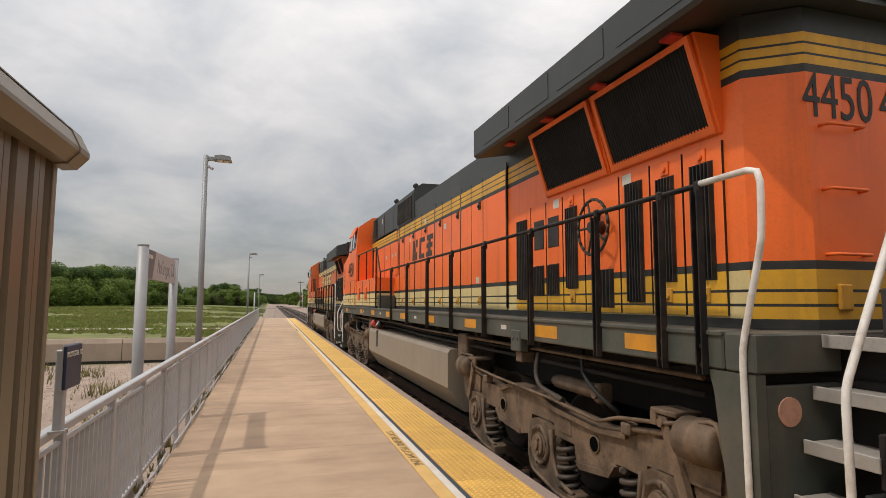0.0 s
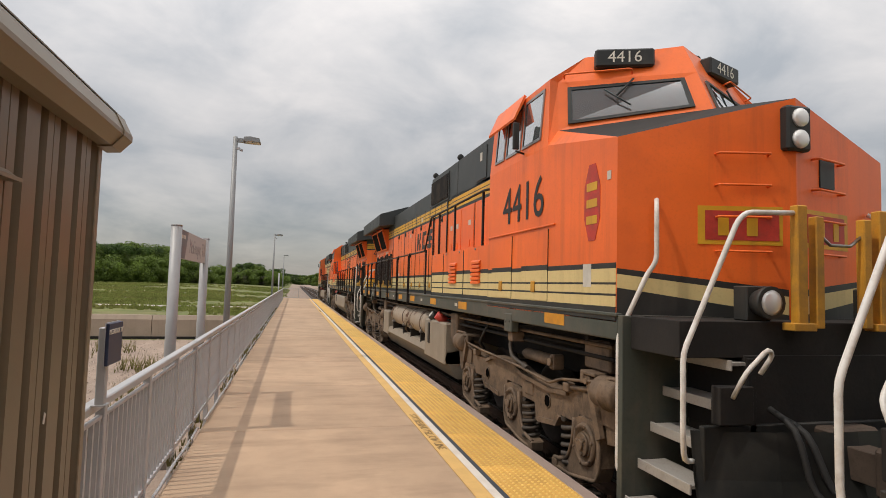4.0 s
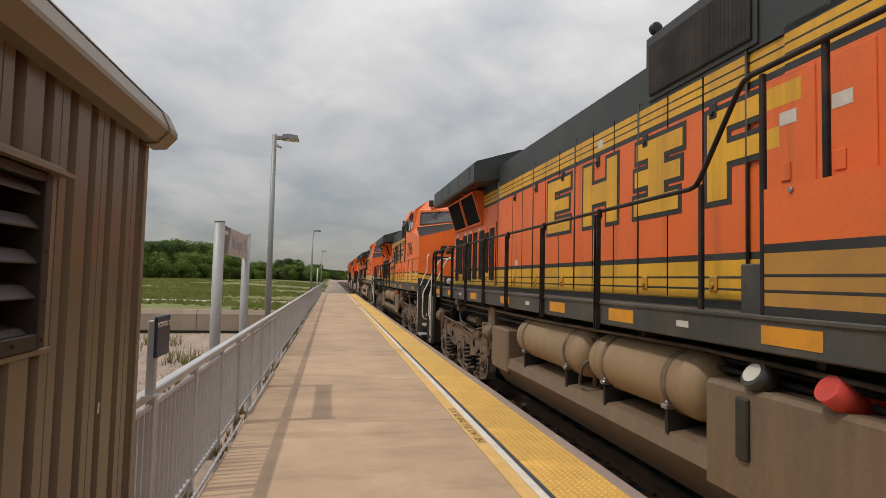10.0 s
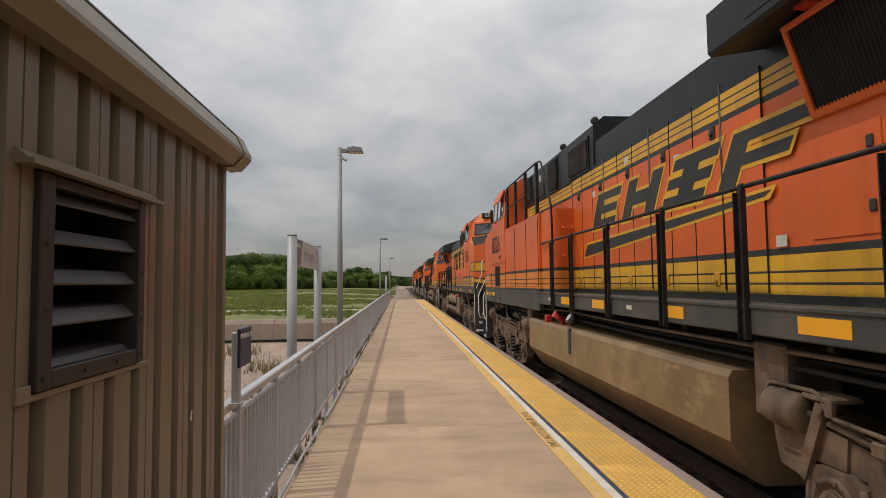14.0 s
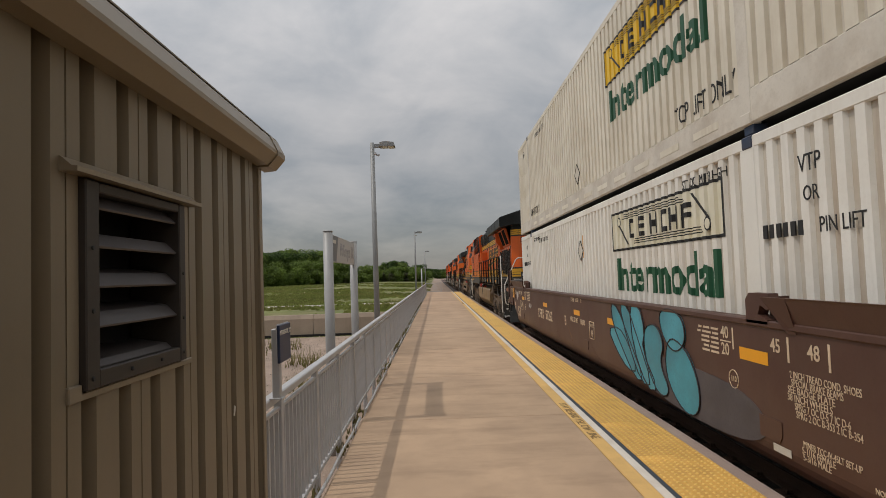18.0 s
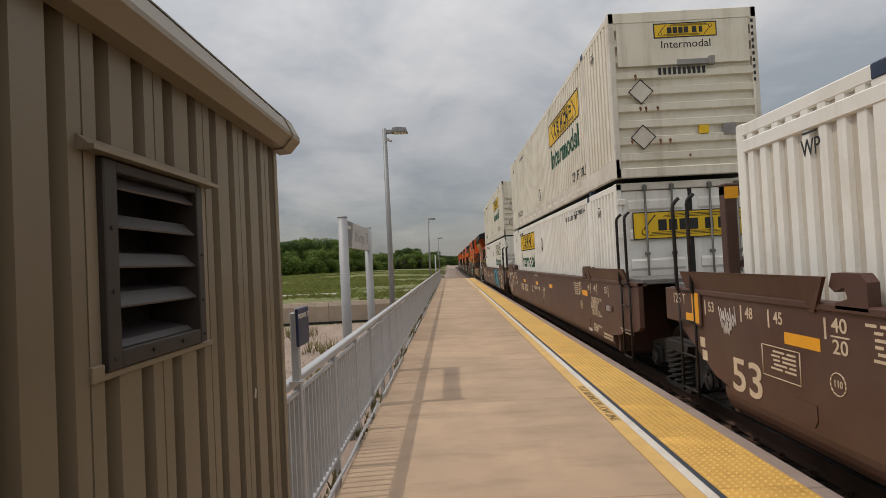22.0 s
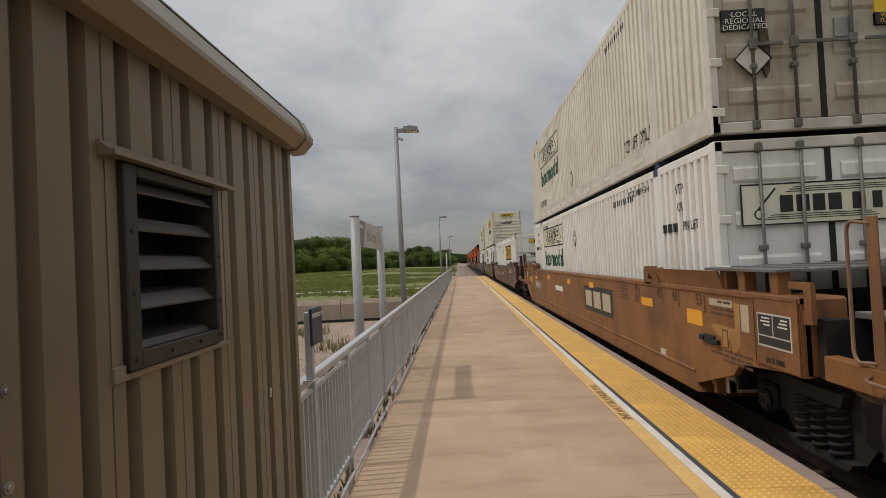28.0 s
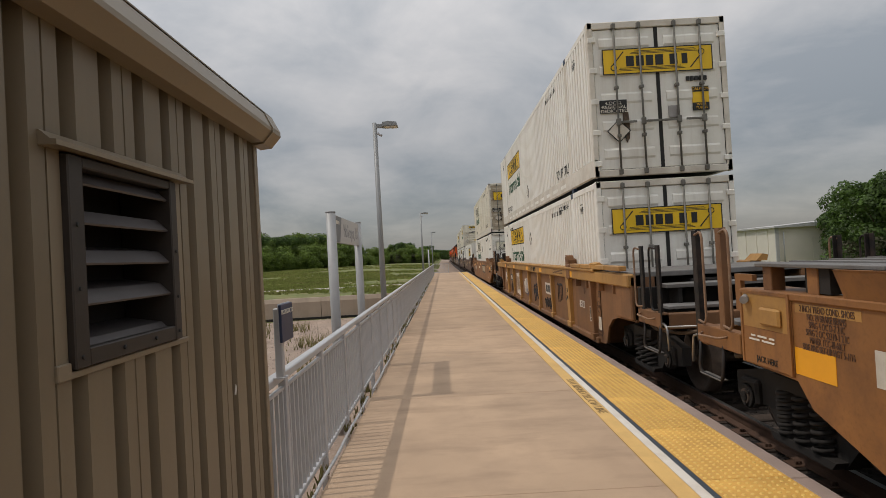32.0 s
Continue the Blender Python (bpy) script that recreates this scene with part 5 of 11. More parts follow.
for sx in (-5.6, 10.5):
    s = thing("crossing_signal", "railway crossing signal mast with a red and white arm", "crossing signal", "crossing signals")
    part("mast", Geo().cyl((sx, 205, -0.4), (sx, 205, 4.0), 0.10, 0.10, 8), "galv", s)
    part("crossbuck", Geo().box(sx - 0.6, sx + 0.6, 204.85, 204.9, 3.5, 3.75), "ink_white", s)
    part("lamp_pair", Geo().cyl((sx - 0.4, 204.9, 2.9), (sx - 0.4, 204.7, 2.9), 0.3, 0.3, 10).cyl((sx + 0.4, 204.9, 2.9), (sx + 0.4, 204.7, 2.9), 0.3, 0.3, 10), "signal_red", s)
    part("gate_arm", Geo().box(sx - 0.06, sx + 0.06, 204.9, 205.0, 1.0, 6.4), "ink_white", s)
far_road = Geo().box(-60, 60, 203, 210, -0.33, -0.26)
solid("level_crossing", far_road, "lip", "grey road over the level crossing", "road", kind="structure")

# ---- locomotives ----
# u runs from the coupler at the cab end to the one at the radiator end; heights are over a level 8 cm above the rail head
LOCO = 22.35
RAIL_LOCAL = -0.08


def Y(u):
    return LOCO / 2 - u


# paint bands of the long hood, from the walkway up: top of band, colour slot (0 body, 1 lower band, 2 black, 3 roof, 4 upper band)
BANDS = [(1.86, 2), (1.945, 1), (1.965, 2), (2.045, 1), (2.065, 2), (2.20, 1), (2.26, 2), (3.58, 0), (3.64, 2), (3.705, 4), (3.722, 2), (3.785, 4), (3.802, 2), (3.87, 4), (9.9, 3)]


def band_cuts(z0, z1):
    out, lo = [], -9
    for top, slot in BANDS:
        a, b = max(z0, lo), min(z1, top)
        if b - a > 1e-4:
            out.append((a, b, slot))
        lo = top
    return out


def band_plate(g, y0, y1, z0, z1, x0, x1, cap=2):
    """A proud plate on the hood's side that carries the paint bands on."""
    cuts = band_cuts(z0, z1)
    out = [(x1, cuts[0][0])] + [(x1, b) for _, b, _ in cuts]
    mats = [s for _, _, s in cuts]
    outline = out + [(x0, z1), (x0, z0)]
    return g.prism(outline, "y", y0, y1, cap, mats + [cap, cap, cap])


def hood_body(u0, u1, hw, top):
    cuts = band_cuts(1.79, top - 0.13)
    right = [(hw, cuts[0][0])] + [(hw, b) for _, b, _ in cuts]
    mats = [s for _, _, s in cuts] + [3, 3, 3]
    crown = [(hw - 0.20, top), (-(hw - 0.20), top)]
    left = [(-x, z) for x, z in right[::-1]]
    lm = [s for _, _, s in cuts][::-1]
    return Geo().prism(right + crown + left, "y", Y(u0), Y(u1), 0, mats + lm + [2])


def rear_end(g, hw, u0, u1, top):
    """The chamfered end of the hood, with the bands carried round it."""
    pts = [(hw, u0), (hw - 0.32, u1), (-(hw - 0.32), u1), (-hw, u0)]
    for a, b in zip(pts, pts[1:]):
        for lo, hi, slot in band_cuts(1.79, top):
            g.face([(a[0], Y(a[1]), lo), (b[0], Y(b[1]), lo), (b[0], Y(b[1]), hi), (a[0], Y(a[1]), hi)], slot)
    g.face([(x, Y(u), top) for x, u in pts], 3)
    return g


def coil(g, c, r, z0, z1, turns=5, wire=0.022):
    pts = []
    n = turns * 8
    for i in range(n + 1):
        a = 2 * math.pi * i / 8
        pts.append((c[0] + r * math.cos(a), c[1] + r * math.sin(a), z0 + (z1 - z0) * i / n))
    return g.tube(pts, wire, 5)


WHEEL_MESH = {}


def wheelset(parent, y, r, cap_x=1.32):
    """Two flanged wheels on an axle, with bearing caps that turn."""
    if r not in WHEEL_MESH:
        g = Geo()
        for s in (-1, 1):
            prof = [(0.62, r + 0.028), (0.645, r + 0.028), (0.66, r), (0.76, r - 0.006), (0.77, r - 0.05), (0.72, r - 0.09), (0.70, 0.16), (0.79, 0.13), (0.79, 0.05)]
            g.lathe([(s * d, q) for d, q in prof], (0, 0, 0), "x", 28)
        g.cyl((-1.2, 0, 0), (1.2, 0, 0), 0.075, 0.075, 12)
        caps = []
        for s in (-1, 1):
            cap = Geo()
            for d0, d1, q in ((0.0, 0.06, 0.132), (0.06, 0.085, 0.115), (0.085, 0.11, 0.052)):
                cap.cyl((s * (cap_x + d0), 0, 0), (s * (cap_x + d1), 0, 0), q, q * 0.97, 18)
            for k in range(3):
                a = 2.1 * k
                cap.cyl((s * (cap_x + 0.08), 0.083 * math.cos(a), 0.083 * math.sin(a)), (s * (cap_x + 0.105), 0.083 * math.cos(a), 0.083 * math.sin(a)), 0.020, 0.020, 6)
            caps.append(cap.data("bearing_cap", "truck" if cap_x > 1.2 else "under"))
        WHEEL_MESH[r] = (g.data("wheelset", "wheel"), *caps)
    w = part("wheelset", WHEEL_MESH[r][0], None, parent, "rusty steel wheels on an axle")
    w.location = (0, y, RAIL_LOCAL + r)
    for me in WHEEL_MESH[r][1:]:
        part("bearing_cap", me, None, w)
    ROLLERS.append((w, r))
    return w


ROLLERS = []
SHARED = {}


def shared(key, make, mats):
    if key not in SHARED:
        SHARED[key] = make().data(key, mats)
    return SHARED[key]


def truck_frame():
    """The platform-side casting of a three-axle truck: humped beam with pockets for the axle boxes and springs."""
    o = [(-2.66, 0.70), (-2.70, 0.92), (-2.52, 1.02), (-2.15, 1.02), (-2.0, 0.93), (-1.55, 0.88), (-1.15, 0.90), (-0.85, 0.99), (-0.10, 0.99), (0.30, 0.90), (1.10, 0.86), (1.55, 0.90), (1.85, 0.98), (2.30, 1.0), (2.66, 0.92), (2.70, 0.70),
         (2.62, 0.58), (2.34, 0.54), (2.30, 0.70), (1.78, 0.70), (1.76, 0.60), (1.36, 0.60), (1.26, 0.46), (0.78, 0.40), (0.68, 0.42), (0.64, 0.60), (0.24, 0.60), (0.22, 0.72), (-0.30, 0.72), (-0.34, 0.50), (-0.60, 0.44), (-1.24, 0.48), (-1.36, 0.60),
         (-1.76, 0.60), (-1.78, 0.70), (-2.30, 0.70), (-2.34, 0.54), (-2.62, 0.58)]
    g = Geo().prism(o, "x", 1.13, 1.31)
    # thick lower lips, a raised pad and the shelf along the top
    g.prism([(0.70, 0.43), (0.78, 0.40), (1.26, 0.46), (1.36, 0.58), (1.30, 0.60), (1.22, 0.51), (0.80, 0.46)], "x", 1.30, 1.335)
    g.prism([(-0.60, 0.44), (-1.24, 0.48), (-1.36, 0.60), (-1.30, 0.62), (-1.20, 0.53), (-0.62, 0.50)], "x", 1.30, 1.335)
    g.box(1.30, 1.322, 0.34, 0.60, 0.66, 0.82, c=0.012)
    for a, b, za, zb in ((-1.15, -0.85, 0.90, 0.99), (-0.85, -0.10, 0.99, 0.99), (-0.10, 0.30, 0.99, 0.90), (0.30, 1.10, 0.90, 0.86), (1.10, 1.55, 0.86, 0.90)):
        g.prism([(a, za - 0.05), (b, zb - 0.05), (b, zb), (a, za)], "x", 1.30, 1.35)
    for e in (-1, 1):
        g.prism([(e * 1.92, 0.72), (e * 1.90, 0.94), (e * 2.26, 0.98), (e * 2.60, 0.90), (e * 2.58, 0.72)], "x", 1.30, 1.335)
    return g


def frame_hole():
    """Rim of a cast hole in the side frame."""
    return Geo().lathe([(1.312, 0.088), (1.326, 0.082), (1.320, 0.066)], (0, 0, 0.69), "x", 16)


def hole_shade():
    # near-black disc paints the hole's shade; the casting itself is solid
    return Geo().cyl((1.310, 0, 0.69), (1.3245, 0, 0.69), 0.062, 0.067, 16)


def axle_box(e):
    """Bearing housing whose arm sweeps under the spring on one side."""
    o = [(-0.14, 0.71), (-0.26, 0.67), (-0.29, 0.30), (-0.22, 0.15), (0.05, 0.11), (0.34, 0.05), (0.66, 0.05), (0.70, 0.13), (0.50, 0.155), (0.36, 0.23), (0.28, 0.42), (0.24, 0.66), (0.12, 0.71)]
    g = Geo().prism([(e * a, b) for a, b in o], "x", 1.20, 1.355)
    g.lathe([(1.35, 0.215), (1.385, 0.205), (1.39, 0.17), (1.36, 0.16)], (0, 0, 0.453), "x", 20)
    g.tube([(1.355, e * 0.235, 0.66), (1.355, e * 0.27, 0.42), (1.355, e * 0.36, 0.24), (1.355, e * 0.50, 0.165), (1.355, e * 0.69, 0.14)], 0.024, 6, 0, 0.05)
    g.tube([(1.355, e * -0.25, 0.66), (1.355, e * -0.28, 0.30), (1.355, e * -0.21, 0.155), (1.355, e * 0.34, 0.06), (1.355, e * 0.66, 0.06)], 0.020, 6, 0, 0.05)
    g.box(1.22, 1.38, e * 0.60, e * 0.72, 0.03, 0.14, c=0.012)
    for k in range(6):
        a = k * math.pi / 3 + 0.3
        g.cyl((1.385, 0.188 * math.cos(a), 0.453 + 0.188 * math.sin(a)), (1.402, 0.188 * math.cos(a), 0.453 + 0.188 * math.sin(a)), 0.016, 0.016, 6)
    return g


def spring():
    return coil(Geo(), (1.27, 0, 0), 0.102, 0.155, 0.60, 5, 0.027)


def brake_cylinder(e):
    """Brake cylinder over the outer axle, with its rod, bracket and lever."""
    g = Geo().lathe([(-0.19 * e, 0.05), (-0.185 * e, 0.13), (-0.16 * e, 0.152), (-0.02 * e, 0.152), (-0.015 * e, 0.162), (0.02 * e, 0.162), (0.025 * e, 0.152), (0.17 * e, 0.148), (0.19 * e, 0.12), (0.195 * e, 0.03)], (1.33, e * 2.44, 1.03), "y", 20)
    g.cyl((1.33, e * 2.26, 1.03), (1.34, e * 1.62, 0.95), 0.028, 0.024, 8)
    g.box(1.29, 1.39, e * 1.54, e * 1.66, 0.90, 1.0, c=0.014)
    g.box(1.16, 1.40, e * 1.95, e * 2.24, 1.15, 1.19, c=0.01).box(1.36, 1.40, e * 1.95, e * 2.02, 1.06, 1.16, c=0.006)
    g.prism([(e * 2.02, 1.14), (e * 2.12, 1.14), (e * 2.34, 0.60), (e * 2.26, 0.56)], "x", 1.335, 1.385)
    g.cyl((1.38, e * 2.07, 1.09), (1.41, e * 2.07, 1.09), 0.032, 0.032, 8)
    return g


def frame_pipe():
    return Geo().tube([(1.38, -2.66, 0.96), (1.38, -2.64, 1.20), (1.38, -2.08, 1.21), (1.38, -2.0, 1.06), (1.38, -1.2, 1.02), (1.38, 0.3, 0.985), (1.38, 1.20, 0.93), (1.38, 1.50, 1.02), (1.38, 2.1, 1.09), (1.38, 2.62, 1.20), (1.38, 2.72, 0.85)], 0.017, 6, 0, 0.06)


def frame_hose():
    g = Geo().tube([(1.34, -0.05, 1.42), (1.37, -0.08, 1.22), (1.38, 0.02, 1.08), (1.37, 0.24, 1.04), (1.36, 0.42, 1.01)], 0.026, 7, 0, 0.1)
    return g.cyl((1.36, 0.38, 1.015), (1.36, 0.52, 0.995), 0.034, 0.034, 8)


def damper():
    g = Geo().cyl((1.18, 0.10, 1.13), (1.18, 0.92, 1.13), 0.074, 0.074, 14).cyl((1.18, 0.02, 1.13), (1.18, 0.11, 1.13), 0.05, 0.06, 12)
    g.box(1.10, 1.26, 0.92, 1.02, 1.04, 1.22, c=0.02).cyl((1.26, 0.97, 1.13), (1.29, 0.97, 1.13), 0.05, 0.045, 10)
    return g


SIDE_PIECES = [("side_frame", truck_frame, (0,), "truck"), ("axle_box", lambda: axle_box(1), (-2.0, 0.0), "truck"), ("inner_axle_box", lambda: axle_box(-1), (2.0,), "truck"), ("spring", spring, (-1.55, 0.45, 1.55), "spring_steel"),
               ("brake_cylinder", lambda: brake_cylinder(1), (0,), "truck"), ("rear_brake_cylinder", lambda: brake_cylinder(-1), (0,), "truck"), ("frame_pipe", frame_pipe, (0,), "truck"), ("frame_hose", frame_hose, (0,), "spring_steel"),
               ("damper", damper, (0,), "truck"), ("hole_rim", frame_hole, (-1.12, 1.02), "truck"), ("hole", hole_shade, (-1.12, 1.02), "void")]


def truck(loco, u):
    """A dusty three-axle truck, the same after half a turn."""
    t = part("truck", Geo().box(-1.0, 1.0, Y(u) - 2.3, Y(u) + 2.3, 0.42, 0.74, c=0.03).box(-0.5, 0.5, Y(u) - 0.6, Y(u) + 0.6, 0.7, 1.15, c=0.03), "under", loco, "dusty brown three-axle truck")
    for k in (-2.0, 0.0, 2.0):
        wheelset(t, Y(u) + k, 0.533)
    for s in (-1, 1):
        for nm, make, spots, mt in SIDE_PIECES:
            me = shared(nm + ("_r" if s > 0 else "_l"), (lambda mk=make, ss=s: mk() if ss > 0 else mk().turned()), mt)
            for k in spots:
                part(nm.replace("inner_", "").replace("rear_", ""), me, None, t).location.y = Y(u) + s * k
    return t


def cab_front(s, z, off=0.0):
    """A point of the nose's front: s 0 at the corner, 1 in the middle."""
    d = Vector((0.43, 1.5, 0)).normalized()
    return (1.5 * (1 - s) + off * d.x, Y(1.46 - 0.43 * s) + off * d.y, z)


def front_plate(pts, off0=0.0, off1=0.006):
    """A plate on the nose's front from (s, z) corners."""
    n = len(pts)
    v = [cab_front(s, z, off1) for s, z in pts] + [cab_front(s, z, off0) for s, z in pts]
    return [v, [tuple(range(n))] + [(i, (i + 1) % n, n + (i + 1) % n, n + i) for i in range(n)]]


def side_shape(g, pts, x0, x1):
    return g.prism(pts, "x", x0, x1)


def stair_end(loco, sgn, paint, long_top):
    """Steps, grab rails, plough and coupler at one end. sgn 1: the cab end."""
    def P(x, u, z):
        return (x, Y(u) if sgn > 0 else -Y(u), z)

    def bx(g, x0, x1, u0, u1, z0, z1, c=0.006):
        ya, yb = (Y(u0), Y(u1)) if sgn > 0 else (-Y(u0), -Y(u1))
        return g.box(x0, x1, ya, yb, z0, z1, 0, c)
    e = part("end_frame", bx(bx(Geo(), -1.42 if sgn > 0 else -0.82, 1.42 if sgn > 0 else 0.82, 0.72, 1.42, 1.50, 1.78), -0.85, 0.85, 0.70, 1.5, 0.9, 1.52), "under", loco, "dark end frame")
    for s in (-1, 1):
        a, b = sorted((s * 0.80, s * 1.50))
        if sgn > 0:
            part("stepwell_panel", bx(Geo(), a, b, 1.36, 1.44, 0.22, 1.78), paint, loco)
        else:
            plate = [(-Y(1.50), 1.555), (-Y(1.46), 1.42), (-Y(1.30), 0.22), (-Y(1.13), 0.22), (-Y(1.13), 1.555)]
            part("stepwell_panel", Geo().prism(plate, "x", *sorted((s * 1.424, s * 1.496))).box(*sorted((s * 0.845, s * 1.42)), -Y(1.135), -Y(1.19), 0.24, 1.49, 0, 0.006), paint, loco, "tapered stepwell plate")
            part("end_sill", bx(Geo(), *sorted((s * 0.84, s * 1.498)), 1.125, 1.364, 1.56, 1.792, 0.012), paint, loco)
            part("point_disc", Geo().cyl((s * 1.26, -Y(1.134), 1.34), (s * 1.26, -Y(1.124), 1.34), 0.085, 0.085, 20), "notice_pink", loco, "round pink notice")
        part("stepwell_side", bx(Geo(), *sorted((s * 0.78, s * 0.84)), 0.66, 1.40, 0.22, 1.5), "under", loco)
        for k in range(5 if sgn > 0 else 6):
            xo, z = (1.47 - 0.12 * k if sgn > 0 else 1.45 - 0.09 * k), 0.24 + 0.30 * k
            u_in = 1.35 if sgn > 0 else 1.12
            g = bx(Geo(), *sorted((s * xo, s * (xo - 0.27))), 0.70, u_in, z, z + 0.03, 0.004)
            bx(g, *sorted((s * (xo + 0.006), s * (xo - 0.012))), 0.68, u_in, z - 0.035, z + 0.045, 0.004)
            part("step", g, "step", loco, "pale steel step")
        r1 = Geo().tube([P(s * 1.42, 1.40, 0.42), P(s * 1.49, 1.44, 0.46), P(s * 1.49, 1.44, 1.60), P(s * 1.30, 1.30, 2.15), P(s * 1.24, 1.26, 2.25), P(s * 1.24, 1.26, 2.72), P(s * 1.18, 1.35, 2.80)], 0.021, 8, 0, 0.06)
        if sgn < 0 and not long_top:
            r1 = Geo().tube([P(s * 1.45, 1.14, 0.38), P(s * 1.515, 1.19, 0.42), P(s * 1.515, 1.20, 1.66), P(s * 1.505, 1.38, 2.34), P(s * 1.505, 1.38, 2.70), P(s * 1.505, 1.50, 2.745)], 0.021, 8, 0, 0.07)
        elif sgn < 0:
            r1 = Geo().tube([P(s * 1.45, 1.14, 0.38), P(s * 1.515, 1.19, 0.42), P(s * 1.515, 1.20, 1.70), P(s * 1.505, 1.03, 2.34), P(s * 1.505, 1.02, 2.75), P(s * 1.505, 1.50, 2.745)], 0.021, 8, 0, 0.09)
        r2 = Geo().tube([P(s * 1.20, 0.78, 0.72), P(s * 1.42, 0.66, 0.76), P(s * 1.46, 0.62, 0.95), P(s * 1.46, 0.62, 1.55), P(s * 0.98, 0.62, 2.55), P(s * 0.90, 0.62, 2.62), P(s * 0.44, 0.62, 2.64)], 0.021, 8, 0, 0.07)
        r3 = Geo().tube([P(s * 1.05, 0.60, 1.22), P(s * 1.02, 0.50, 1.42), P(s * 0.86, 0.46, 1.60), P(s * 0.78, 0.50, 1.55), P(s * 0.84, 0.56, 1.40)], 0.018, 8, 0, 0.05)
        for r in (r1, r2, r3):
            part("stair_rail", r, "white_rail", loco, "white bent stair rail")
        post = bx(bx(Geo(), *sorted((s * 0.36, s * 0.46)), 0.58, 0.66, 1.74, 2.70, 0.008), *sorted((s * 0.30, s * 0.52)), 0.56, 0.68, 1.72, 1.78)
        part("gate_post", post, "yellow_post", loco, "scuffed yellow end post")
        post = bx(Geo(), *sorted((s * 0.20, s * 0.28)), 0.58, 0.66, 1.74, 2.62, 0.008)
        part("gate_post", post, "yellow_post", loco, "scuffed yellow end post")
        hose = Geo().tube([P(s * 0.55, 0.66, 1.05), P(s * 0.56, 0.42, 1.0), P(s * 0.5, 0.28, 0.62), P(s * 0.44, 0.16, 0.55)], 0.026, 7, 0, 0.12)
        hose.tube([P(s * 0.66, 0.66, 1.12), P(s * 0.68, 0.40, 1.04), P(s * 0.64, 0.30, 0.6), P(s * 0.56, 0.14, 0.5)], 0.024, 7, 0, 0.12)
        part("air_hose", hose, "rubber", loco, "black rubber air hose")
        part("ditch_light", Geo().lathe([(0.0, 0.10), (0.10 * sgn, 0.13), (0.13 * sgn, 0.13)], P(s * 0.62, 0.80, 1.93), "y", 16).box(*sorted((s * 0.50, s * 0.74)), Y(0.95) * sgn, Y(0.80) * sgn, 1.78, 2.06, 0, 0.01), "black", loco)
        part("ditch_lens", Geo().lathe([(0.125 * sgn, 0.11), (0.145 * sgn, 0.07), (0.15 * sgn, 0.01)], P(s * 0.62, 0.80, 1.93), "y", 16), "lens", loco, "round clear lamp lens")
        mu = bx(Geo(), *sorted((s * 0.86, s * 1.16)), 0.60, 0.70, 1.02, 1.30)
        part("hose_rack", mu, "under", loco)
    chain = Geo().tube([P(-0.24, 0.62, 2.5), P(-0.1, 0.62, 2.40), P(0.1, 0.62, 2.40), P(0.24, 0.62, 2.5)], 0.014, 6)
    part("chain", chain, "steel", loco)
    plow = Geo()
    prof = [(-1.30, 0.62), (-0.7, 0.46), (0, 0.40), (0.7, 0.46), (1.30, 0.62)]
    for (xa, ua), (xb, ub) in zip(prof, prof[1:]):
        for (z0, d0), (z1, d1) in (((0.04, -0.10), (0.30, -0.02)), ((0.30, -0.02), (0.62, 0.06)), ((0.62, 0.06), (0.96, 0.10))):
            plow.face([P(xa, ua + d0, z0), P(xb, ub + d0, z0), P(xb, ub + d1, z1), P(xa, ua + d1, z1)])
            plow.face([P(xa, ua + d0 + 0.03, z0), P(xb, ub + d0 + 0.03, z0), P(xb, ub + d1 + 0.03, z1), P(xa, ua + d1 + 0.03, z1)])
    bx(plow, -1.25, 1.25, 0.66, 0.72, 0.5, 1.0)
    part("snow_plough", plow, "black", loco, "black curved plough plate")
    cp = bx(bx(Geo(), -0.11, 0.11, 0.20, 0.9, 0.62, 0.86), -0.16, 0.16, 0.02, 0.26, 0.56, 0.92, 0.03)
    bx(cp, -0.24, 0.24, 0.52, 0.72, 0.52, 0.98, 0.02)
    part("coupler", cp, "wheel", loco, "rusty steel coupler")


# tall vents in the doors under the radiator: place, half width, foot and head; the common set and two older ones
VENTS = ((20.15, 0.135, 1.96, 3.08), (19.73, 0.15, 2.13, 3.02), (19.28, 0.15, 1.97, 3.10), (18.755, 0.135, 1.97, 3.10), (18.23, 0.15, 2.0, 3.10), (17.65, 0.155, 2.0, 3.10), (17.23, 0.14, 2.15, 3.02), (16.80, 0.15, 1.99, 3.09))
VENTS_OF = {"4416": ((20.05, 0.145, 1.96, 3.06), (19.57, 0.13, 2.12, 3.0), (19.19, 0.12, 1.97, 3.04), (18.78, 0.10, 1.97, 3.06), (18.45, 0.105, 2.12, 3.0), (18.06, 0.105, 1.97, 3.06), (17.64, 0.15, 1.97, 3.08), (17.20, 0.12, 2.12, 3.0), (16.80, 0.13, 1.97, 3.06)),
            "4450": ((20.28, 0.12, 2.14, 3.05), (19.85, 0.11, 2.14, 3.03), (19.41, 0.125, 1.97, 3.08), (18.86, 0.19, 1.92, 2.30), (18.26, 0.12, 2.12, 3.03), (17.82, 0.13, 2.05, 2.42), (17.44, 0.13, 2.05, 2.42), (16.95, 0.15, 2.0, 3.05))}
POSTS = (10.86, 12.47, 14.06, 15.47, 16.9, 18.3, 19.6, 20.44, 20.83)
POSTS_OF = {"7396": (10.74, 12.29, 13.78, 15.0, 16.13, 17.85, 18.87, 19.9, 20.83), "4416": (10.86, 12.47, 14.06, 15.5, 16.7, 17.91, 18.93, 20.44, 20.90)}


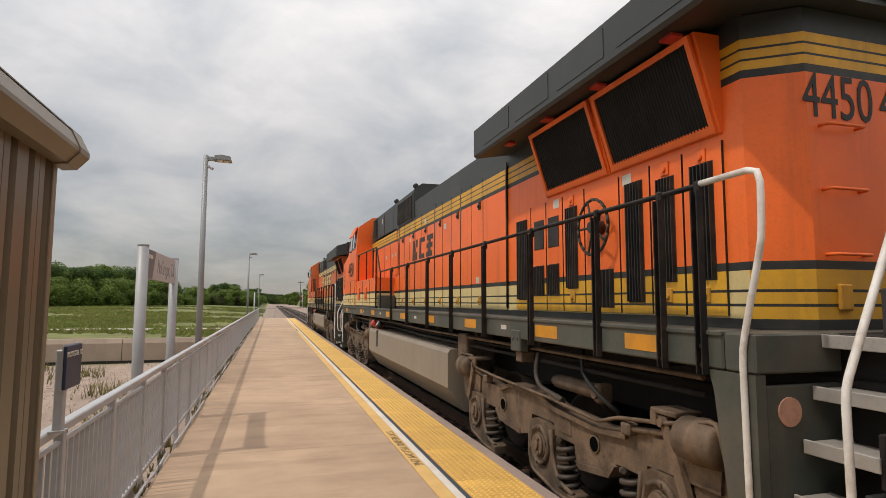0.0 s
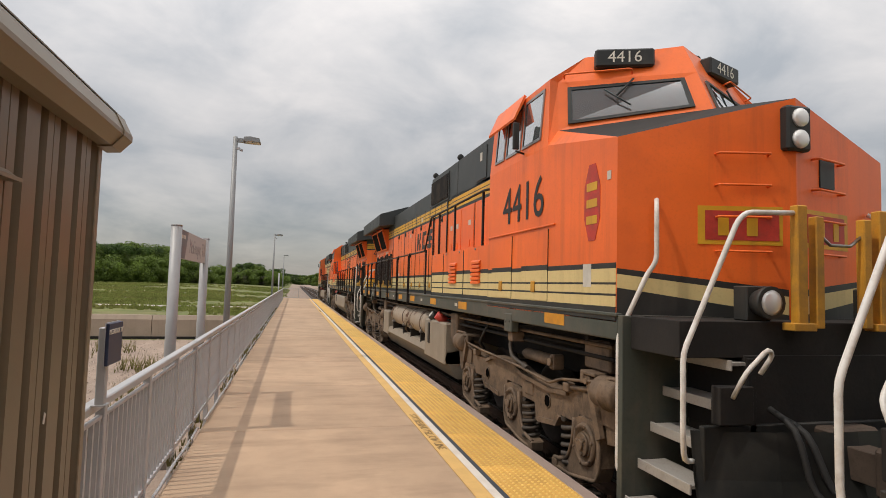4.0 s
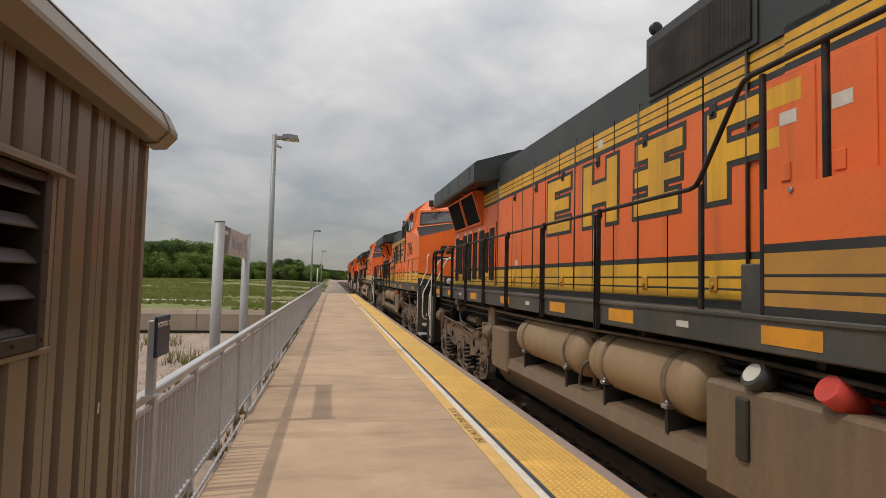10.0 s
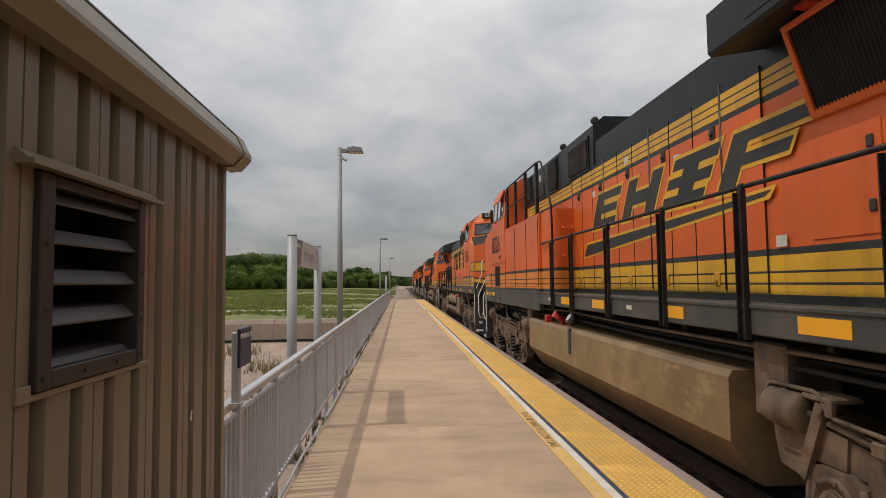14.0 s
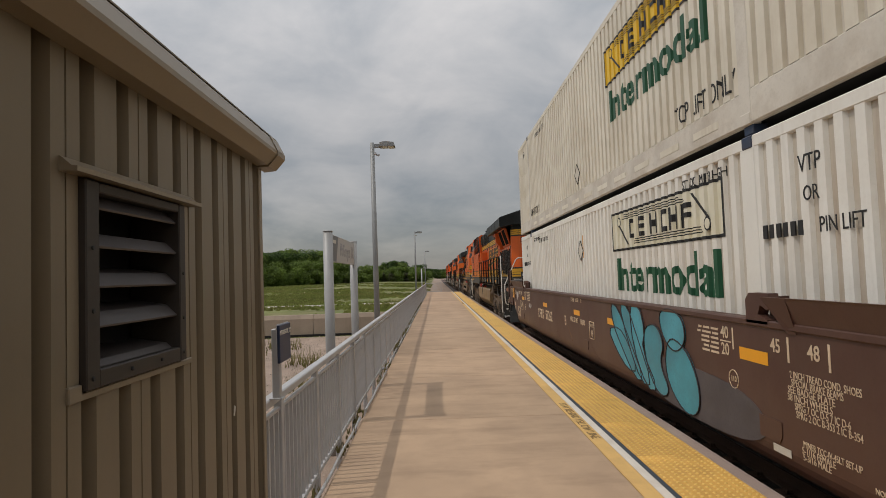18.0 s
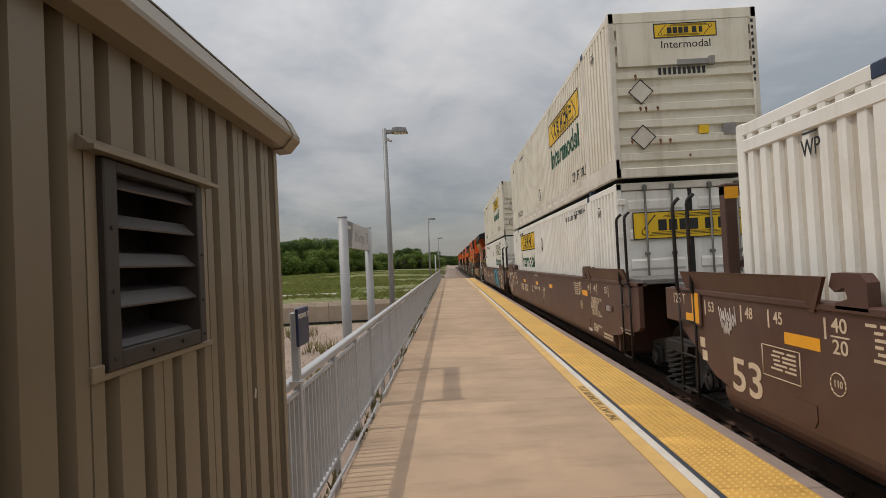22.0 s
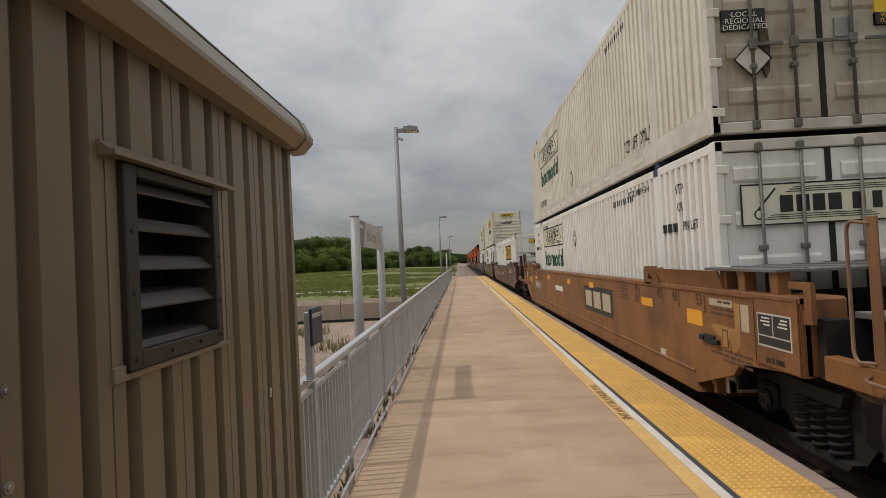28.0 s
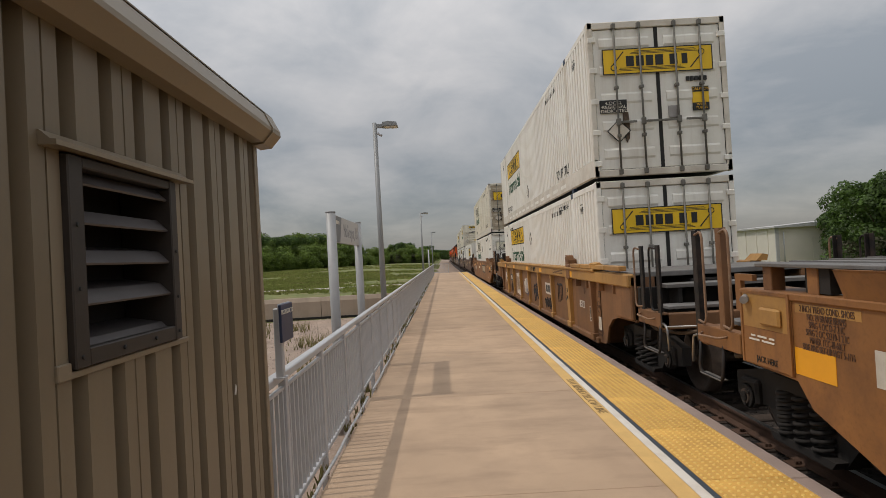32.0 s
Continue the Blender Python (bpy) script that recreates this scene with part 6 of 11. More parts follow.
def locomotive(label, number, es, wide, S, logo, tank, rear_text=True, dark_rails=False, trucks=(4.45, 18.05)):
    """A six-axle road diesel. es: the later type with the long radiator; wide: full-width body behind the cab; S: paint slots."""
    loco = thing("locomotive", label, "locomotive", "locomotives of the train")
    O, YB, BK, RF = S["O"], S["Y"], "black", S["R"]
    YC = S.get("YC", YB)
    YU = S.get("Y2", YB)
    slots, cab_slots = [O, YB, BK, RF, YU], [O, YC, BK, O, YB]
    HW = 0.97
    U0, U1 = (15.05, 21.0) if es else (16.46, 21.08)
    top = 4.46
    # frame and walkway
    for s in (-1, 1):
        part("side_sill", Geo().box(*sorted((s * 1.40, s * 1.50)), Y(1.44), Y(20.98), 1.56, 1.79, 0, 0.012), S["S"], loco)
        part("sill_lip", Geo().box(*sorted((s * 1.38, s * 1.515)), Y(1.44), Y(20.98), 1.765, 1.80, 0, 0.008), S["S"], loco)
    part("walkway_deck", Geo().box(-1.40, 1.40, Y(1.2), Y(21.2), 1.72, 1.788), "sill_dark", loco)
    under = Geo().box(-0.75, 0.75, Y(1.2), Y(21.2), 0.95, 1.72, 0, 0.02)
    part("underframe", under, "under", loco)
    for k in range(10):
        part("cross_bearer", Geo().box(-1.38, 1.38, Y(2.2 + 2 * k) - 0.03, Y(2.2 + 2 * k) + 0.03, 1.50, 1.73), "under", loco)
    # long hood
    slots_end = [O, YU, BK, RF, YU]
    part("long_hood", hood_body(4.9, U1 - 0.40, HW, top), slots, loco)
    part("hood_end", rear_end(Geo(), HW, U1 - 0.40, U1 - 0.16, 4.05), slots_end, loco)
    # hood doors with recessed seams
    ds = [9.30 + 0.56 * i for i in range(int((U0 - 9.3) / 0.56))]
    edges = ds + [U0 - 0.05]
    for s in (-1, 1):
        for a, b in zip(edges, edges[1:]):
            g = band_plate(Geo(), Y(a + 0.012), Y(b - 0.012), 1.875, 3.93, HW, HW + 0.022)
            g = g if s > 0 else g.flipped()
            part("hood_door", g, slots, loco)
        for i, a in enumerate(edges[1:-1:2]):
            for z in (2.0, 3.52):
                lt = Geo().box(*sorted((s * (HW + 0.02), s * (HW + 0.04))), Y(a) + 0.10, Y(a) + 0.20, z - 0.07, z + 0.07, 0, 0.01)
                lt.cyl((s * (HW + 0.04), Y(a) + 0.15, z - 0.02), (s * (HW + 0.06), Y(a) + 0.15, z - 0.02), 0.028, 0.022, 8)
                part("door_latch", lt, "yellow_post" if z < 2.6 else "black", loco)
        for a in edges[::3]:
            part("hinge_rod", Geo().cyl((s * (HW + 0.022), Y(a), 1.9), (s * (HW + 0.022), Y(a), 3.97), 0.014, 0.014, 6), "black", loco)
    # doors under the radiator with tall vents
    for s in (-1, 1):
        vents = VENTS_OF.get(number, VENTS)
        mids = [(a[0] - a[1] + b[0] + b[1]) / 2 for a, b in zip(vents, vents[1:])]
        door_edges = [vents[0][0] + vents[0][1] + 0.10] + mids + [vents[-1][0] - vents[-1][1] - 0.08]
        for k, (ua, ub) in enumerate(zip(door_edges, door_edges[1:])):
            g = band_plate(Geo(), Y(ua - 0.012), Y(ub + 0.012), 1.875, 3.18, HW, HW + 0.022)
            part("radiator_door", g if s > 0 else g.flipped(), slots_end, loco)
            uc, w, low, tall = vents[k]
            g = Geo().box(*sorted((s * HW, s * (HW + 0.026))), Y(uc) - w, Y(uc) + w, low, tall, 0, 0.004)
            n = 6
            for i in range(n):
                yy = Y(uc) - w + w / n + 2 * w * i / n
                g.prism([(s * (HW + 0.024), yy - w / n * 0.6), (s * (HW + 0.055), yy - w / n * 0.25), (s * (HW + 0.055), yy + w / n * 0.25), (s * (HW + 0.024), yy + w / n * 0.6)], "z", low + 0.01, tall - 0.01)
            part("vent", g, "screen", loco, "black slatted vent")
            if tall - low < 0.5:
                if number == "4450" and k in (5, 6):
                    part("vent", Geo().box(*sorted((s * HW, s * (HW + 0.030))), Y(uc) - w, Y(uc) + w, 2.62, 2.98, 0, 0.004), "screen", loco, "black upper vent")
            elif low > 2.1:
                for z in (2.03, 3.10):
                    part("door_latch", Geo().box(*sorted((s * (HW + 0.02), s * (HW + 0.036))), Y(uc) - 0.05, Y(uc) + 0.05, z - 0.06, z + 0.06, 0, 0.008).cyl((s * (HW + 0.036), Y(uc), z - 0.01), (s * (HW + 0.055), Y(uc), z - 0.01), 0.026, 0.02, 8), "yellow_post" if z < 2.6 else O, loco)
            elif k % 3 == 0:
                part("sticker", Geo().box(*sorted((s * (HW + 0.022), s * (HW + 0.025))), Y(uc) - 0.10, Y(uc) + 0.10, 3.115, 3.165), "sticker", loco)
    # radiator wings
    rp = [(1.47, 3.97), (1.50, 4.0), (1.50, 4.36), (1.44, 4.40), (0.55, 4.68), (0.0, 4.74)]
    rp = rp + [(-x, z) for x, z in rp[-2::-1]] + [(-0.95, 4.06), (0.95, 4.06)]
    part("radiator_roof", Geo().prism(rp, "y", Y(U0), Y(U1)), RF, loco, "dark radiator roof that overhangs both sides")
    for s in (-1, 1):
        for a in range(4):
            yy = Y(U0 + 0.3 + (U1 - U0 - 0.5) * (a + 0.5) / 4)
            part("roof_hatch", Geo().prism([(s * 1.4995, 4.06), (s * 1.506, 4.06), (s * 1.506, 4.32), (s * 1.4995, 4.32)], "y", yy - 0.42, yy + 0.42), RF, loco)
            part("under_light", Geo().box(*sorted((s * 1.25, s * 1.35)), yy - 0.07, yy + 0.07, 3.965, 3.99), "red", loco)
    lo, hi = (HW, 3.22), (1.22, 4.0)
    spans = ((U1 - 0.62, U1 - 2.0), (U1 - 2.08, U1 - 3.4)) if not es else ((U1 - 0.75, U1 - 1.95), (U1 - 2.02, U1 - 3.2), (U1 - 4.25, U1 - 5.35))
    for s in (-1, 1):
        for b, a in spans:
            a, b = a - 0.03, b + 0.03
            part("flare", Geo().prism([(s * 0.9, 3.20), (s * (HW + 0.02), 3.24), (s * (hi[0] - 0.02), 3.99), (s * 0.9, 3.99)], "y", Y(a), Y(b)), O, loco)
        for a, b in spans:
            m0, m1 = 0.10, 0.90
            def at(f, out, u):
                dx, dz = hi[0] - lo[0], hi[1] - lo[1]
                n_ = Vector((dz, 0, -dx)).normalized()
                return (s * (lo[0] + dx * f + n_.x * out), Y(u), lo[1] + dz * f + n_.z * out)
            fr = Geo()
            for f0, f1, ua, ub in ((0.04, 0.11, a, b), (0.91, 0.97, a, b), (0.11, 0.91, a, a - 0.05), (0.11, 0.91, b + 0.05, b)):
                v = [at(f0, 0.0, ua), at(f0, 0.0, ub), at(f1, 0.0, ub), at(f1, 0.0, ua), at(f0, 0.03, ua), at(f0, 0.03, ub), at(f1, 0.03, ub), at(f1, 0.03, ua)]
                fr.mesh_of(v, [(0, 1, 2, 3), (4, 5, 6, 7), (0, 1, 5, 4), (1, 2, 6, 5), (2, 3, 7, 6), (3, 0, 4, 7)])
            sc = part("radiator_screen", fr, O, loco, "framed black radiator screen")
            sl = Geo()
            sl.mesh_of([at(0.11, 0.010, a), at(0.11, 0.010, b), at(0.91, 0.010, b), at(0.91, 0.010, a)], [(0, 1, 2, 3)])
            n = int((a - b) / 0.036)
            for k in range(1, n):
                u = a - (a - b) * k / n
                sl.mesh_of([at(0.11, 0.010, u - 0.006), at(0.11, 0.018, u), at(0.91, 0.018, u), at(0.91, 0.010, u - 0.006), at(0.11, 0.010, u + 0.006), at(0.91, 0.010, u + 0.006)], [(0, 1, 2, 3), (1, 4, 5, 2)])
            part("mesh", sl, "screen_black", sc)
    if es:
        for s in (-1, 1):
            part("flare_skin", Geo().prism([(s * 0.9, 3.30), (s * (HW + 0.01), 3.30), (s * (HW + 0.16), 3.99), (s * 0.9, 3.99)], "y", Y(U1 - 5.4), Y(U1 - 0.72)), O, loco)
            hs = part("pipe_housing", Geo().prism([(s * 0.95, 3.22), (s * 1.12, 3.22), (s * 1.30, 3.52), (s * 1.36, 3.90), (s * 0.95, 3.99)], "y", Y(U1 - 3.30), Y(U1 - 3.78)).box(*sorted((s * 0.95, s * 1.16)), Y(U1 - 4.0), Y(U1 - 3.25), 3.16, 3.36, 0, 0.01), O, loco, "orange sloping pipe housing")
            for k in range(2):
                part("housing_latch", Geo().box(*sorted((s * 1.31, s * 1.36)), Y(U1 - 3.44 - 0.17 * k) - 0.05, Y(U1 - 3.44 - 0.17 * k) + 0.05, 3.66, 3.78, 0, 0.01), "black", hs)
            for k, (ua, z0_, z1_) in enumerate(((U1 - 4.35, 1.90, 3.10), (U1 - 5.1, 1.90, 3.10))):
                part("panel_frame", Geo().box(*sorted((s * HW, s * (HW + 0.010))), Y(ua + 0.35), Y(ua - 0.35), 2.30, z1_, 0, 0.006), O, loco)
                for z in (2.5, 2.95):
                    part("door_latch", Geo().box(*sorted((s * (HW + 0.01), s * (HW + 0.028))), Y(ua + 0.26) - 0.03, Y(ua + 0.26) + 0.03, z - 0.045, z + 0.045, 0, 0.01), "black", loco)
    # hood roof gear
    part("exhaust_stack", Geo().box(-0.35, 0.35, Y(13.6), Y(12.7), top - 0.02, top + 0.16, 0, 0.03), "screen", loco)
    for u in (9.6, 11.2, 14.4):
        part("roof_lift_eye", Geo().box(-0.72, 0.72, Y(u) - 0.05, Y(u) + 0.05, top - 0.01, top + 0.04, 0, 0.01), RF, loco)
    # equipment blower housing behind the cab
    bh = Geo().prism([(0.99, 3.88), (0.99, 4.62), (0.80, 4.78), (-0.80, 4.78), (-0.99, 4.62), (-0.99, 3.88)], "y", Y(5.2), Y(10.52 if es else 10.83))
    part("blower_housing", bh, RF, loco, "dark blower housing")
    for s in (-1, 1):
        for a, w, z0, z1 in ((5.75, 0.42, 4.02, 4.56), (7.99, 0.58, 3.93, 4.54), (9.73, 1.04, 3.95, 4.45)) if es else ((5.75, 0.42, 4.02, 4.56), (9.96, 1.5, 3.96, 4.50)):
            frame_ = Geo().box(*sorted((s * 0.99, s * 1.012)), Y(a) - w / 2 - 0.05, Y(a) + w / 2 + 0.05, z0 - 0.05, z1 + 0.05, 0, 0.006)
            gr = part("roof_grille", frame_, RF, loco, "framed black roof grille")
            g = Geo().box(*sorted((s * 1.012, s * 1.03)), Y(a) - w / 2, Y(a) + w / 2, z0, z1)
            n = int(w / 0.05)
            for k in range(n):
                yy = Y(a) - w / 2 + w * (k + 0.5) / n
                g.prism([(s * 1.03, yy - 0.018), (s * 1.048, yy), (s * 1.03, yy + 0.018)], "z", z0 + 0.01, z1 - 0.01)
            part("mesh", g, "screen", gr)
        for u in (8.55, 10.45 if es else 10.75):
            part("lift_eye", Geo().lathe([(-0.03, 0.035), (-0.03, 0.065), (0.03, 0.065), (0.03, 0.035)], (s * 0.93, Y(u), 4.72), "y", 14), "black", loco, "round lifting eye")
        part("housing_seam", Geo().box(*sorted((s * 0.99, s * 0.995)), Y(8.50) - 0.012, Y(8.50) + 0.012, 3.9, 4.60), BK, loco)
        part("vent_door", Geo().box(*sorted((s * 0.99, s * 1.005)), Y(6.9) - 0.3, Y(6.9) + 0.3, 3.95, 4.55, 0, 0.006), RF, loco)
        part("sticker", Geo().box(*sorted((s * 1.005, s * 1.008)), Y(6.9) - 0.05, Y(6.9) + 0.07, 4.30, 4.45), "sticker", loco)
    # cabinet beside the cab end of the hood
    ctop, cend = (3.37, 8.62) if wide else (2.62, 8.55)
    for s in (-1, 1):
        g = band_plate(Geo(), Y(4.9), Y(cend), 1.80, ctop, HW - 0.05, 1.485, 0)
        part("side_cabinet", g if s > 0 else g.flipped(), cab_slots, loco)
        for z0_, z1_, slot in band_cuts(1.80, 2.26):
            if slot:
                part("end_band", Geo().box(*sorted((s * (HW + 0.05), s * 1.485)), Y(cend + 0.004), Y(cend - 0.001), z0_, z1_), [O, YB, BK][slot], loco)
        if wide:
            for a, b in ((5.0, 6.2), (6.25, 7.45), (7.5, 8.55)):
                g = band_plate(Geo(), Y(a + 0.01), Y(b - 0.01), 1.90, 3.30, 1.485, 1.497)
                part("cabinet_panel", g if s > 0 else g.flipped(), cab_slots, loco)
            ya, yb = Y(8.625), Y(9.36)
            plan = [(HW - 0.05, ya), (1.44, ya), (1.44, yb + 0.16), (1.428, yb + 0.09), (1.39, yb + 0.035), (1.33, yb + 0.008), (1.27, yb), (HW - 0.05, yb)]
            cuts, g, n = band_cuts(1.80, 3.36), Geo(), len(plan)
            for z in [cuts[0][0]] + [hi for _, hi, _ in cuts]:
                g.v += [(s * p, q, z) for p, q in plan]
            for b_, (_, _, slot) in enumerate(cuts):
                for e_ in range(n - 1):
                    g.f.append((b_ * n + e_, b_ * n + e_ + 1, (b_ + 1) * n + e_ + 1, (b_ + 1) * n + e_))
                    g.m.append(slot)
                    g.s.append(False)
            g.f.append(tuple(len(cuts) * n + e_ for e_ in range(n)))
            g.m.append(0)
            g.s.append(False)
            part("corner_cabinet", g, cab_slots if wide else slots, loco, "rounded orange corner cabinet")
            for z in (2.46, 2.98):
                part("grab_iron", Geo().tube([(s * 1.22, yb, z + 0.05), (s * 1.22, yb - 0.08, z), (s * 1.04, yb - 0.08, z), (s * 1.04, yb, z + 0.05)], 0.013, 6, 0, 0.03), O, loco)
            part("skirt", Geo().box(*sorted((s * 1.40, s * 1.505)), Y(1.5), Y(8.6), 1.42, 1.80, 0, 0.01), "sill_dark", loco)
        else:
            for a in (5.55, 6.9):
                g = Geo()
                for k in range(6):
                    z = 2.06 + 0.062 * k
                    g.prism([(s * 1.485, z), (s * 1.515, z - 0.02), (s * 1.515, z + 0.012), (s * 1.485, z + 0.04)], "y", Y(a) - 0.22, Y(a) + 0.22)
                part("louver", g, O, loco)
            part("corner_block", Geo().box(*sorted((s * 1.0, s * 1.42)), Y(8.56), Y(8.84), 1.79, 2.14, 0, 0.01), S["S"], loco)
            for k in range(4):
                part("rivet", Geo().cyl((s * 1.48, Y(5.6 + 0.9 * k), 2.585), (s * 1.50, Y(5.6 + 0.9 * k), 2.585), 0.022, 0.015, 8), "steel", loco)
            for u0_, u1_ in ((8.62, 9.08), (8.16, 8.60), (7.30, 8.10)):
                part("side_door", Geo().box(*sorted((s * (HW + 0.018), s * (HW + 0.030))), Y(u0_), Y(u1_), 2.70, 3.55, 0, 0.006), O, loco)
                part("door_latch", Geo().box(*sorted((s * (HW + 0.03), s * (HW + 0.042))), Y(u0_ + 0.26) - 0.045, Y(u0_ + 0.26) + 0.045, 2.76, 2.90, 0, 0.008), O, loco)
                part("sticker", Geo().box(*sorted((s * (HW + 0.03), s * (HW + 0.033))), Y(u0_ + 0.24) - 0.08, Y(u0_ + 0.24) + 0.08, 3.18, 3.28), "sticker", loco)
            for a in (6.25, 7.6):
                part("panel_seam", Geo().box(*sorted((s * 1.485, s * 1.492)), Y(a) - 0.012, Y(a) + 0.012, 1.85, 2.6), BK, loco)
            g = band_plate(Geo(), Y(5.6), Y(8.9), 2.66, 3.93, HW, HW + 0.02, 0)
            part("upper_panel", g if s > 0 else g.flipped(), slots_end, loco)
            for a in (6.1, 7.25):
                part("panel_seam", Geo().box(*sorted((s * (HW + 0.02), s * (HW + 0.026))), Y(a) - 0.012, Y(a) + 0.012, 2.66, 3.6), BK, loco)
    # cab
    g = Geo()
    zl = 1.72
    for s in (1, -1):
        def q(x, u, z):
            return (s * x, Y(u), z)
        A0, A1, C0, C1 = q(1.5, 1.46, zl), q(1.5, 1.46, 3.36), q(0, 1.03, zl), q(0, 1.03, 3.74)
        W0, W0c, W1, W1c = q(1.38, 2.92, 3.80), q(0, 2.06, 3.95), q(1.32, 3.06, 4.42), q(0, 2.32, 4.44)
        S1, T1, T2, V1, V2 = q(1.5, 2.92, 3.62), q(1.5, 4.93, 3.62), q(1.5, 4.93, zl), q(1.43, 3.05, 4.44), q(1.43, 4.93, 4.44)
        R1, R1c, R2, R2c = q(0.98, 3.05, 4.76), q(0, 2.55, 4.83), q(0.98, 4.93, 4.76), q(0, 4.93, 4.83)
        for f, mt in (((A0, C0, C1, A1), 0), ((A1, C1, W0c, W0), 1), ((A1, W0, S1), 0), ((W0, W0c, W1c, W1), 0), ((W1, W1c, R1c, R1), 0), ((S1, W0, W1, V1), 0), ((V1, W1, R1), 0),
                      ((A0, A1, S1, T1, T2), 0), ((S1, V1, V2, T1), 0), ((V1, R1, R2, V2), 0), ((R1, R1c, R2c, R2), 0), ((T2, T1, V2, R2, R2c, q(0, 4.93, zl)), 0)):
            g.face(f, mt)
    cab = part("cab", g, [O, S["N"]], loco, "orange cab with a broad sloping nose")
    # solid block added to stop sky showing through and darken the windows
    part("cab_inside", Geo().box(-1.2, 1.2, Y(3.30), Y(4.85), 3.3, 4.40), "under", cab, "added dark block behind the cab windows")
    # bands round the cab and nose
    for s in (-1, 1):
        for z0, z1, mt in ((1.73, 1.85, BK), (1.85, 1.945, YC), (1.965, 2.045, YC), (2.065, 2.19, YC), (2.19, 2.24, BK), (1.945, 1.965, BK), (2.045, 2.065, BK)):
            part("band", Geo().box(*sorted((s * 1.5, s * 1.5045)), Y(1.47), Y(4.93), z0, z1), mt, cab)
        for z0, z1, z2, z3, mt in ((1.73, 2.02, 1.73, 1.82, BK), (2.02, 2.14, 1.82, 1.98, YB), (2.14, 2.19, 1.98, 2.04, BK)):
            v, f = front_plate([(0.0, z0), (0.95, z2), (0.95, z3), (0.0, z1)])
            gg = Geo().mesh_of(v, f)
            part("nose_band", gg if s > 0 else gg.flipped(), mt, cab)
        # nose emblem as plain shapes
        if logo == "swoosh":
            shapes = [([(0.28, 2.62), (0.92, 2.62), (0.92, 2.70), (0.34, 2.74)], BK), ([(0.40, 2.82), (0.52, 2.82), (0.60, 3.08), (0.48, 3.08)], BK), ([(0.56, 2.82), (0.70, 2.82), (0.78, 3.08), (0.64, 3.08)], BK), ([(0.74, 2.82), (0.90, 2.82), (0.93, 3.08), (0.82, 3.08)], BK)]
        elif logo == "plate":
            shapes = [([(0.45, 2.42), (0.92, 2.42), (0.92, 2.76), (0.45, 2.76)], "yellow"), ([(0.49, 2.46), (0.90, 2.46), (0.90, 2.72), (0.49, 2.72)], "red"), ([(0.56, 2.50), (0.62, 2.50), (0.62, 2.68), (0.56, 2.68)], "yellow"), ([(0.72, 2.50), (0.78, 2.50), (0.78, 2.68), (0.72, 2.68)], "yellow")]
        else:
            shapes = [([(0.02, 2.40), (0.35, 2.40), (0.62, 2.22), (0.96, 2.22), (0.96, 3.06), (0.62, 3.06), (0.35, 2.78), (0.02, 2.78)], BK), ([(0.03, 2.44), (0.36, 2.44), (0.63, 2.26), (0.955, 2.26), (0.955, 3.02), (0.63, 3.02), (0.36, 2.74), (0.03, 2.74)], YB),
                      ([(0.56, 2.50), (0.72, 2.50), (0.72, 2.80), (0.56, 2.80)], BK), ([(0.77, 2.50), (0.93, 2.50), (0.93, 2.80), (0.77, 2.80)], BK), ([(0.60, 2.32), (0.94, 2.30), (0.94, 2.40), (0.60, 2.40)], O), ([(0.60, 2.88), (0.94, 2.88), (0.94, 2.98), (0.66, 2.98)], O)]
        for k, (pts, mt) in enumerate(shapes):
            v, f = front_plate(pts, 0.0, 0.006 + 0.003 * min(k, 2))
            gg = Geo().mesh_of(v, f)
            part("nose_emblem", gg if s > 0 else gg.flipped(), mt, cab)
        if logo == "old":
            part("side_emblem", Geo().prism([(Y(1.47), 2.40), (Y(2.48), 2.43), (Y(2.57), 2.49), (Y(2.57), 2.70), (Y(2.48), 2.76), (Y(1.47), 2.78)], "x", *sorted((s * 1.5, s * 1.506))), BK, cab)
            part("side_emblem", Geo().prism([(Y(1.47), 2.44), (Y(2.46), 2.47), (Y(2.53), 2.51), (Y(2.53), 2.68), (Y(2.46), 2.72), (Y(1.47), 2.74)], "x", *sorted((s * 1.5, s * 1.509))), YB, cab)
            for z in (2.54, 2.60, 2.66):
                part("side_emblem", Geo().box(*sorted((s * 1.5, s * 1.511)), Y(1.5), Y(2.4), z - 0.012, z + 0.004), BK, cab)
        if logo == "plate":
            em = [(Y(1.9) + 0.16 * math.cos(a), 2.83 + 0.40 * math.sin(a)) for a in (k * math.pi / 4 + math.pi / 8 for k in range(8))]
            part("side_emblem", Geo().prism(em, "x", *sorted((s * 1.5, s * 1.505))), "red", cab, "red shield emblem")
            for k in range(3):
                part("side_emblem", Geo().box(*sorted((s * 1.5, s * 1.508)), Y(2.0), Y(1.80), 2.62 + 0.16 * k, 2.70 + 0.16 * k), "yellow", cab)
        # grab irons on the nose
        for z in (3.22, 2.94, 2.66, 2.36):
            a, b = cab_front(0.55, z, 0.07), cab_front(0.84, z, 0.07)
            a0, b0 = cab_front(0.55, z, 0.0), cab_front(0.84, z, 0.0)
            gg = Geo().tube([a0, a, b, b0], 0.011, 6, 0, 0.02)
            part("grab_iron", gg if s > 0 else gg.flipped(), O, cab)
        # windscreen
        def w(a, b, off):
            p0, p1, p2, p3 = Vector((1.38, Y(2.92), 3.80)), Vector((0, Y(2.06), 3.95)), Vector((0, Y(2.32), 4.44)), Vector((1.32, Y(3.06), 4.42))
            n_ = (p1 - p0).cross(p3 - p0).normalized()
            n_ = n_ if n_.y > 0 else -n_
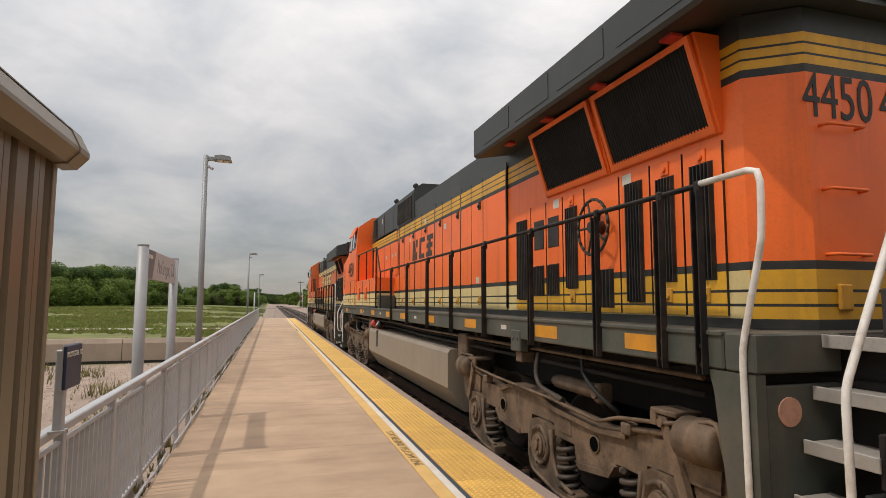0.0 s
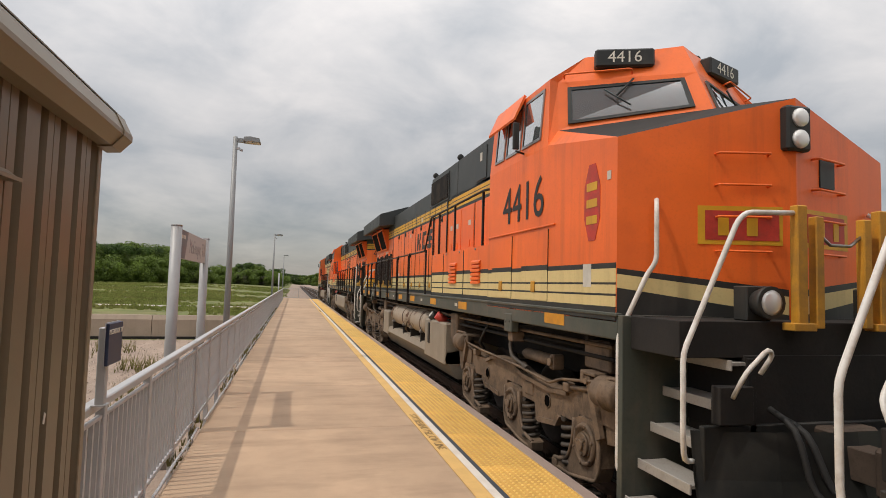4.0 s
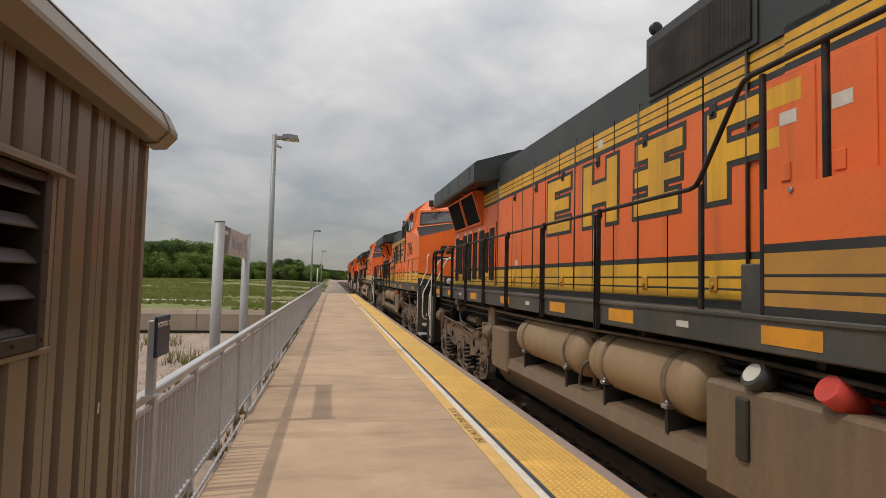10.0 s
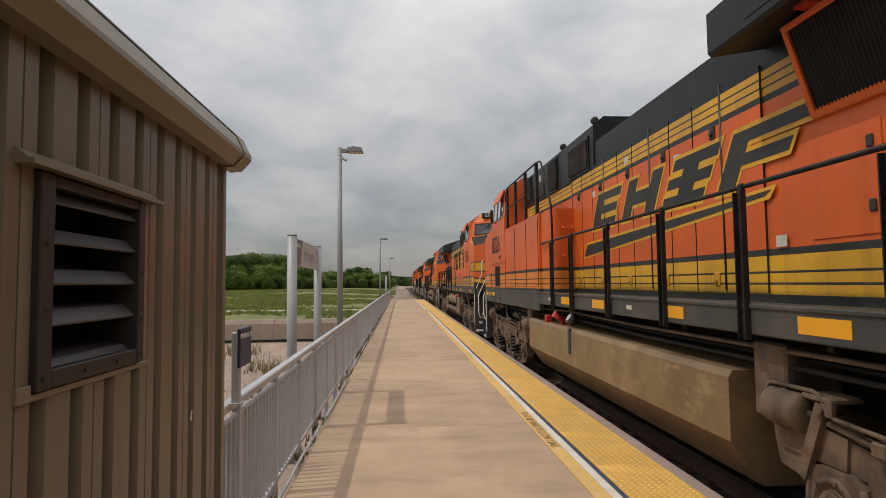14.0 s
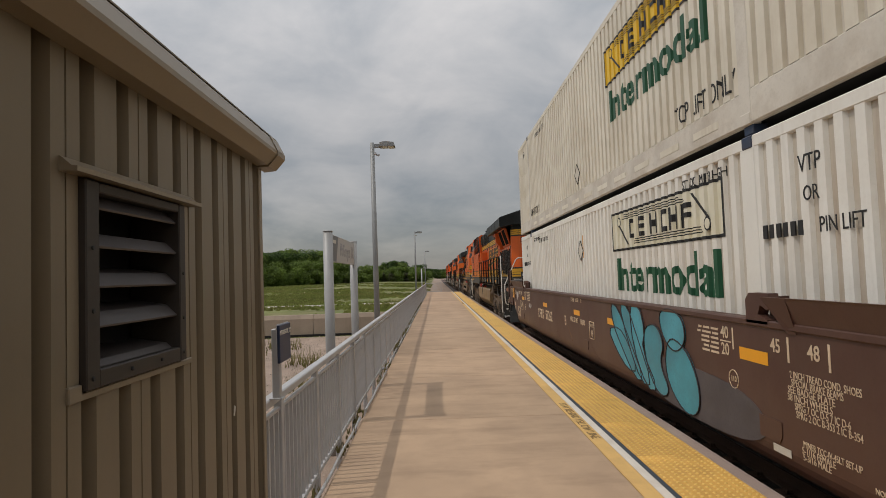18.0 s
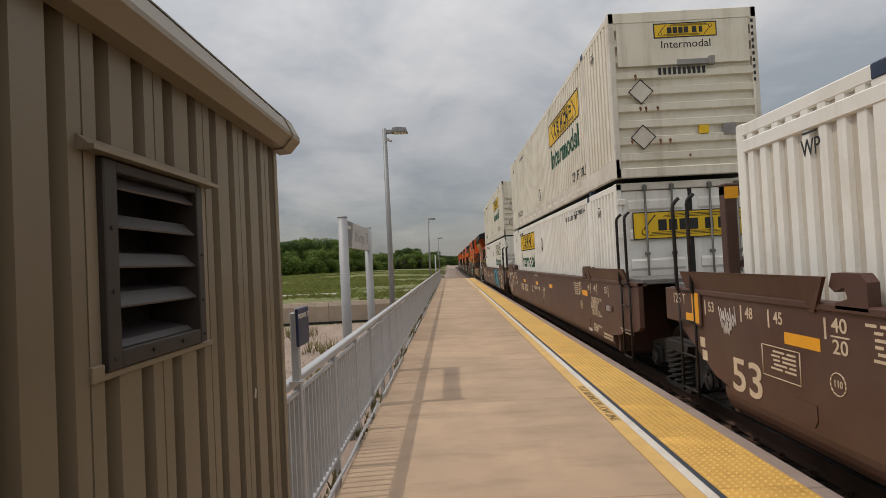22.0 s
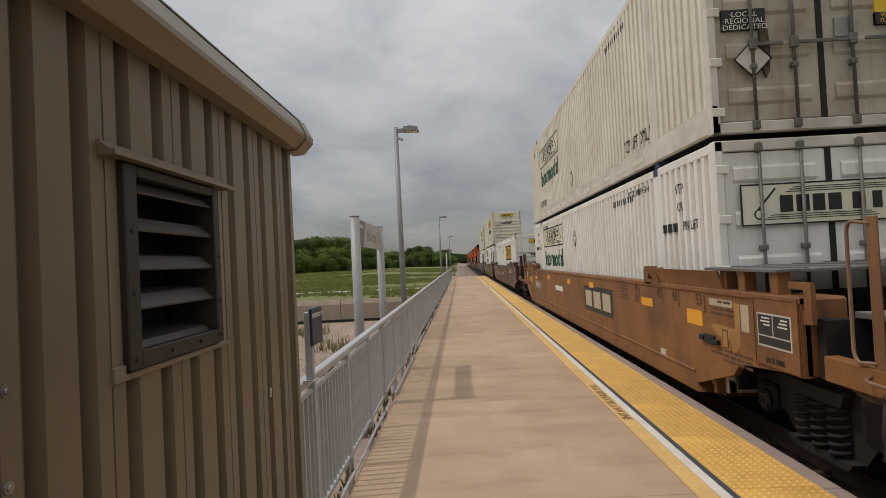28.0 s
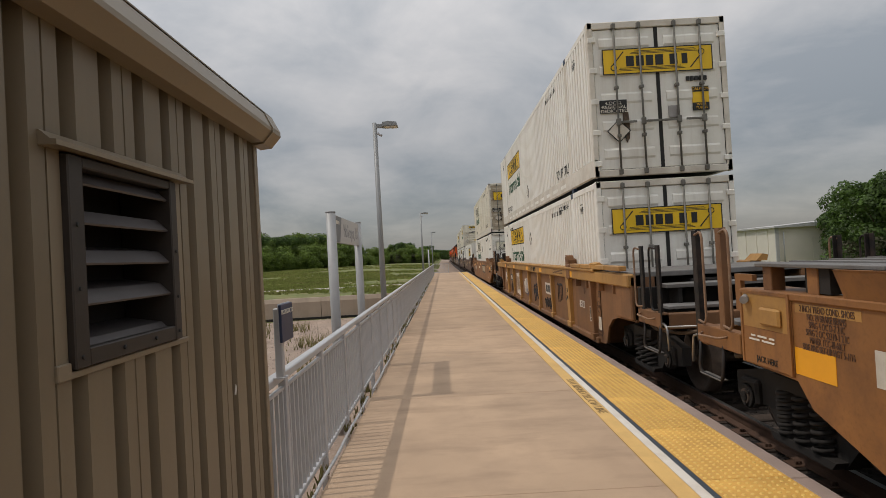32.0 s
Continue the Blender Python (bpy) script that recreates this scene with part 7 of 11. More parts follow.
            p = (p0 * (1 - a) + p1 * a) * (1 - b) + (p3 * (1 - a) + p2 * a) * b + n_ * off
            return (s * p.x, p.y, p.z)
        fr = Geo()
        ring = lambda d, off: [w(0.07 + d, 0.10 + 2 * d, off), w(0.90 - d, 0.10 + 2 * d, off), w(0.90 - d, 0.86 - 2 * d, off), w(0.07 + d, 0.86 - 2 * d, off)]
        o_, i_ = ring(0, 0.02), ring(0.03, 0.02)
        o2, i2 = ring(0, 0.0), ring(0.03, 0.0)
        for k in range(4):
            j = (k + 1) % 4
            fr.face([o_[k], o_[j], i_[j], i_[k]]).face([o_[k], o_[j], o2[j], o2[k]]).face([i_[k], i_[j], i2[j], i2[k]])
        ws = part("windscreen", fr, "black", cab, "black-framed windscreen")
        part("pane", Geo().face(ring(0.028, 0.008)), "glass", ws)
        wip = Geo().tube([w(0.55, 0.90, 0.05), w(0.42, 0.55, 0.05)], 0.012, 5).tube([w(0.34, 0.70, 0.05), w(0.50, 0.30, 0.05)], 0.010, 5)
        part("wiper", wip, "black", cab)
        # brow rail
        br = Geo().tube([w(0.05, 1.05, 0.02), w(0.05, 1.06, 0.10), w(0.55, 1.06, 0.12), w(0.55, 1.05, 0.02)], 0.011, 6, 0, 0.03)
        part("brow_rail", br, O, cab)
        # side window with its awning
        zs = lambda z: 1.5 - 0.07 * (z - 3.62) / 0.82
        def sp(u, z, off):
            return (s * (zs(z) + off), Y(u), z)
        for a, b in ((3.14, 3.72), (3.78, 4.30), (4.36, 4.72)):
            fr = Geo()
            z0, z1 = 3.74, 4.36
            o_ = [sp(a, z0, 0.015), sp(b, z0, 0.015), sp(b, z1, 0.015), sp(a, z1, 0.015)]
            i_ = [sp(a + 0.035, z0 + 0.035, 0.015), sp(b - 0.035, z0 + 0.035, 0.015), sp(b - 0.035, z1 - 0.035, 0.015), sp(a + 0.035, z1 - 0.035, 0.015)]
            for k in range(4):
                j = (k + 1) % 4
                fr.face([o_[k], o_[j], i_[j], i_[k]])
                fr.face([o_[k], o_[j], tuple(Vector(o_[j]) - Vector((s * 0.03, 0, 0))), tuple(Vector(o_[k]) - Vector((s * 0.03, 0, 0)))])
            sw = part("side_window", fr, "steel", cab, "side window with a pale metal frame")
            part("pane", Geo().face([sp(a + 0.03, z0 + 0.03, 0.006), sp(b - 0.03, z0 + 0.03, 0.006), sp(b - 0.03, z1 - 0.03, 0.006), sp(a + 0.03, z1 - 0.03, 0.006)]), "glass", sw)
        aw = Geo().prism([(s * 1.43, 4.46), (s * 1.46, 4.48), (s * 1.60, 4.16), (s * 1.58, 4.14)], "y", Y(4.75), Y(3.75))
        part("awning", aw, O, cab, "orange window awning")
        part("mirror", Geo().box(*sorted((s * 1.58, s * 1.66)), Y(3.64), Y(3.60), 3.72, 4.06, 0, 0.008).tube([(s * 1.48, Y(3.66), 3.68), (s * 1.62, Y(3.62), 3.70)], 0.014, 6), "black", cab)
        # battery box louvres and doors under the cab
        for a in (3.25, 4.35) if not wide else ():
            gl = band_plate(Geo(), Y(a) - 0.38, Y(a) + 0.38, 1.86, 2.66, 1.5, 1.512)
            bat = part("battery_door", gl if s > 0 else gl.flipped(), cab_slots, cab)
            if logo == "swoosh" and not wide:
                for k in range(13):
                    z = 1.90 + 0.056 * k
                    mt = YB if z < 2.2 else O
                    part("louvre", Geo().prism([(s * 1.510, z), (s * 1.526, z - 0.010), (s * 1.526, z + 0.004), (s * 1.510, z + 0.034)], "y", Y(a) - 0.30, Y(a) + 0.30), mt, bat)
            else:
                part("padlock", Geo().box(*sorted((s * 1.510, s * 1.53)), Y(a) - 0.05, Y(a) + 0.05, 1.95, 2.08, 0, 0.01), "yellow_post", bat)
        if wide:
            g2 = Geo().box(*sorted((s * 1.505, s * 1.52)), Y(4.10), Y(3.58), 1.89, 2.45, 0, 0.005)
            for k in range(11):
                yy = Y(4.08) + 0.048 * k
                g2.prism([(s * 1.518, yy), (s * 1.54, yy + 0.02), (s * 1.518, yy + 0.04)], "z", 1.91, 2.43)
            part("cab_vent", g2, "screen", cab, "black vent under the cab")
            part("slot_vent", Geo().box(*sorted((s * 1.50, s * 1.518)), Y(4.36), Y(4.06), 2.57, 2.78, 0, 0.006), O, cab)
            for k in range(7):
                part("slot", Geo().box(*sorted((s * 1.515, s * 1.520)), Y(4.33) + 0.037 * k, Y(4.33) + 0.037 * k + 0.022, 2.63, 2.72), "screen", cab)
            part("battery_door", Geo().box(*sorted((s * 1.50, s * 1.512)), Y(3.48), Y(2.75), 1.44, 1.84, 0, 0.006), "black", cab)
            for u_ in (2.72, 3.51, 4.14):
                part("door_gap", Geo().box(*sorted((s * 1.5, s * 1.513)), Y(u_) - 0.022, Y(u_) + 0.022, 1.86, 2.21), BK, cab)
            for k in range(12):
                part("rivet", Geo().cyl((s * 1.50, Y(2.74 + 0.065 * k), 2.50), (s * 1.508, Y(2.74 + 0.065 * k), 2.50), 0.010, 0.008, 6), O, cab)
            part("reflector", Geo().box(*sorted((s * 1.512, s * 1.516)), Y(3.27), Y(2.79), 1.61, 1.71), "reflector", cab, "amber reflector strip")
            part("reflector", Geo().box(*sorted((s * 1.505, s * 1.509)), Y(1.72), Y(1.56), 1.60, 1.71), "reflector", cab)
            part("sticker", Geo().box(*sorted((s * 1.505, s * 1.509)), Y(1.92), Y(1.80), 1.60, 1.71), "sticker", cab)
            for k in range(6):
                part("model_bar", Geo().box(*sorted((s * 1.505, s * 1.509)), Y(2.06 + 0.075 * k) - 0.05, Y(2.06 + 0.075 * k), 1.60, 1.70), YB, cab)
        part("cab_ledge", Geo().box(*sorted((s * 1.5, s * 1.525)), Y(2.68), Y(4.93), 2.53, 2.555, 0, 0.006) if wide else Geo().box(*sorted((s * 1.5, s * 1.525)), Y(1.5), Y(4.93), 2.69, 2.715, 0, 0.006) if logo == "swoosh" else Geo().box(*sorted((s * 1.5, s * 1.52)), Y(2.7), Y(4.93), 2.69, 2.712, 0, 0.006), O, cab)
        lettering("road_number", number, 0.69, "ink", cab, on_side(s * 1.507, Y(3.50 if wide else 3.66), 3.04, s), "large dark road number", 0.98)
        # number boards
        nb = Geo().box(-0.33, 0.33, -0.10, 0.05, -0.105, 0.105, 0, 0.02)
        ob = part("number_board", nb, "black", cab, "black lit number board")
        ob.matrix_basis = pose(s * 0.66, Y(2.72), 4.66, 0, 0, -s * 22)
        lettering("board_number", number, 0.185, "ink_white", ob, on_end(0, 0.053, 0, 1), "white number", 1.05)
        part("sticker", Geo().box(*sorted((s * 1.5, s * 1.5055)), Y(2.06), Y(1.90), 2.02, 2.24), "sticker", cab)
        part("number_strip", Geo().box(*sorted((s * 1.5, s * 1.507)), Y(1.62), Y(1.56), 3.0, 3.08), "sticker", cab)
    part("roof_rail", Geo().tube([(-0.5, Y(2.9), 4.80), (-0.5, Y(2.9), 4.90), (-0.1, Y(2.9), 4.90), (-0.1, Y(2.9), 4.80)], 0.012, 6, 0, 0.03), "black", cab)
    hl = Geo().box(-0.13, 0.13, Y(1.10), Y(0.985), 3.26, 3.66, 0, 0.02)
    lamp = part("headlight", hl, "black", cab, "black headlight housing")
    for z in (3.36, 3.55):
        part("lens", Geo().lathe([(0.0, 0.085), (0.02, 0.080), (0.03, 0.05), (0.033, 0.01)], (0, Y(0.985), z), "y", 18), "lens", lamp, "round clear lens")
    v, f = front_plate([(0.60, 2.98), (0.76, 2.98), (0.76, 3.24), (0.60, 3.24)], 0.0, 0.012)
    part("nose_door_window", Geo().mesh_of(v, f).flipped(), "black", cab)
    # radiator-end face
    ue = U1 - 0.16
    eh = part("end_headlight", Geo().box(-0.22, 0.22, Y(U1 + 0.10), Y(U1 - 0.1), 4.02, 4.32, 0, 0.03) if es else Geo().box(-0.14, 0.14, Y(U1 + 0.06), Y(U1 - 0.1), 4.10, 4.52, 0, 0.03), "black", loco, "black twin headlight")
    for k in (-1, 1):
        c = (0.10 * k, Y(U1 + 0.10), 4.17) if es else (0, Y(U1 + 0.06), 4.31 + 0.10 * k)
        part("lens", Geo().lathe([(0.0, 0.08), (-0.02, 0.075), (-0.03, 0.05), (-0.033, 0.01)], c, "y", 16), "lens", eh, "round clear lens")
    if rear_text:
        for s in (-1, 1):
            lettering("end_number", number, 0.46 if not es else 0.36, "ink", loco, on_end(s * 0.36, Y(ue) - 0.004, 3.40, -1), "dark road number", 0.72)
    for s in (-1, 1):
        for z in (3.2, 2.75, 2.3):
            part("end_grab", Geo().tube([(s * 0.55, Y(ue), z), (s * 0.55, Y(ue) - 0.07, z), (s * 0.22, Y(ue) - 0.07, z), (s * 0.22, Y(ue), z)], 0.012, 6, 0, 0.02), O, loco)
        part("end_latch", Geo().box(s * 0.42 - 0.06, s * 0.42 + 0.06, Y(ue) - 0.03, Y(ue), 1.92, 2.10, 0, 0.01), "yellow_post", loco)
    # handrails
    rm = "black_rail"
    rail_u0 = 9.24
    up_u = 8.71
    for s in (-1, 1):
        x = s * 1.49
        if wide:
            hr = Geo().tube([(x, Y(20.85), 2.74), (x, Y(10.0), 2.74), (x, Y(8.75), 2.74), (s * 1.10, Y(8.65), 2.74)], 0.020, 8, 0, 0.05)
            part("handrail", hr, rm, loco)
            hr = Geo().tube([(x, Y(9.65), 2.74), (x, Y(9.6), 3.40), (x, Y(8.9), 4.36), (x, Y(8.5), 4.40), (x, Y(5.3), 4.40), (x, Y(5.1), 4.1)], 0.020, 8, 0, 0.10).tube([(x, Y(8.6), 3.88), (x, Y(5.2), 3.88)], 0.016, 8)
            part("upper_handrail", hr, rm, loco)
            for u in (5.25, 6.3, 7.4, 8.45):
                part("upper_post", Geo().box(*sorted((s * 1.44, s * 1.50)), Y(u) - 0.055, Y(u) + 0.055, 3.36, 4.40, 0, 0.008), rm, loco)
        else:
            hr = Geo().tube([(x, Y(20.85), 2.74), (x, Y(rail_u0), 2.74), (x, Y(up_u), 3.42), (x, Y(5.2), 3.46), (s * 1.40, Y(4.95), 3.46)], 0.020, 8, 0, 0.08)
            part("handrail", hr, rm, loco)
            for u in (5.3, 6.9, 8.05):
                part("rail_post", Geo().box(*sorted((s * 1.455, s * 1.49)), Y(u) - 0.02, Y(u) + 0.02, 2.62, 3.46, 0, 0.006), rm, loco)
            for u in (8.55, 9.2):
                part("rail_post", Geo().box(*sorted((s * 1.455, s * 1.49)), Y(u) - 0.02, Y(u) + 0.02, 1.80, 3.40 if u < 9 else 2.76, 0, 0.006), rm, loco)
        for u in ((9.69,) if wide else ()) + POSTS_OF.get(number, POSTS):
            wd = 0.055 if dark_rails else 0.032
            ch = [(s * 1.502, Y(u) - wd), (s * 1.55, Y(u) - wd), (s * 1.55, Y(u) - wd + 0.011), (s * 1.513, Y(u) - wd + 0.011), (s * 1.513, Y(u) + wd - 0.011), (s * 1.55, Y(u) + wd - 0.011), (s * 1.55, Y(u) + wd), (s * 1.502, Y(u) + wd)]
            g = Geo().prism(ch, "z", 1.52, 2.70).box(*sorted((s * 1.478, s * 1.53)), Y(u) - 0.026, Y(u) + 0.026, 2.66, 2.765, 0, 0.012)
            for z in (1.58, 1.70):
                g.cyl((s * 1.51, Y(u), z), (s * 1.535, Y(u), z), 0.016, 0.014, 6)
            part("rail_post", g, rm, loco)
        for u in (2.7, 6.2, 8.3, 10.4, 12.0, 14.2, 16.3, 18.6, 20.2):
            part("reflector", Geo().box(*sorted((s * 1.50, s * 1.504)), Y(u) - 0.24, Y(u) + 0.24, 1.615, 1.735), "reflector" if wide else "reflector_dusty", loco, "amber reflector strip")
        for u in (6.6, 9.4, 13.1, 17.5):
            part("sticker", Geo().box(*sorted((s * 1.50, s * 1.503)), Y(u) - 0.08, Y(u) + 0.08, 1.65, 1.70), "sticker", loco)
        for u, z in ((10.5, 3.45), (13.4, 3.42), (15.2, 2.32), (11.9, 3.72), (17.9, 3.12), (19.3, 3.12)):
            xx = HW + 0.022
            part("sticker", Geo().box(*sorted((s * xx, s * (xx + 0.003))), Y(u) - 0.07, Y(u) + 0.07, z - 0.05, z + 0.05), "sticker", loco)
    # emblem on the long hood, as plain shapes
    xe = HW + 0.022
    for s in (-1, 1):
        def em(name, pts, mt, off):
            part(name, Geo().prism(pts, "x", *sorted((s * xe, s * (xe + off)))), mt, loco, "")
        uc = 12.45 if not wide else 12.9
        if logo == "swoosh":
            for k in range(4):
                c0 = Y(uc) - s * (2.50 - 1.28 * k)
                for grow, mt, off in ((0.045, YB, 0.004), (0.0, BK, 0.009)):
                    stroke_mark("hood_emblem", loco, s, xe, c0, 2.86, 1.06, 0.54, k, mt, off, grow, 0.62)
            for grow, mt, off in ((0.035, YB, 0.004), (0.0, BK, 0.009)):
                em("hood_emblem", [(Y(uc) + s * (-2.95 - 2 * grow), 2.42 - grow), (Y(uc) + s * (2.1 + 2 * grow), 2.735 - grow), (Y(uc) + s * (2.2 + 2 * grow), 2.78 + grow), (Y(uc) + s * (-2.78 - grow), 2.62 + grow)], mt, off)
        elif logo == "old":
            for k in range(4):
                c0 = Y(11.28) - s * (2.38 - 1.29 * k)
                for grow, mt, off in ((0.05, BK, 0.004), (0.0, YB, 0.009)):
                    stroke_mark("hood_emblem", loco, s, xe, c0, 2.72, 0.92, 0.78, k, mt, off, grow, 0.0)
        else:
            for k in range(3):
                stroke_mark("hood_emblem", loco, s, xe, Y(11.6) - s * (0.86 - 0.62 * k), 2.93, 0.50, 0.46, (4, 5, 2)[k], BK, 0.006, 0.0, 0.10)
    # trucks, tank and under-floor gear
    for u in trucks:
        truck(loco, u)
    t0, t1 = 7.5, 15.1
    tp = [(1.42, 1.22), (1.46, 1.16), (1.46, 0.62), (1.18, 0.24), (-1.18, 0.24), (-1.46, 0.62), (-1.46, 1.16), (-1.42, 1.22)]
    if tank == "air":
        tp = [(1.0, 1.22), (1.0, 0.80), (1.40, 0.74), (1.44, 0.60), (1.18, 0.24), (-1.18, 0.24), (-1.44, 0.60), (-1.40, 0.74), (-1.0, 0.80), (-1.0, 1.22)]
    ft = part("fuel_tank", Geo().prism(tp, "y", Y(t0), Y(t1)), S["T"], loco, "dusty fuel tank slung between the trucks")
    for s in (-1, 1):
        if tank == "air":
            part("tank_box", Geo().box(*sorted((s * 0.9, s * 1.45)), Y(t1), Y(t1 - 0.9), 0.5, 1.20, 0, 0.03), S["T"], ft)
            part("tank_box", Geo().box(*sorted((s * 0.9, s * 1.45)), Y(9.2), Y(t0), 0.5, 1.29, 0, 0.03), S["T"], ft)
            for a, b in ((9.30, 11.34), (11.44, 13.88)):
                ln = b - a
                g = Geo().lathe([(0, 0.05), (0.03, 0.18), (0.10, 0.26), (0.20, 0.285), (0.24, 0.285), (0.245, 0.292), (0.27, 0.292), (0.275, 0.285), (ln - 0.275, 0.285), (ln - 0.27, 0.292), (ln - 0.245, 0.292), (ln - 0.24, 0.285), (ln - 0.20, 0.285), (ln - 0.10, 0.26), (ln - 0.03, 0.18), (ln, 0.05)], (s * 1.17, Y(b), 1.15), "y", 24)
                res = part("air_reservoir", g, S["A"], loco, "dusty cylindrical air reservoir")
                for u in (a + 0.45, b - 0.45):
                    part("strap", Geo().lathe([(-0.035, 0.28), (-0.035, 0.293), (0.035, 0.293), (0.035, 0.28)], (s * 1.17, Y(u), 1.15), "y", 24), "truck", res, "dusty steel strap")
                    part("clamp", Geo().box(*sorted((s * 1.36, s * 1.45)), Y(u) - 0.045, Y(u) + 0.045, 0.93, 0.97, 0, 0.008).cyl((s * 1.41, Y(u), 0.96), (s * 1.41, Y(u), 1.0), 0.02, 0.02, 6), "steel", res, "bolted clamp")
                for u in (a + 0.45, b - 0.45):
                    part("bracket", Geo().prism([(s * 0.95, 0.78), (s * 1.42, 0.72), (s * 1.42, 0.93), (s * 1.32, 0.93), (s * 1.0, 0.90)], "y", Y(u) - 0.02, Y(u) + 0.02), "under", ft)
            pipes = Geo().tube([(s * 1.30, Y(11.35), 1.15), (s * 1.42, Y(11.42), 1.05), (s * 1.42, Y(11.5), 0.85), (s * 1.35, Y(11.62), 0.80)], 0.02, 6, 0, 0.05).tube([(s * 1.25, Y(11.45), 1.3), (s * 1.25, Y(11.45), 0.8)], 0.03, 8)
            part("valve_pipe", pipes, "truck", loco)
        uf, ug = (9.58, 10.39) if wide else (8.04, 8.69)
        part("fuel_cap", Geo().cyl((s * 1.30, Y(uf), 1.30), (s * 1.48, Y(uf + 0.02), 1.42), 0.085 if not wide else 0.06, 0.085 if not wide else 0.064, 16).box(*sorted((s * 1.15, s * 1.36)), Y(uf) - 0.06, Y(uf) + 0.06, 1.2, 1.36, 0, 0.01), "red", loco, "red fuel filler cap")
        part("fuel_gauge", Geo().cyl((s * 1.34, Y(ug), 1.33), (s * 1.44, Y(ug + 0.01), 1.40), 0.105, 0.10, 18), "black", ft, "round fuel gauge")
        part("gauge_face", Geo().cyl((s * 1.44, Y(ug + 0.01), 1.40), (s * 1.447, Y(ug + 0.01), 1.405), 0.07, 0.07, 18), "sticker", ft)
        part("sight_glass", Geo().box(*sorted((s * 1.44, s * 1.478)), Y(ug + 0.08) - 0.06, Y(ug + 0.08) + 0.06, 0.80, 1.22, 0, 0.01), "black", ft)
        if wide:
            part("cut_off_box", Geo().box(*sorted((s * 1.34, s * 1.46)), Y(8.90) - 0.07, Y(8.90) + 0.07, 1.22, 1.36, 0, 0.012), "red", ft, "small red fuel cut-off box")
        g = Geo()
        for k, (z, x) in enumerate(((1.46, 1.32), (1.40, 1.22), (1.34, 1.30))):
            g = Geo().tube([(s * x, Y(1.8), z), (s * x, Y(7.0), z - 0.03), (s * (x - 0.1), Y(9.5), z), (s * x, Y(13.0), z - 0.02), (s * x, Y(20.6), z)], 0.022, 6)
            part("sill_pipe", g, "under" if k else "truck", loco)
        for x0_, x1_, ua, ub, z0_ in ((0.9, 1.38, 7.35, 6.95, 1.02), (0.9, 1.36, 15.7, 15.3, 0.9), (1.0, 1.3, 2.4, 1.9, 1.2)):
            part("under_box", Geo().box(*sorted((s * x0_, s * x1_)), Y(ua), Y(ub), z0_, 1.5, 0, 0.02), "truck", loco)
        for ua in (4.07, 17.85):
            g = Geo().box(*sorted((s * 1.40, s * 1.512)), Y(ua) - 0.13, Y(ua) + 0.13, 1.42, 1.66, 0, 0.012)
            for dy in (-0.06, 0.06):
                g.cyl((s * 1.51, Y(ua) + dy, 1.56), (s * 1.522, Y(ua) + dy, 1.56), 0.02, 0.018, 8)
            part("jack_pad", g, S["S"], loco)
            part("jack_block", Geo().box(*sorted((s * 1.30, s * 1.47)), Y(ua) - 0.08, Y(ua) + 0.08, 1.30, 1.42, 0, 0.01), "truck", loco)
        g = Geo()
        for u in (5.4, 18.9):
            part("cable_loop", Geo().tube([(s * 1.25, Y(u), 1.56), (s * 1.34, Y(u + 0.1), 1.30), (s * 1.32, Y(u + 0.4), 1.12), (s * 1.2, Y(u + 0.5), 1.0)], 0.020, 6, 0, 0.12), "rubber", loco)
        part("sand_pipe", Geo().tube([(s * 1.2, Y(7.2), 1.3), (s * 1.25, Y(7.1), 0.7), (s * 0.9, Y(6.95), 0.15)], 0.025, 6, 0, 0.1), "under", loco)
    if number == "7396":
        for s in (-1, 1):
            for w_, sz, k_, z_ in (("2155", 0.10, 1.36, 0.72), ("MADE IN RSA", 0.065, 1.42, 0.62)):
                lettering("cast_mark", w_, sz, "truck", loco, on_side(s * 1.312, Y(trucks[1]) + s * k_, z_, s), "raised cast lettering")
    for sgn in (1, -1):
        stair_end(loco, sgn, S["S"], number == "4450")
    if number == "4450":
        for s in (-1, 1):
            g = Geo()
            c = Vector((s * 1.10, Y(18.86), 2.72))
            for k in range(20):
                a, b = k * math.pi / 10, (k + 1) * math.pi / 10
                g.cyl(c + Vector((0, 0.28 * math.cos(a), 0.28 * math.sin(a))), c + Vector((0, 0.28 * math.cos(b), 0.28 * math.sin(b))), 0.016, 0.016, 6)
            for k in range(5):
                a = k * 2 * math.pi / 5
                g.cyl(c, c + Vector((0, 0.28 * math.cos(a), 0.28 * math.sin(a))), 0.012, 0.012, 6)
            g.cyl(c - Vector((s * 0.12, 0, 0)), c + Vector((s * 0.03, 0, 0)), 0.07, 0.06, 12)
            part("brake_wheel", g, "black", loco, "black spoked hand brake wheel")
    return loco


def paint(O, Y_, N="under", R="roof", S="sill_dark", T="tank", A="tank", num=None):
    return {"O": O, "Y": Y_, "N": N, "R": R, "S": S, "T": T, "A": A, "num": num}


TRAIN = []   # thing, its middle's y at the start, its half turn


def add_to_train(ob, y, turned=False):
    TRAIN.append((ob, y, turned))


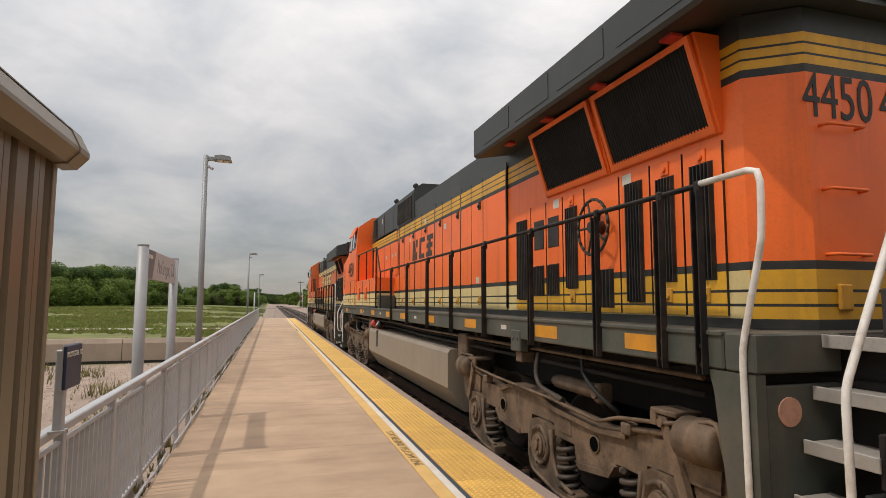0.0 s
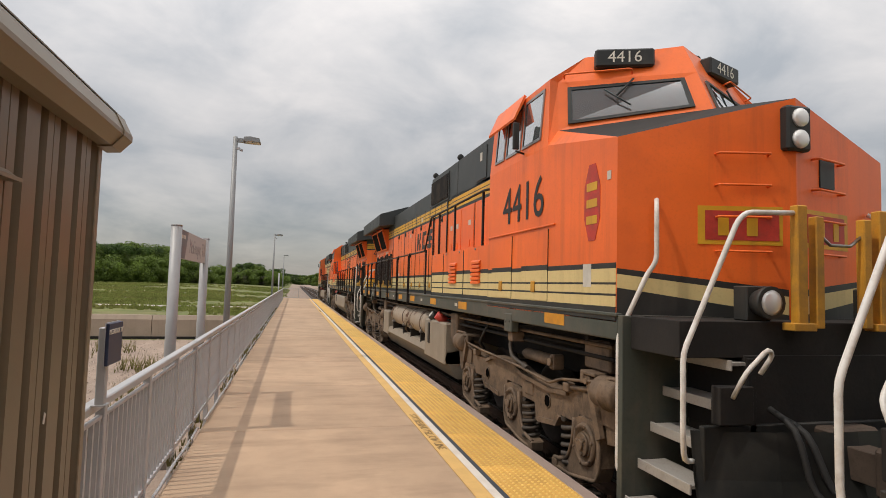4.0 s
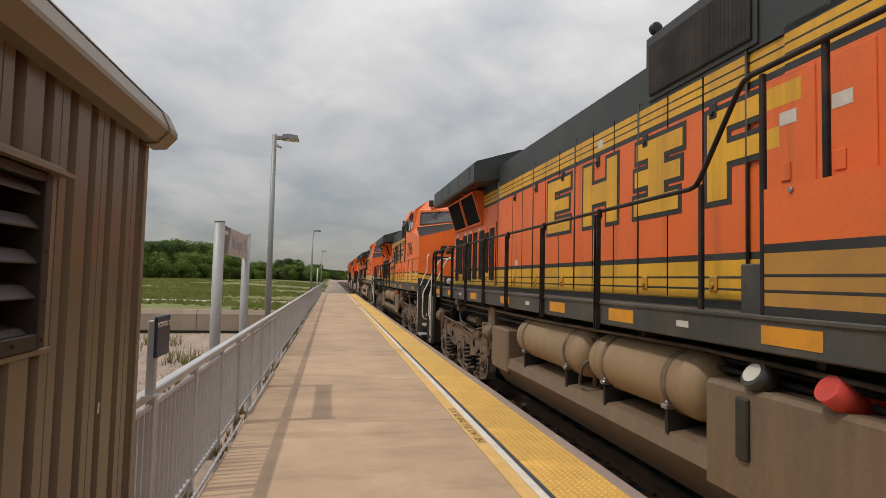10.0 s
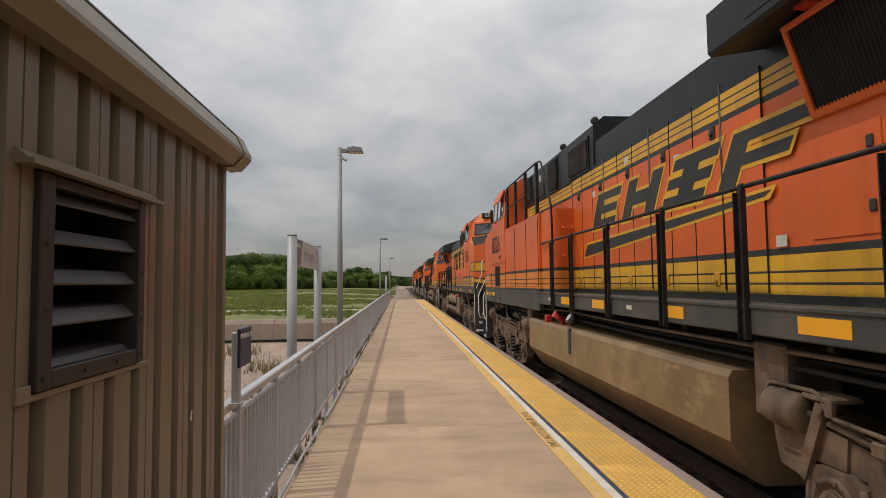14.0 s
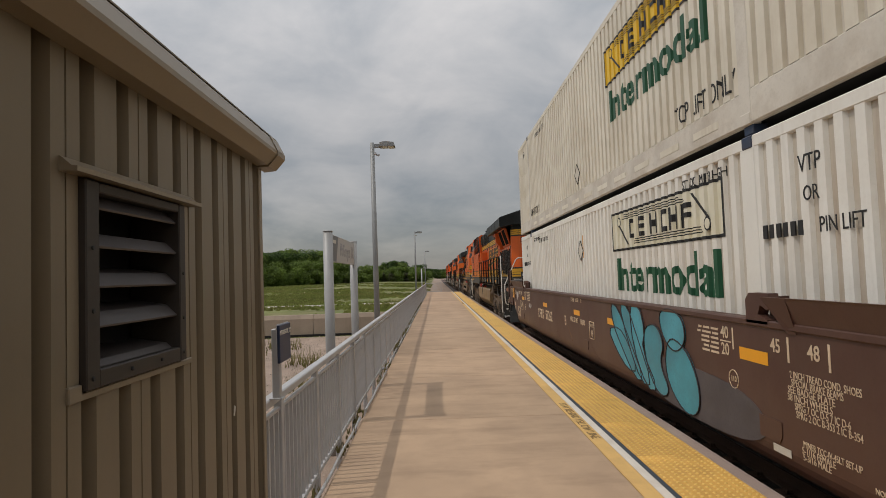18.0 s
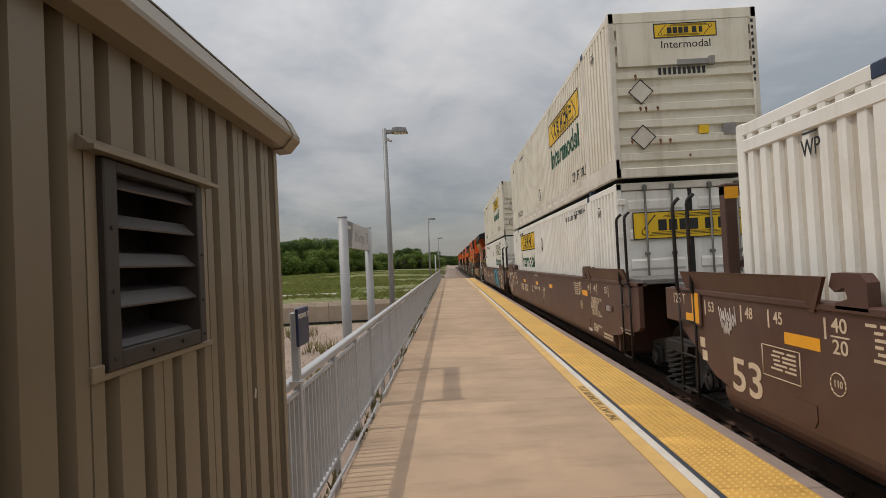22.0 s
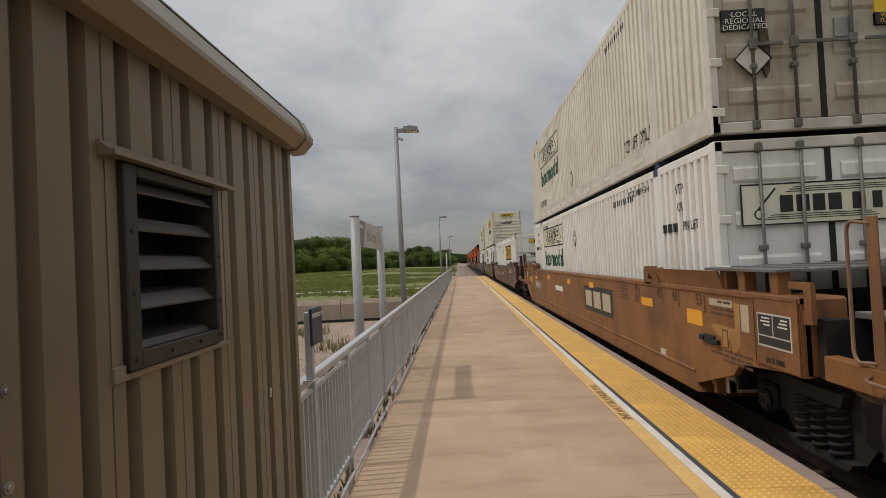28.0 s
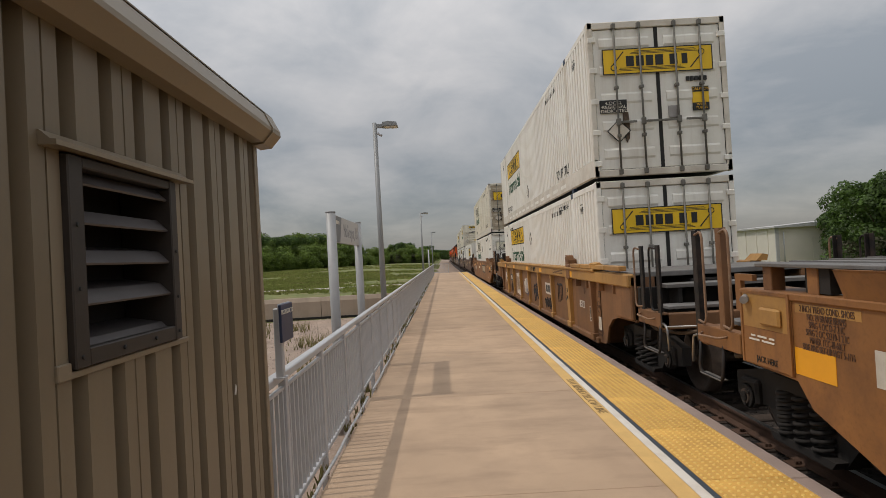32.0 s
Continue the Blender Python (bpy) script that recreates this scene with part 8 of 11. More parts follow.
JOINTS = [23.92 - LOCO * i for i in range(6)]   # coupler planes behind each locomotive
FLEET = [("grimy orange and black diesel locomotive at the head of the train", "", False, False, paint("orange_worn", "cream", S="sill", T="tank_grey", A="tank_grey"), "old", "plain", False),
         ("faded orange diesel locomotive with cream stripes and grey sill", "4450", False, False, dict(paint("orange", "cream", S="sill", T="tank_grey", A="tank_grey"), Y2="yellow"), "plate", "plain", False),
         ("orange diesel locomotive with cream stripes, grey air tanks below", "4416", False, False, dict(paint("orange", "cream", S="sill", T="tank_grey", A="tank_rust"), Y2="yellow"), "plate", "air", True),
         ("bright orange diesel locomotive with black slanted emblem and tan tanks", "7396", True, False, paint("orange_fresh", "yellow", S="sill_dark", A="reservoir"), "swoosh", "air", True),
         ("weathered orange diesel locomotive with yellow nose emblem", "5511", False, False, dict(paint("orange_grimy", "yellow", S="sill_dark", A="reservoir"), YC="yellow_dusty"), "old", "air", True),
         ("bright orange wide-bodied diesel locomotive with black upper railings", "8026", True, True, dict(paint("orange_dusty", "yellow", S="sill_dark", T="tank_gold", A="reservoir", R="roof_black"), YC="orange_faded"), "swoosh", "plain", False)]
for i, (label, number, es, wide, S, logo, tank, back) in enumerate(FLEET):
    lo_ = locomotive(label, number, es, wide, S, logo, tank, True, wide, (4.25, 17.94) if back else (4.45, 18.15))
    add_to_train(lo_, JOINTS[i] + LOCO / 2, back)

# ---- containers ----
CL, CW, CH = 8.075, 1.29, 2.90


WAVE = ((0.0, 0.0), (0.096, 0.0), (0.112, -1.0), (0.200, -1.0))          # lower boxes: even trapezoids
GROOVE = ((0.0, 0.0), (0.132, 0.0), (0.144, -1.0), (0.204, -1.0))         # upper boxes: broad lands, narrow grooves
PITCH = 0.216


def wave_at(y, heavy=False):
    """Depth of the side's corrugation at y, 0 on the lands to 1 in the valleys."""
    q = (y + 20 * PITCH) % PITCH
    w = list(GROOVE if heavy else WAVE) + [(PITCH, 0.0)]
    for (a, da), (b, db) in zip(w, w[1:]):
        if a <= q <= b:
            return -(da + (db - da) * (q - a) / (b - a))
    return 0.0


def corrugated_side(x, y0, y1, z0, z1, heavy=False, one=False):
    """Upright corrugation facing +x; valleys carry the second material unless one is set."""
    depth = 0.036 if heavy else 0.034
    ys = {y0, y1}
    k0 = math.floor(y0 / PITCH) - 1
    for k in range(k0, k0 + int((y1 - y0) / PITCH) + 4):
        for dy, _ in (GROOVE if heavy else WAVE):
            if y0 < k * PITCH + dy < y1:
                ys.add(k * PITCH + dy)
    ys = sorted(ys)
    g = Geo()
    for ya, yb in zip(ys, ys[1:]):
        if yb - ya < 1e-6:
            continue
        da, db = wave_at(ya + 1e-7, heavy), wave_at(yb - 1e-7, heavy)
        # valley faces take the darker paint, dirt and painted shade together
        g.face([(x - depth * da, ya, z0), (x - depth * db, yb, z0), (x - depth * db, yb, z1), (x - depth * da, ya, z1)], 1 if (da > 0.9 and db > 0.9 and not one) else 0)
    return g


def bend_letters(ob, yc, s, heavy):
    """Lay painted letters into the corrugation."""
    me = ob.data.copy()
    ob.data = me
    bm = bmesh.new()
    bm.from_mesh(me)
    xs = [v.co.x for v in bm.verts]
    lo, hi = yc + min(s * min(xs), s * max(xs)), yc + max(s * min(xs), s * max(xs))
    for k in range(math.floor(lo / PITCH), math.ceil(hi / PITCH) + 1):
        for dy, _ in (GROOVE if heavy else WAVE):
            y = k * PITCH + dy
            if lo < y < hi:
                bmesh.ops.bisect_plane(bm, geom=bm.verts[:] + bm.edges[:] + bm.faces[:], plane_co=((y - yc) * s, 0, 0), plane_no=(1, 0, 0))
    depth = 0.036 if heavy else 0.034
    for v in bm.verts:
        v.co.z -= depth * wave_at(yc + s * v.co.x, heavy)
    bm.to_mesh(me)
    bm.free()
    return ob


def scroll_panel(parent, s, x, yc, z0, z1, length, ground, frame="ink", end=0, heavy=False):
    """A company panel: ground, dark scroll lines and plain bars for the name. s: the side it faces; end: on an end wall at this y."""
    def put(name, pts, mt, off):
        if end:
            g = Geo().prism([(yc - p, z) for p, z in pts] if end < 0 else [(yc + p, z) for p, z in pts], "y", *sorted((x, x + (off if end > 0 else -off))))
        else:
            ys, zs = [yc + s * q[0] for q in pts], [q[1] for q in pts]
            if len(pts) == 4 and len({round(q, 4) for q in zs}) == 2 and len({round(q, 4) for q in ys}) == 2:
                g = corrugated_side(abs(x) + off, min(ys), max(ys), min(zs), max(zs), heavy, True)
                g = g if s > 0 else g.flipped()
            else:
                g = Geo().prism([(yc + s * p, z) for p, z in pts], "x", *sorted((x, x + s * off)))
        part(name, g, mt, parent)
    h, L2 = z1 - z0, length / 2
    t = 0.035 if not end else 0.018
    if ground:
        put("logo_panel", [(-L2, z0), (L2, z0), (L2, z1), (-L2, z1)], ground, 0.003)
    for a, b, c, d in ((-L2, z0, L2, z0 + t), (-L2, z1 - t, L2, z1), (-L2, z0 + t, -L2 + t, z1 - t), (L2 - t, z0 + t, L2, z1 - t)):
        put("logo_frame", [(a, b), (c, b), (c, d), (a, d)], frame, 0.006)
    if not end and s > 0:
        return
    lt = 0.020 * h
    for k in range(3):
        for za, pa, pb in ((0.775 + 0.05 * k, -0.74 + 0.03 * k, 0.50 - 0.04 * k), (0.13 + 0.05 * k, -0.50 + 0.04 * k, 0.74 - 0.03 * k)):
            put("scroll_line", [(L2 * pa, z0 + h * za), (L2 * pb, z0 + h * za), (L2 * pb, z0 + h * za + lt), (L2 * pa, z0 + h * za + lt)], frame, 0.006)
    for sg in (-1, 1):
        r, cy, cz = h * 0.13, sg * L2 * 0.80, z0 + h * (0.73 if sg < 0 else 0.27)
        put("scroll_curl", [(cy + r * math.cos(a), cz + r * math.sin(a)) for a in (k * math.pi / 5 for k in range(10))], frame, 0.007)
        if ground:
            put("scroll_curl", [(cy + 0.74 * r * math.cos(a), cz + 0.74 * r * math.sin(a)) for a in (k * math.pi / 5 for k in range(10))], ground, 0.009)
        a, b = sg * L2 * 0.80, sg * L2 * 0.60
        za, zb = (z0 + h * 0.62, z0 + h * 0.13) if sg < 0 else (z0 + h * 0.38, z0 + h * 0.88)
        put("scroll_line", [(a, za), (a + 0.026 * L2, za), (b + 0.026 * L2, zb), (b, zb)], frame, 0.008)
    for k, (a, b) in enumerate(((-0.54, -0.44), (-0.36, -0.22), (-0.10, 0.04), (0.08, 0.21), (0.25, 0.39), (0.43, 0.57))):
        if end:
            put("name_bar", [(L2 * a, z0 + h * 0.30), (L2 * b, z0 + h * 0.30), (L2 * b, z0 + h * 0.70), (L2 * a, z0 + h * 0.70)], frame, 0.010)
        else:
            gg = Geo()
            for p, q, u, v in STROKES[(5, 0, 1, 5, 1, 3)[k]]:
                ya, yb_ = yc + s * L2 * (a + (b - a) * p), yc + s * L2 * (a + (b - a) * min(u, 1.0))
                one = corrugated_side(abs(x) + 0.010, *sorted((ya, yb_)), z0 + h * (0.28 + 0.46 * q), z0 + h * (0.28 + 0.46 * v), heavy, True)
                one = one if s > 0 else one.flipped()
                gg.mesh_of(one.v, one.f)
            part("name_bar", gg, frame, parent)


def diamond(parent, s, x, y, z, r, end=0):
    pts = [(0, 1), (1, 0), (0, -1), (-1, 0)]
    def at(p, k, off):
        return (y + p[0] * r * k, x + (0.012 if off else 0.0) * end, z + p[1] * r * k) if end else (x + (0.012 if off else 0.0) * s, y + p[0] * r * k, z + p[1] * r * k)
    v = [at(p, k, o) for o in (0, 1) for k in (1.0, 0.92) for p in pts]
    f = []
    for i in range(4):
        j = (i + 1) % 4
        f += [(8 + i, 8 + j, 12 + j, 12 + i), (i, j, 8 + j, 8 + i), (4 + i, 4 + j, 12 + j, 12 + i), (i, j, 4 + j, 4 + i)]
    holder = part("placard_holder", Geo().mesh_of(v, f), "c_dark", parent, "hinged diamond placard frame")
    inner = [at(p, 0.90, 0) for p in pts] + [tuple(a + (b - a) * 0.6 for a, b in zip(at(p, 0.90, 0), at(p, 0.90, 1))) for p in pts]
    part("placard", Geo().mesh_of(inner, [(4, 5, 6, 7), (0, 1, 5, 4), (1, 2, 6, 5), (2, 3, 7, 6), (3, 0, 4, 7)]), "c_rail", holder)


def container(label, z, skin, rear, logo_y, style, lead="wall", stencil=1, heavy=False, logo_z=None):
    """A 53-foot container; z is its underside. rear and lead: 'doors' or 'wall'. style of its side panel: yellow, white, framed or none."""
    c = thing("shipping_container", label, "container", "containers on the train")
    z1 = z + CH
    rail_lo = 0.34 if heavy else 0.16
    for s in (-1, 1):
        for a, b in ((-CL + 0.12, -6.20), (-6.0, 6.0), (6.20, CL - 0.12)):
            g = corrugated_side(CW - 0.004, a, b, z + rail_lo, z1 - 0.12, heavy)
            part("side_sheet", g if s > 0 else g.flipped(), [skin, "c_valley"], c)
        for y in (-6.10, 6.10):
            part("lift_post", Geo().box(*sorted((s * (CW - 0.06), s * (CW + 0.004))), y - 0.10, y + 0.10, z + 0.02, z1 - 0.02, 0, 0.01), "c_rail" if heavy else skin, c)
            for zz in (z + 0.07, z1 - 0.07):
                part("lift_casting", Geo().box(*sorted((s * (CW - 0.10), s * (CW + 0.012))), y - 0.09, y + 0.09, zz - 0.06, zz + 0.06, 0, 0.012), "lock_blue" if zz > z + 1 else "c_rail", c)
        part("top_rail", Geo().box(*sorted((s * (CW - 0.07), s * CW)), -CL, CL, z1 - 0.13, z1 - 0.01, 0, 0.012), skin, c)
        if style == "framed":
            part("top_fascia", Geo().box(*sorted((s * (CW - 0.07), s * (CW + 0.012))), -CL + 0.14, CL - 0.14, z1 - 0.30, z1 - 0.17, 0, 0.012), skin, c)
        part("bottom_rail", Geo().box(*sorted((s * (CW - 0.08), s * CW)), -CL, CL, z + 0.02, z + rail_lo, 0, 0.012), "c_rail" if heavy else skin, c)
        for y in (-1, 1):
            part("corner_post", Geo().box(*sorted((s * (CW - 0.10), s * (CW + 0.002))), *sorted((y * (CL - 0.14), y * CL)), z, z1, 0, 0.012), skin if not heavy else "c_rail", c)
        if heavy and s < 0:
            for k in range(12):
                y = -5.3 + 0.96 * k
                part("rail_pocket", Geo().box(*sorted((s * CW, s * (CW + 0.004))), y - 0.28, y + 0.28, z + 0.12, z + 0.20), skin, c)
        if logo_y is not None:
            yc = logo_y
            lz0 = (z + 1.99) if logo_z is None else z + logo_z
            if style in ("yellow", "white"):
                scroll_panel(c, s, s * (CW - 0.004), yc, lz0, lz0 + 0.62, 3.7, "logo_yellow" if style == "yellow" else "logo_white", "ink", 0, heavy)
                bend_letters(lettering("word", "Intermodal", 0.70, "ink_green", c, on_side(s * (CW + 0.0005), yc, lz0 - 0.40, s), "dark green word", 1.10, bold=0.017), yc, s, heavy)
            elif style == "framed":
                gb = corrugated_side(CW - 0.001, yc - 1.9, yc + 1.9, lz0 - 0.08, lz0 + 0.80, heavy, True)
                part("logo_border", gb if s > 0 else gb.flipped(), "ink", c)
                scroll_panel(c, s, s * (CW + 0.000), yc, lz0 - 0.02, lz0 + 0.74, 3.66, "logo_yellow", "ink", 0, heavy)
                bend_letters(lettering("word", "Intermodal", 0.62, "ink_green", c, on_side(s * (CW + 0.0005), yc, lz0 - 0.42, s), "dark green word", 1.08, bold=0.015), yc, s, heavy)
        diamond(c, s, s * (CW - 0.004), 0.22, z + (0.68 if heavy else 2.10), 0.21)
        if stencil and s < 0:
            for y in (5.15, -5.15):
                if heavy:
                    yt = y + 0.1 * (1 if y > 0 else -1)
                    bend_letters(lettering("stencil", "TOP LIFT ONLY", 0.30, "ink", c, on_side(s * (CW + 0.0005), yt, z + 0.50, s), "black stencilled words", 0.68), yt, s, True)
                else:
                    bend_letters(lettering("stencil", "STACK LIMIT 3 HIGH", 0.15, "ink", c, on_side(s * (CW + 0.0005), y, z1 - 0.25, s), "black stencilled words", 0.72), y, s, False)
            for y in (6.9, -6.9) if style != "white" or heavy else ():
                lettering("stencil", "WP", 0.20, "ink", c, on_side(s * (CW - 0.001), y, z1 - 0.45, s), "black stencilled letters", 0.8)
                part("arrow_bar", Geo().box(*sorted((s * CW, s * (CW + 0.001))), y - 0.10, y + 0.10, z1 - 0.33, z1 - 0.315), "ink", c)
            if style == "white" and not heavy:
                for y in (6.95, -6.95):
                    for w_, dz, sz in (("VTP", 0.42, 0.20), ("OR", 0.66, 0.17), ("PIN LIFT", 0.92, 0.17)):
                        lettering("stencil", w_, sz, "ink", c, on_side(s * (CW - 0.001), y - (0.32 if w_ == "PIN LIFT" else 0), z1 - dz, s), "black stencilled words", 0.8)
                    for k in range(6):
                        part("name_bar", Geo().box(*sorted((s * (CW - 0.012), s * (CW + 0.001))), y + 0.12 + 0.10 * k, y + 0.18 + 0.10 * k, z1 - 0.98, z1 - 0.86), "ink", c)
            for k in range(10):
                yk = (3.55 if (logo_y or 0) <= 0 else -4.9) + 0.135 * k
                part("code_bar", Geo().box(*sorted((s * (CW - 0.012), s * (CW + 0.001))), yk, yk + 0.034, z1 - 0.37, z1 - 0.26), "ink", c)
        if z > 2:
            for y in (-6.10, 6.10):
                part("stacking_lock", Geo().box(*sorted((s * (CW - 0.16), s * (CW - 0.02))), y - 0.08, y + 0.08, z - 0.078, z + 0.02, 0, 0.008), "lock_blue", c, "dark blue stacking lock")
        elif s < 0:
            rr = random.Random(int(abs(logo_y or 1) * 100) + (s > 0))
            for k in range(9):
                yk = PITCH * rr.randint(-34, 33) + 0.15
                zk = z + rr.uniform(1.3, 2.3)
                part("rust_spot", Geo().prism([(yk - 0.012, zk), (yk, zk + 0.035), (yk + 0.014, zk + 0.01), (yk + 0.006, zk - 0.06 - 0.12 * rr.random())], "x", *sorted((s * (CW - 0.05), s * (CW - 0.044)))), "rust", c)
            if style == "white" and logo_y < 0:
                part("amber_strip", Geo().box(*sorted((s * (CW - 0.004), s * (CW - 0.001))), 0.02, 0.06, z1 - 0.95, z1 - 0.50), "reflector_dusty", c)
    roof_ = Geo().box(-CW + 0.02, CW - 0.02, -CL + 0.02, CL - 0.02, z1 - 0.05, z1 - 0.015)
    for k in range(30):
        y = -CL + 0.5 + 0.52 * k
        roof_.box(-CW + 0.12, CW - 0.12, y - 0.05, y + 0.05, z1 - 0.02, z1 - 0.002)
    part("roof", roof_, skin, c)
    part("floor", Geo().box(-CW + 0.05, CW - 0.05, -CL + 0.05, CL - 0.05, z + 0.03, z + 0.15), "c_dark", c)
    for e, kind in ((1, lead), (-1, rear)):
        ye = e * CL
        def yb(a, b):
            return sorted((ye - e * a, ye - e * b))
        if kind == "wall":
            prof, zz = [], z + 0.16
            while zz < z1 - 0.20:
                prof += [(0.075, zz), (0.075, zz + 0.12), (0.018, zz + 0.145), (0.018, zz + 0.262), (0.075, zz + 0.287)]
                zz += 0.287
            prof = [(d, min(q, z1 - 0.16)) for d, q in prof]
            g = Geo()
            for (da, za), (db, zb) in zip(prof, prof[1:]):
                if zb - za > 1e-5:
                    g.face([(-CW + 0.1, ye - e * da, za), (CW - 0.1, ye - e * da, za), (CW - 0.1, ye - e * db, zb), (-CW + 0.1, ye - e * db, zb)])
            part("end_wall", g, skin, c)
            part("end_header", Geo().box(-CW, CW, *yb(0.0, 0.10), z1 - 0.19, z1, 0, 0.012), skin, c)
            part("end_sill", Geo().box(-CW, CW, *yb(0.0, 0.10), z, z + 0.17, 0, 0.012), skin, c)
            if e < 0:
                part("upper_plate", Geo().box(-1.15, 1.15, *yb(0.008, 0.05), z + 1.95, z1 - 0.19, 0, 0.004), skin, c)
                scroll_panel(c, -1, ye + 0.008, 0.05, z + 2.42, z + 2.68, 1.10, "logo_yellow", "ink", -1)
                lettering("word", "Intermodal", 0.19, "ink", c, on_end(0.05, ye + 0.006, z + 2.30, -1), "small dark word", 1.05)
                for k in range(10):
                    part("code_bar", Geo().box(-0.45 + 0.085 * k, -0.405 + 0.085 * k, *yb(0.0, 0.03), z + 1.78, z + 1.90), "ink", c)
                    part("code_bar", Geo().box(1.195, 1.232, *yb(-0.003, 0.03), z + 2.62 - 0.115 * k, z + 2.68 - 0.115 * k), "ink", c)
                part("lever_bracket", Geo().box(-0.12, 0.52, *yb(-0.02, 0.03), z + 1.93, z + 2.03, 0, 0.008).box(0.42, 0.52, *yb(-0.05, 0.03), z + 1.91, z + 2.06, 0, 0.008), "blade", c)
                for dz in (0.75, 1.55):
                    diamond(c, 1, ye + 0.01, -0.78, z + dz - 0.05, 0.22, e)
                part("notice", Geo().box(0.20, 0.36, *yb(0.0, 0.04), z + 0.72, z + 0.86), "logo_yellow", c)
                part("notice", Geo().box(0.62, 0.84, *yb(0.0, 0.04), z + 0.68, z + 0.88), "blade", c)
                rr = random.Random(int(z * 100) + int(abs(logo_y or 0) * 10))
                for k in range(10):
                    xx, zz = rr.uniform(-1.0, 1.0), z + 0.16 + 0.287 * rr.randint(0, 6) + 0.20
                    h = rr.uniform(0.03, 0.12)
                    part("rust_spot", Geo().prism([(xx - 0.02, zz), (xx + 0.015, zz + 0.02), (xx + 0.03, zz - 0.02), (xx + 0.008, zz - h)], "y", *yb(0.010, 0.018)), "rust", c)
        else:
            part("door_frame", Geo().box(-CW, CW, *yb(0.0, 0.10), z1 - 0.13, z1, 0, 0.012).box(-CW, CW, *yb(0.0, 0.10), z, z + 0.13, 0, 0.012), "c_rail", c)
            for sd in (-1, 1):
                g = Geo().box(*sorted((sd * 0.022, sd * 1.19)), *yb(0.03, 0.08), z + 0.14, z1 - 0.14, 0, 0.008)
                for k in range(5):
                    zz = z + 0.32 + 0.52 * k
                    g.prism([(ye - e * 0.03, zz), (ye - e * 0.008, zz + 0.04), (ye - e * 0.008, zz + 0.17), (ye - e * 0.03, zz + 0.21)], "x", *sorted((sd * 0.14, sd * 1.08)))
                d = part("door", g, "c_door" if skin == "c_cream" else skin, c, "white steel door with locking bars")
                part("gasket", Geo().box(*sorted((sd * 1.185, sd * 1.215)), *yb(0.02, 0.06), z + 0.13, z1 - 0.13).box(*sorted((sd * 0.0, sd * 0.034)), *yb(0.02, 0.06), z + 0.13, z1 - 0.13), "c_dark", d)
                for xx in (0.33, 0.80):
                    g = Geo().cyl((sd * xx, ye - e * -0.03, z + 0.04), (sd * xx, ye - e * -0.03, z1 - 0.04), 0.020, 0.020, 8)
                    for zz in (z + 0.10, z + 0.75, z + 1.65, z1 - 0.12):
                        g.box(sd * xx - 0.036, sd * xx + 0.036, *yb(-0.055, 0.03), zz - (0.07 if zz < z + 0.5 else 0.03), zz + (0.07 if zz > z + 2 else 0.03), 0, 0.008)
                    part("lock_rod", g, "lock_steel", d, "grey locking rod")
                    part("rod_handle", Geo().box(*sorted((sd * xx, sd * (xx - 0.34))), *yb(-0.06, -0.035), z + 0.98, z + 1.02, 0, 0.005).box(sd * xx - 0.04, sd * xx + 0.04, *yb(-0.07, 0.0), z + 0.94, z + 1.07, 0, 0.01), "lock_steel", d)
                for k in range(5):
                    zz = z + 0.25 + 0.58 * k
                    part("hinge", Geo().box(*sorted((sd * 1.14, sd * 1.285)), *yb(-0.012, 0.03), zz - 0.05, zz + 0.05, 0, 0.008), skin, d)
            scroll_panel(c, -1, ye + e * 0.004, 0.0, z + 1.90, z + 2.38, 2.06, "logo_yellow" if style != "white" or heavy else "logo_white", "ink", e)
            diamond(c, 1, ye + e * 0.02, -0.80, z + 0.84, 0.22, e)
            nz = z + 1.30 if z > 2 else z + 0.82
            part("notice", Geo().box(-1.12, -0.62, *yb(-0.004, 0.04), nz - 0.11, nz + 0.13), "ink", c, "black notice")
            for k, w_ in enumerate(("LOCAL", "REGIONAL", "DEDICATED")):
                lettering("notice_word", "·" + w_, 0.085, "ink_white", c, on_end(-0.87, ye + e * 0.0055, nz + 0.07 - 0.075 * k, e), "small white words", 1.1)
            if z > 2:
                part("notice", Geo().box(0.62, 0.92, *yb(-0.004, 0.04), z + 0.92 + 0.24, z + 1.40 + 0.20), "logo_yellow", c, "yellow warning notice")
                part("notice", Geo().box(0.62, 0.92, *yb(-0.006, 0.04), z + 1.50, z + 1.60), "ink", c)
                part("notice", Geo().box(0.62, 0.92, *yb(-0.006, 0.04), z + 1.16, z + 1.30), "ink", c)
                lettering("notice_word", "CAUTION", 0.075, "ink_yellow", c, on_end(0.77, ye + e * 0.009, z + 1.55, e), "small yellow word")
                lettering("notice_word", "WIDE", 0.07, "ink_yellow", c, on_end(0.77, ye + e * 0.009, z + 1.262, e), "small yellow word")
                lettering("notice_word", "TURNS", 0.07, "ink_yellow", c, on_end(0.77, ye + e * 0.009, z + 1.20, e), "small yellow word")
                part("vent_plate", Geo().box(0.16, 0.36, *yb(-0.004, 0.04), z + 1.05, z + 1.27), "blade", c)
                for k in range(5):
                    part("code_bar", Geo().box(0.52 + 0.08 * k, 0.58 + 0.08 * k, *yb(-0.004, 0.04), z + 1.72, z + 1.80), "ink", c)
            part("rust_patch", Geo().prism([(-0.70, z + 1.18), (-0.60, z + 1.19), (-0.585, z + 0.95), (-0.60, z + 0.70), (-0.645, z + 0.62), (-0.68, z + 0.74), (-0.70, z + 0.98)], "y", *yb(-0.005, 0.02)), "rust_run", c, "dark brown rust run")
    return c


# ---- well cars ----


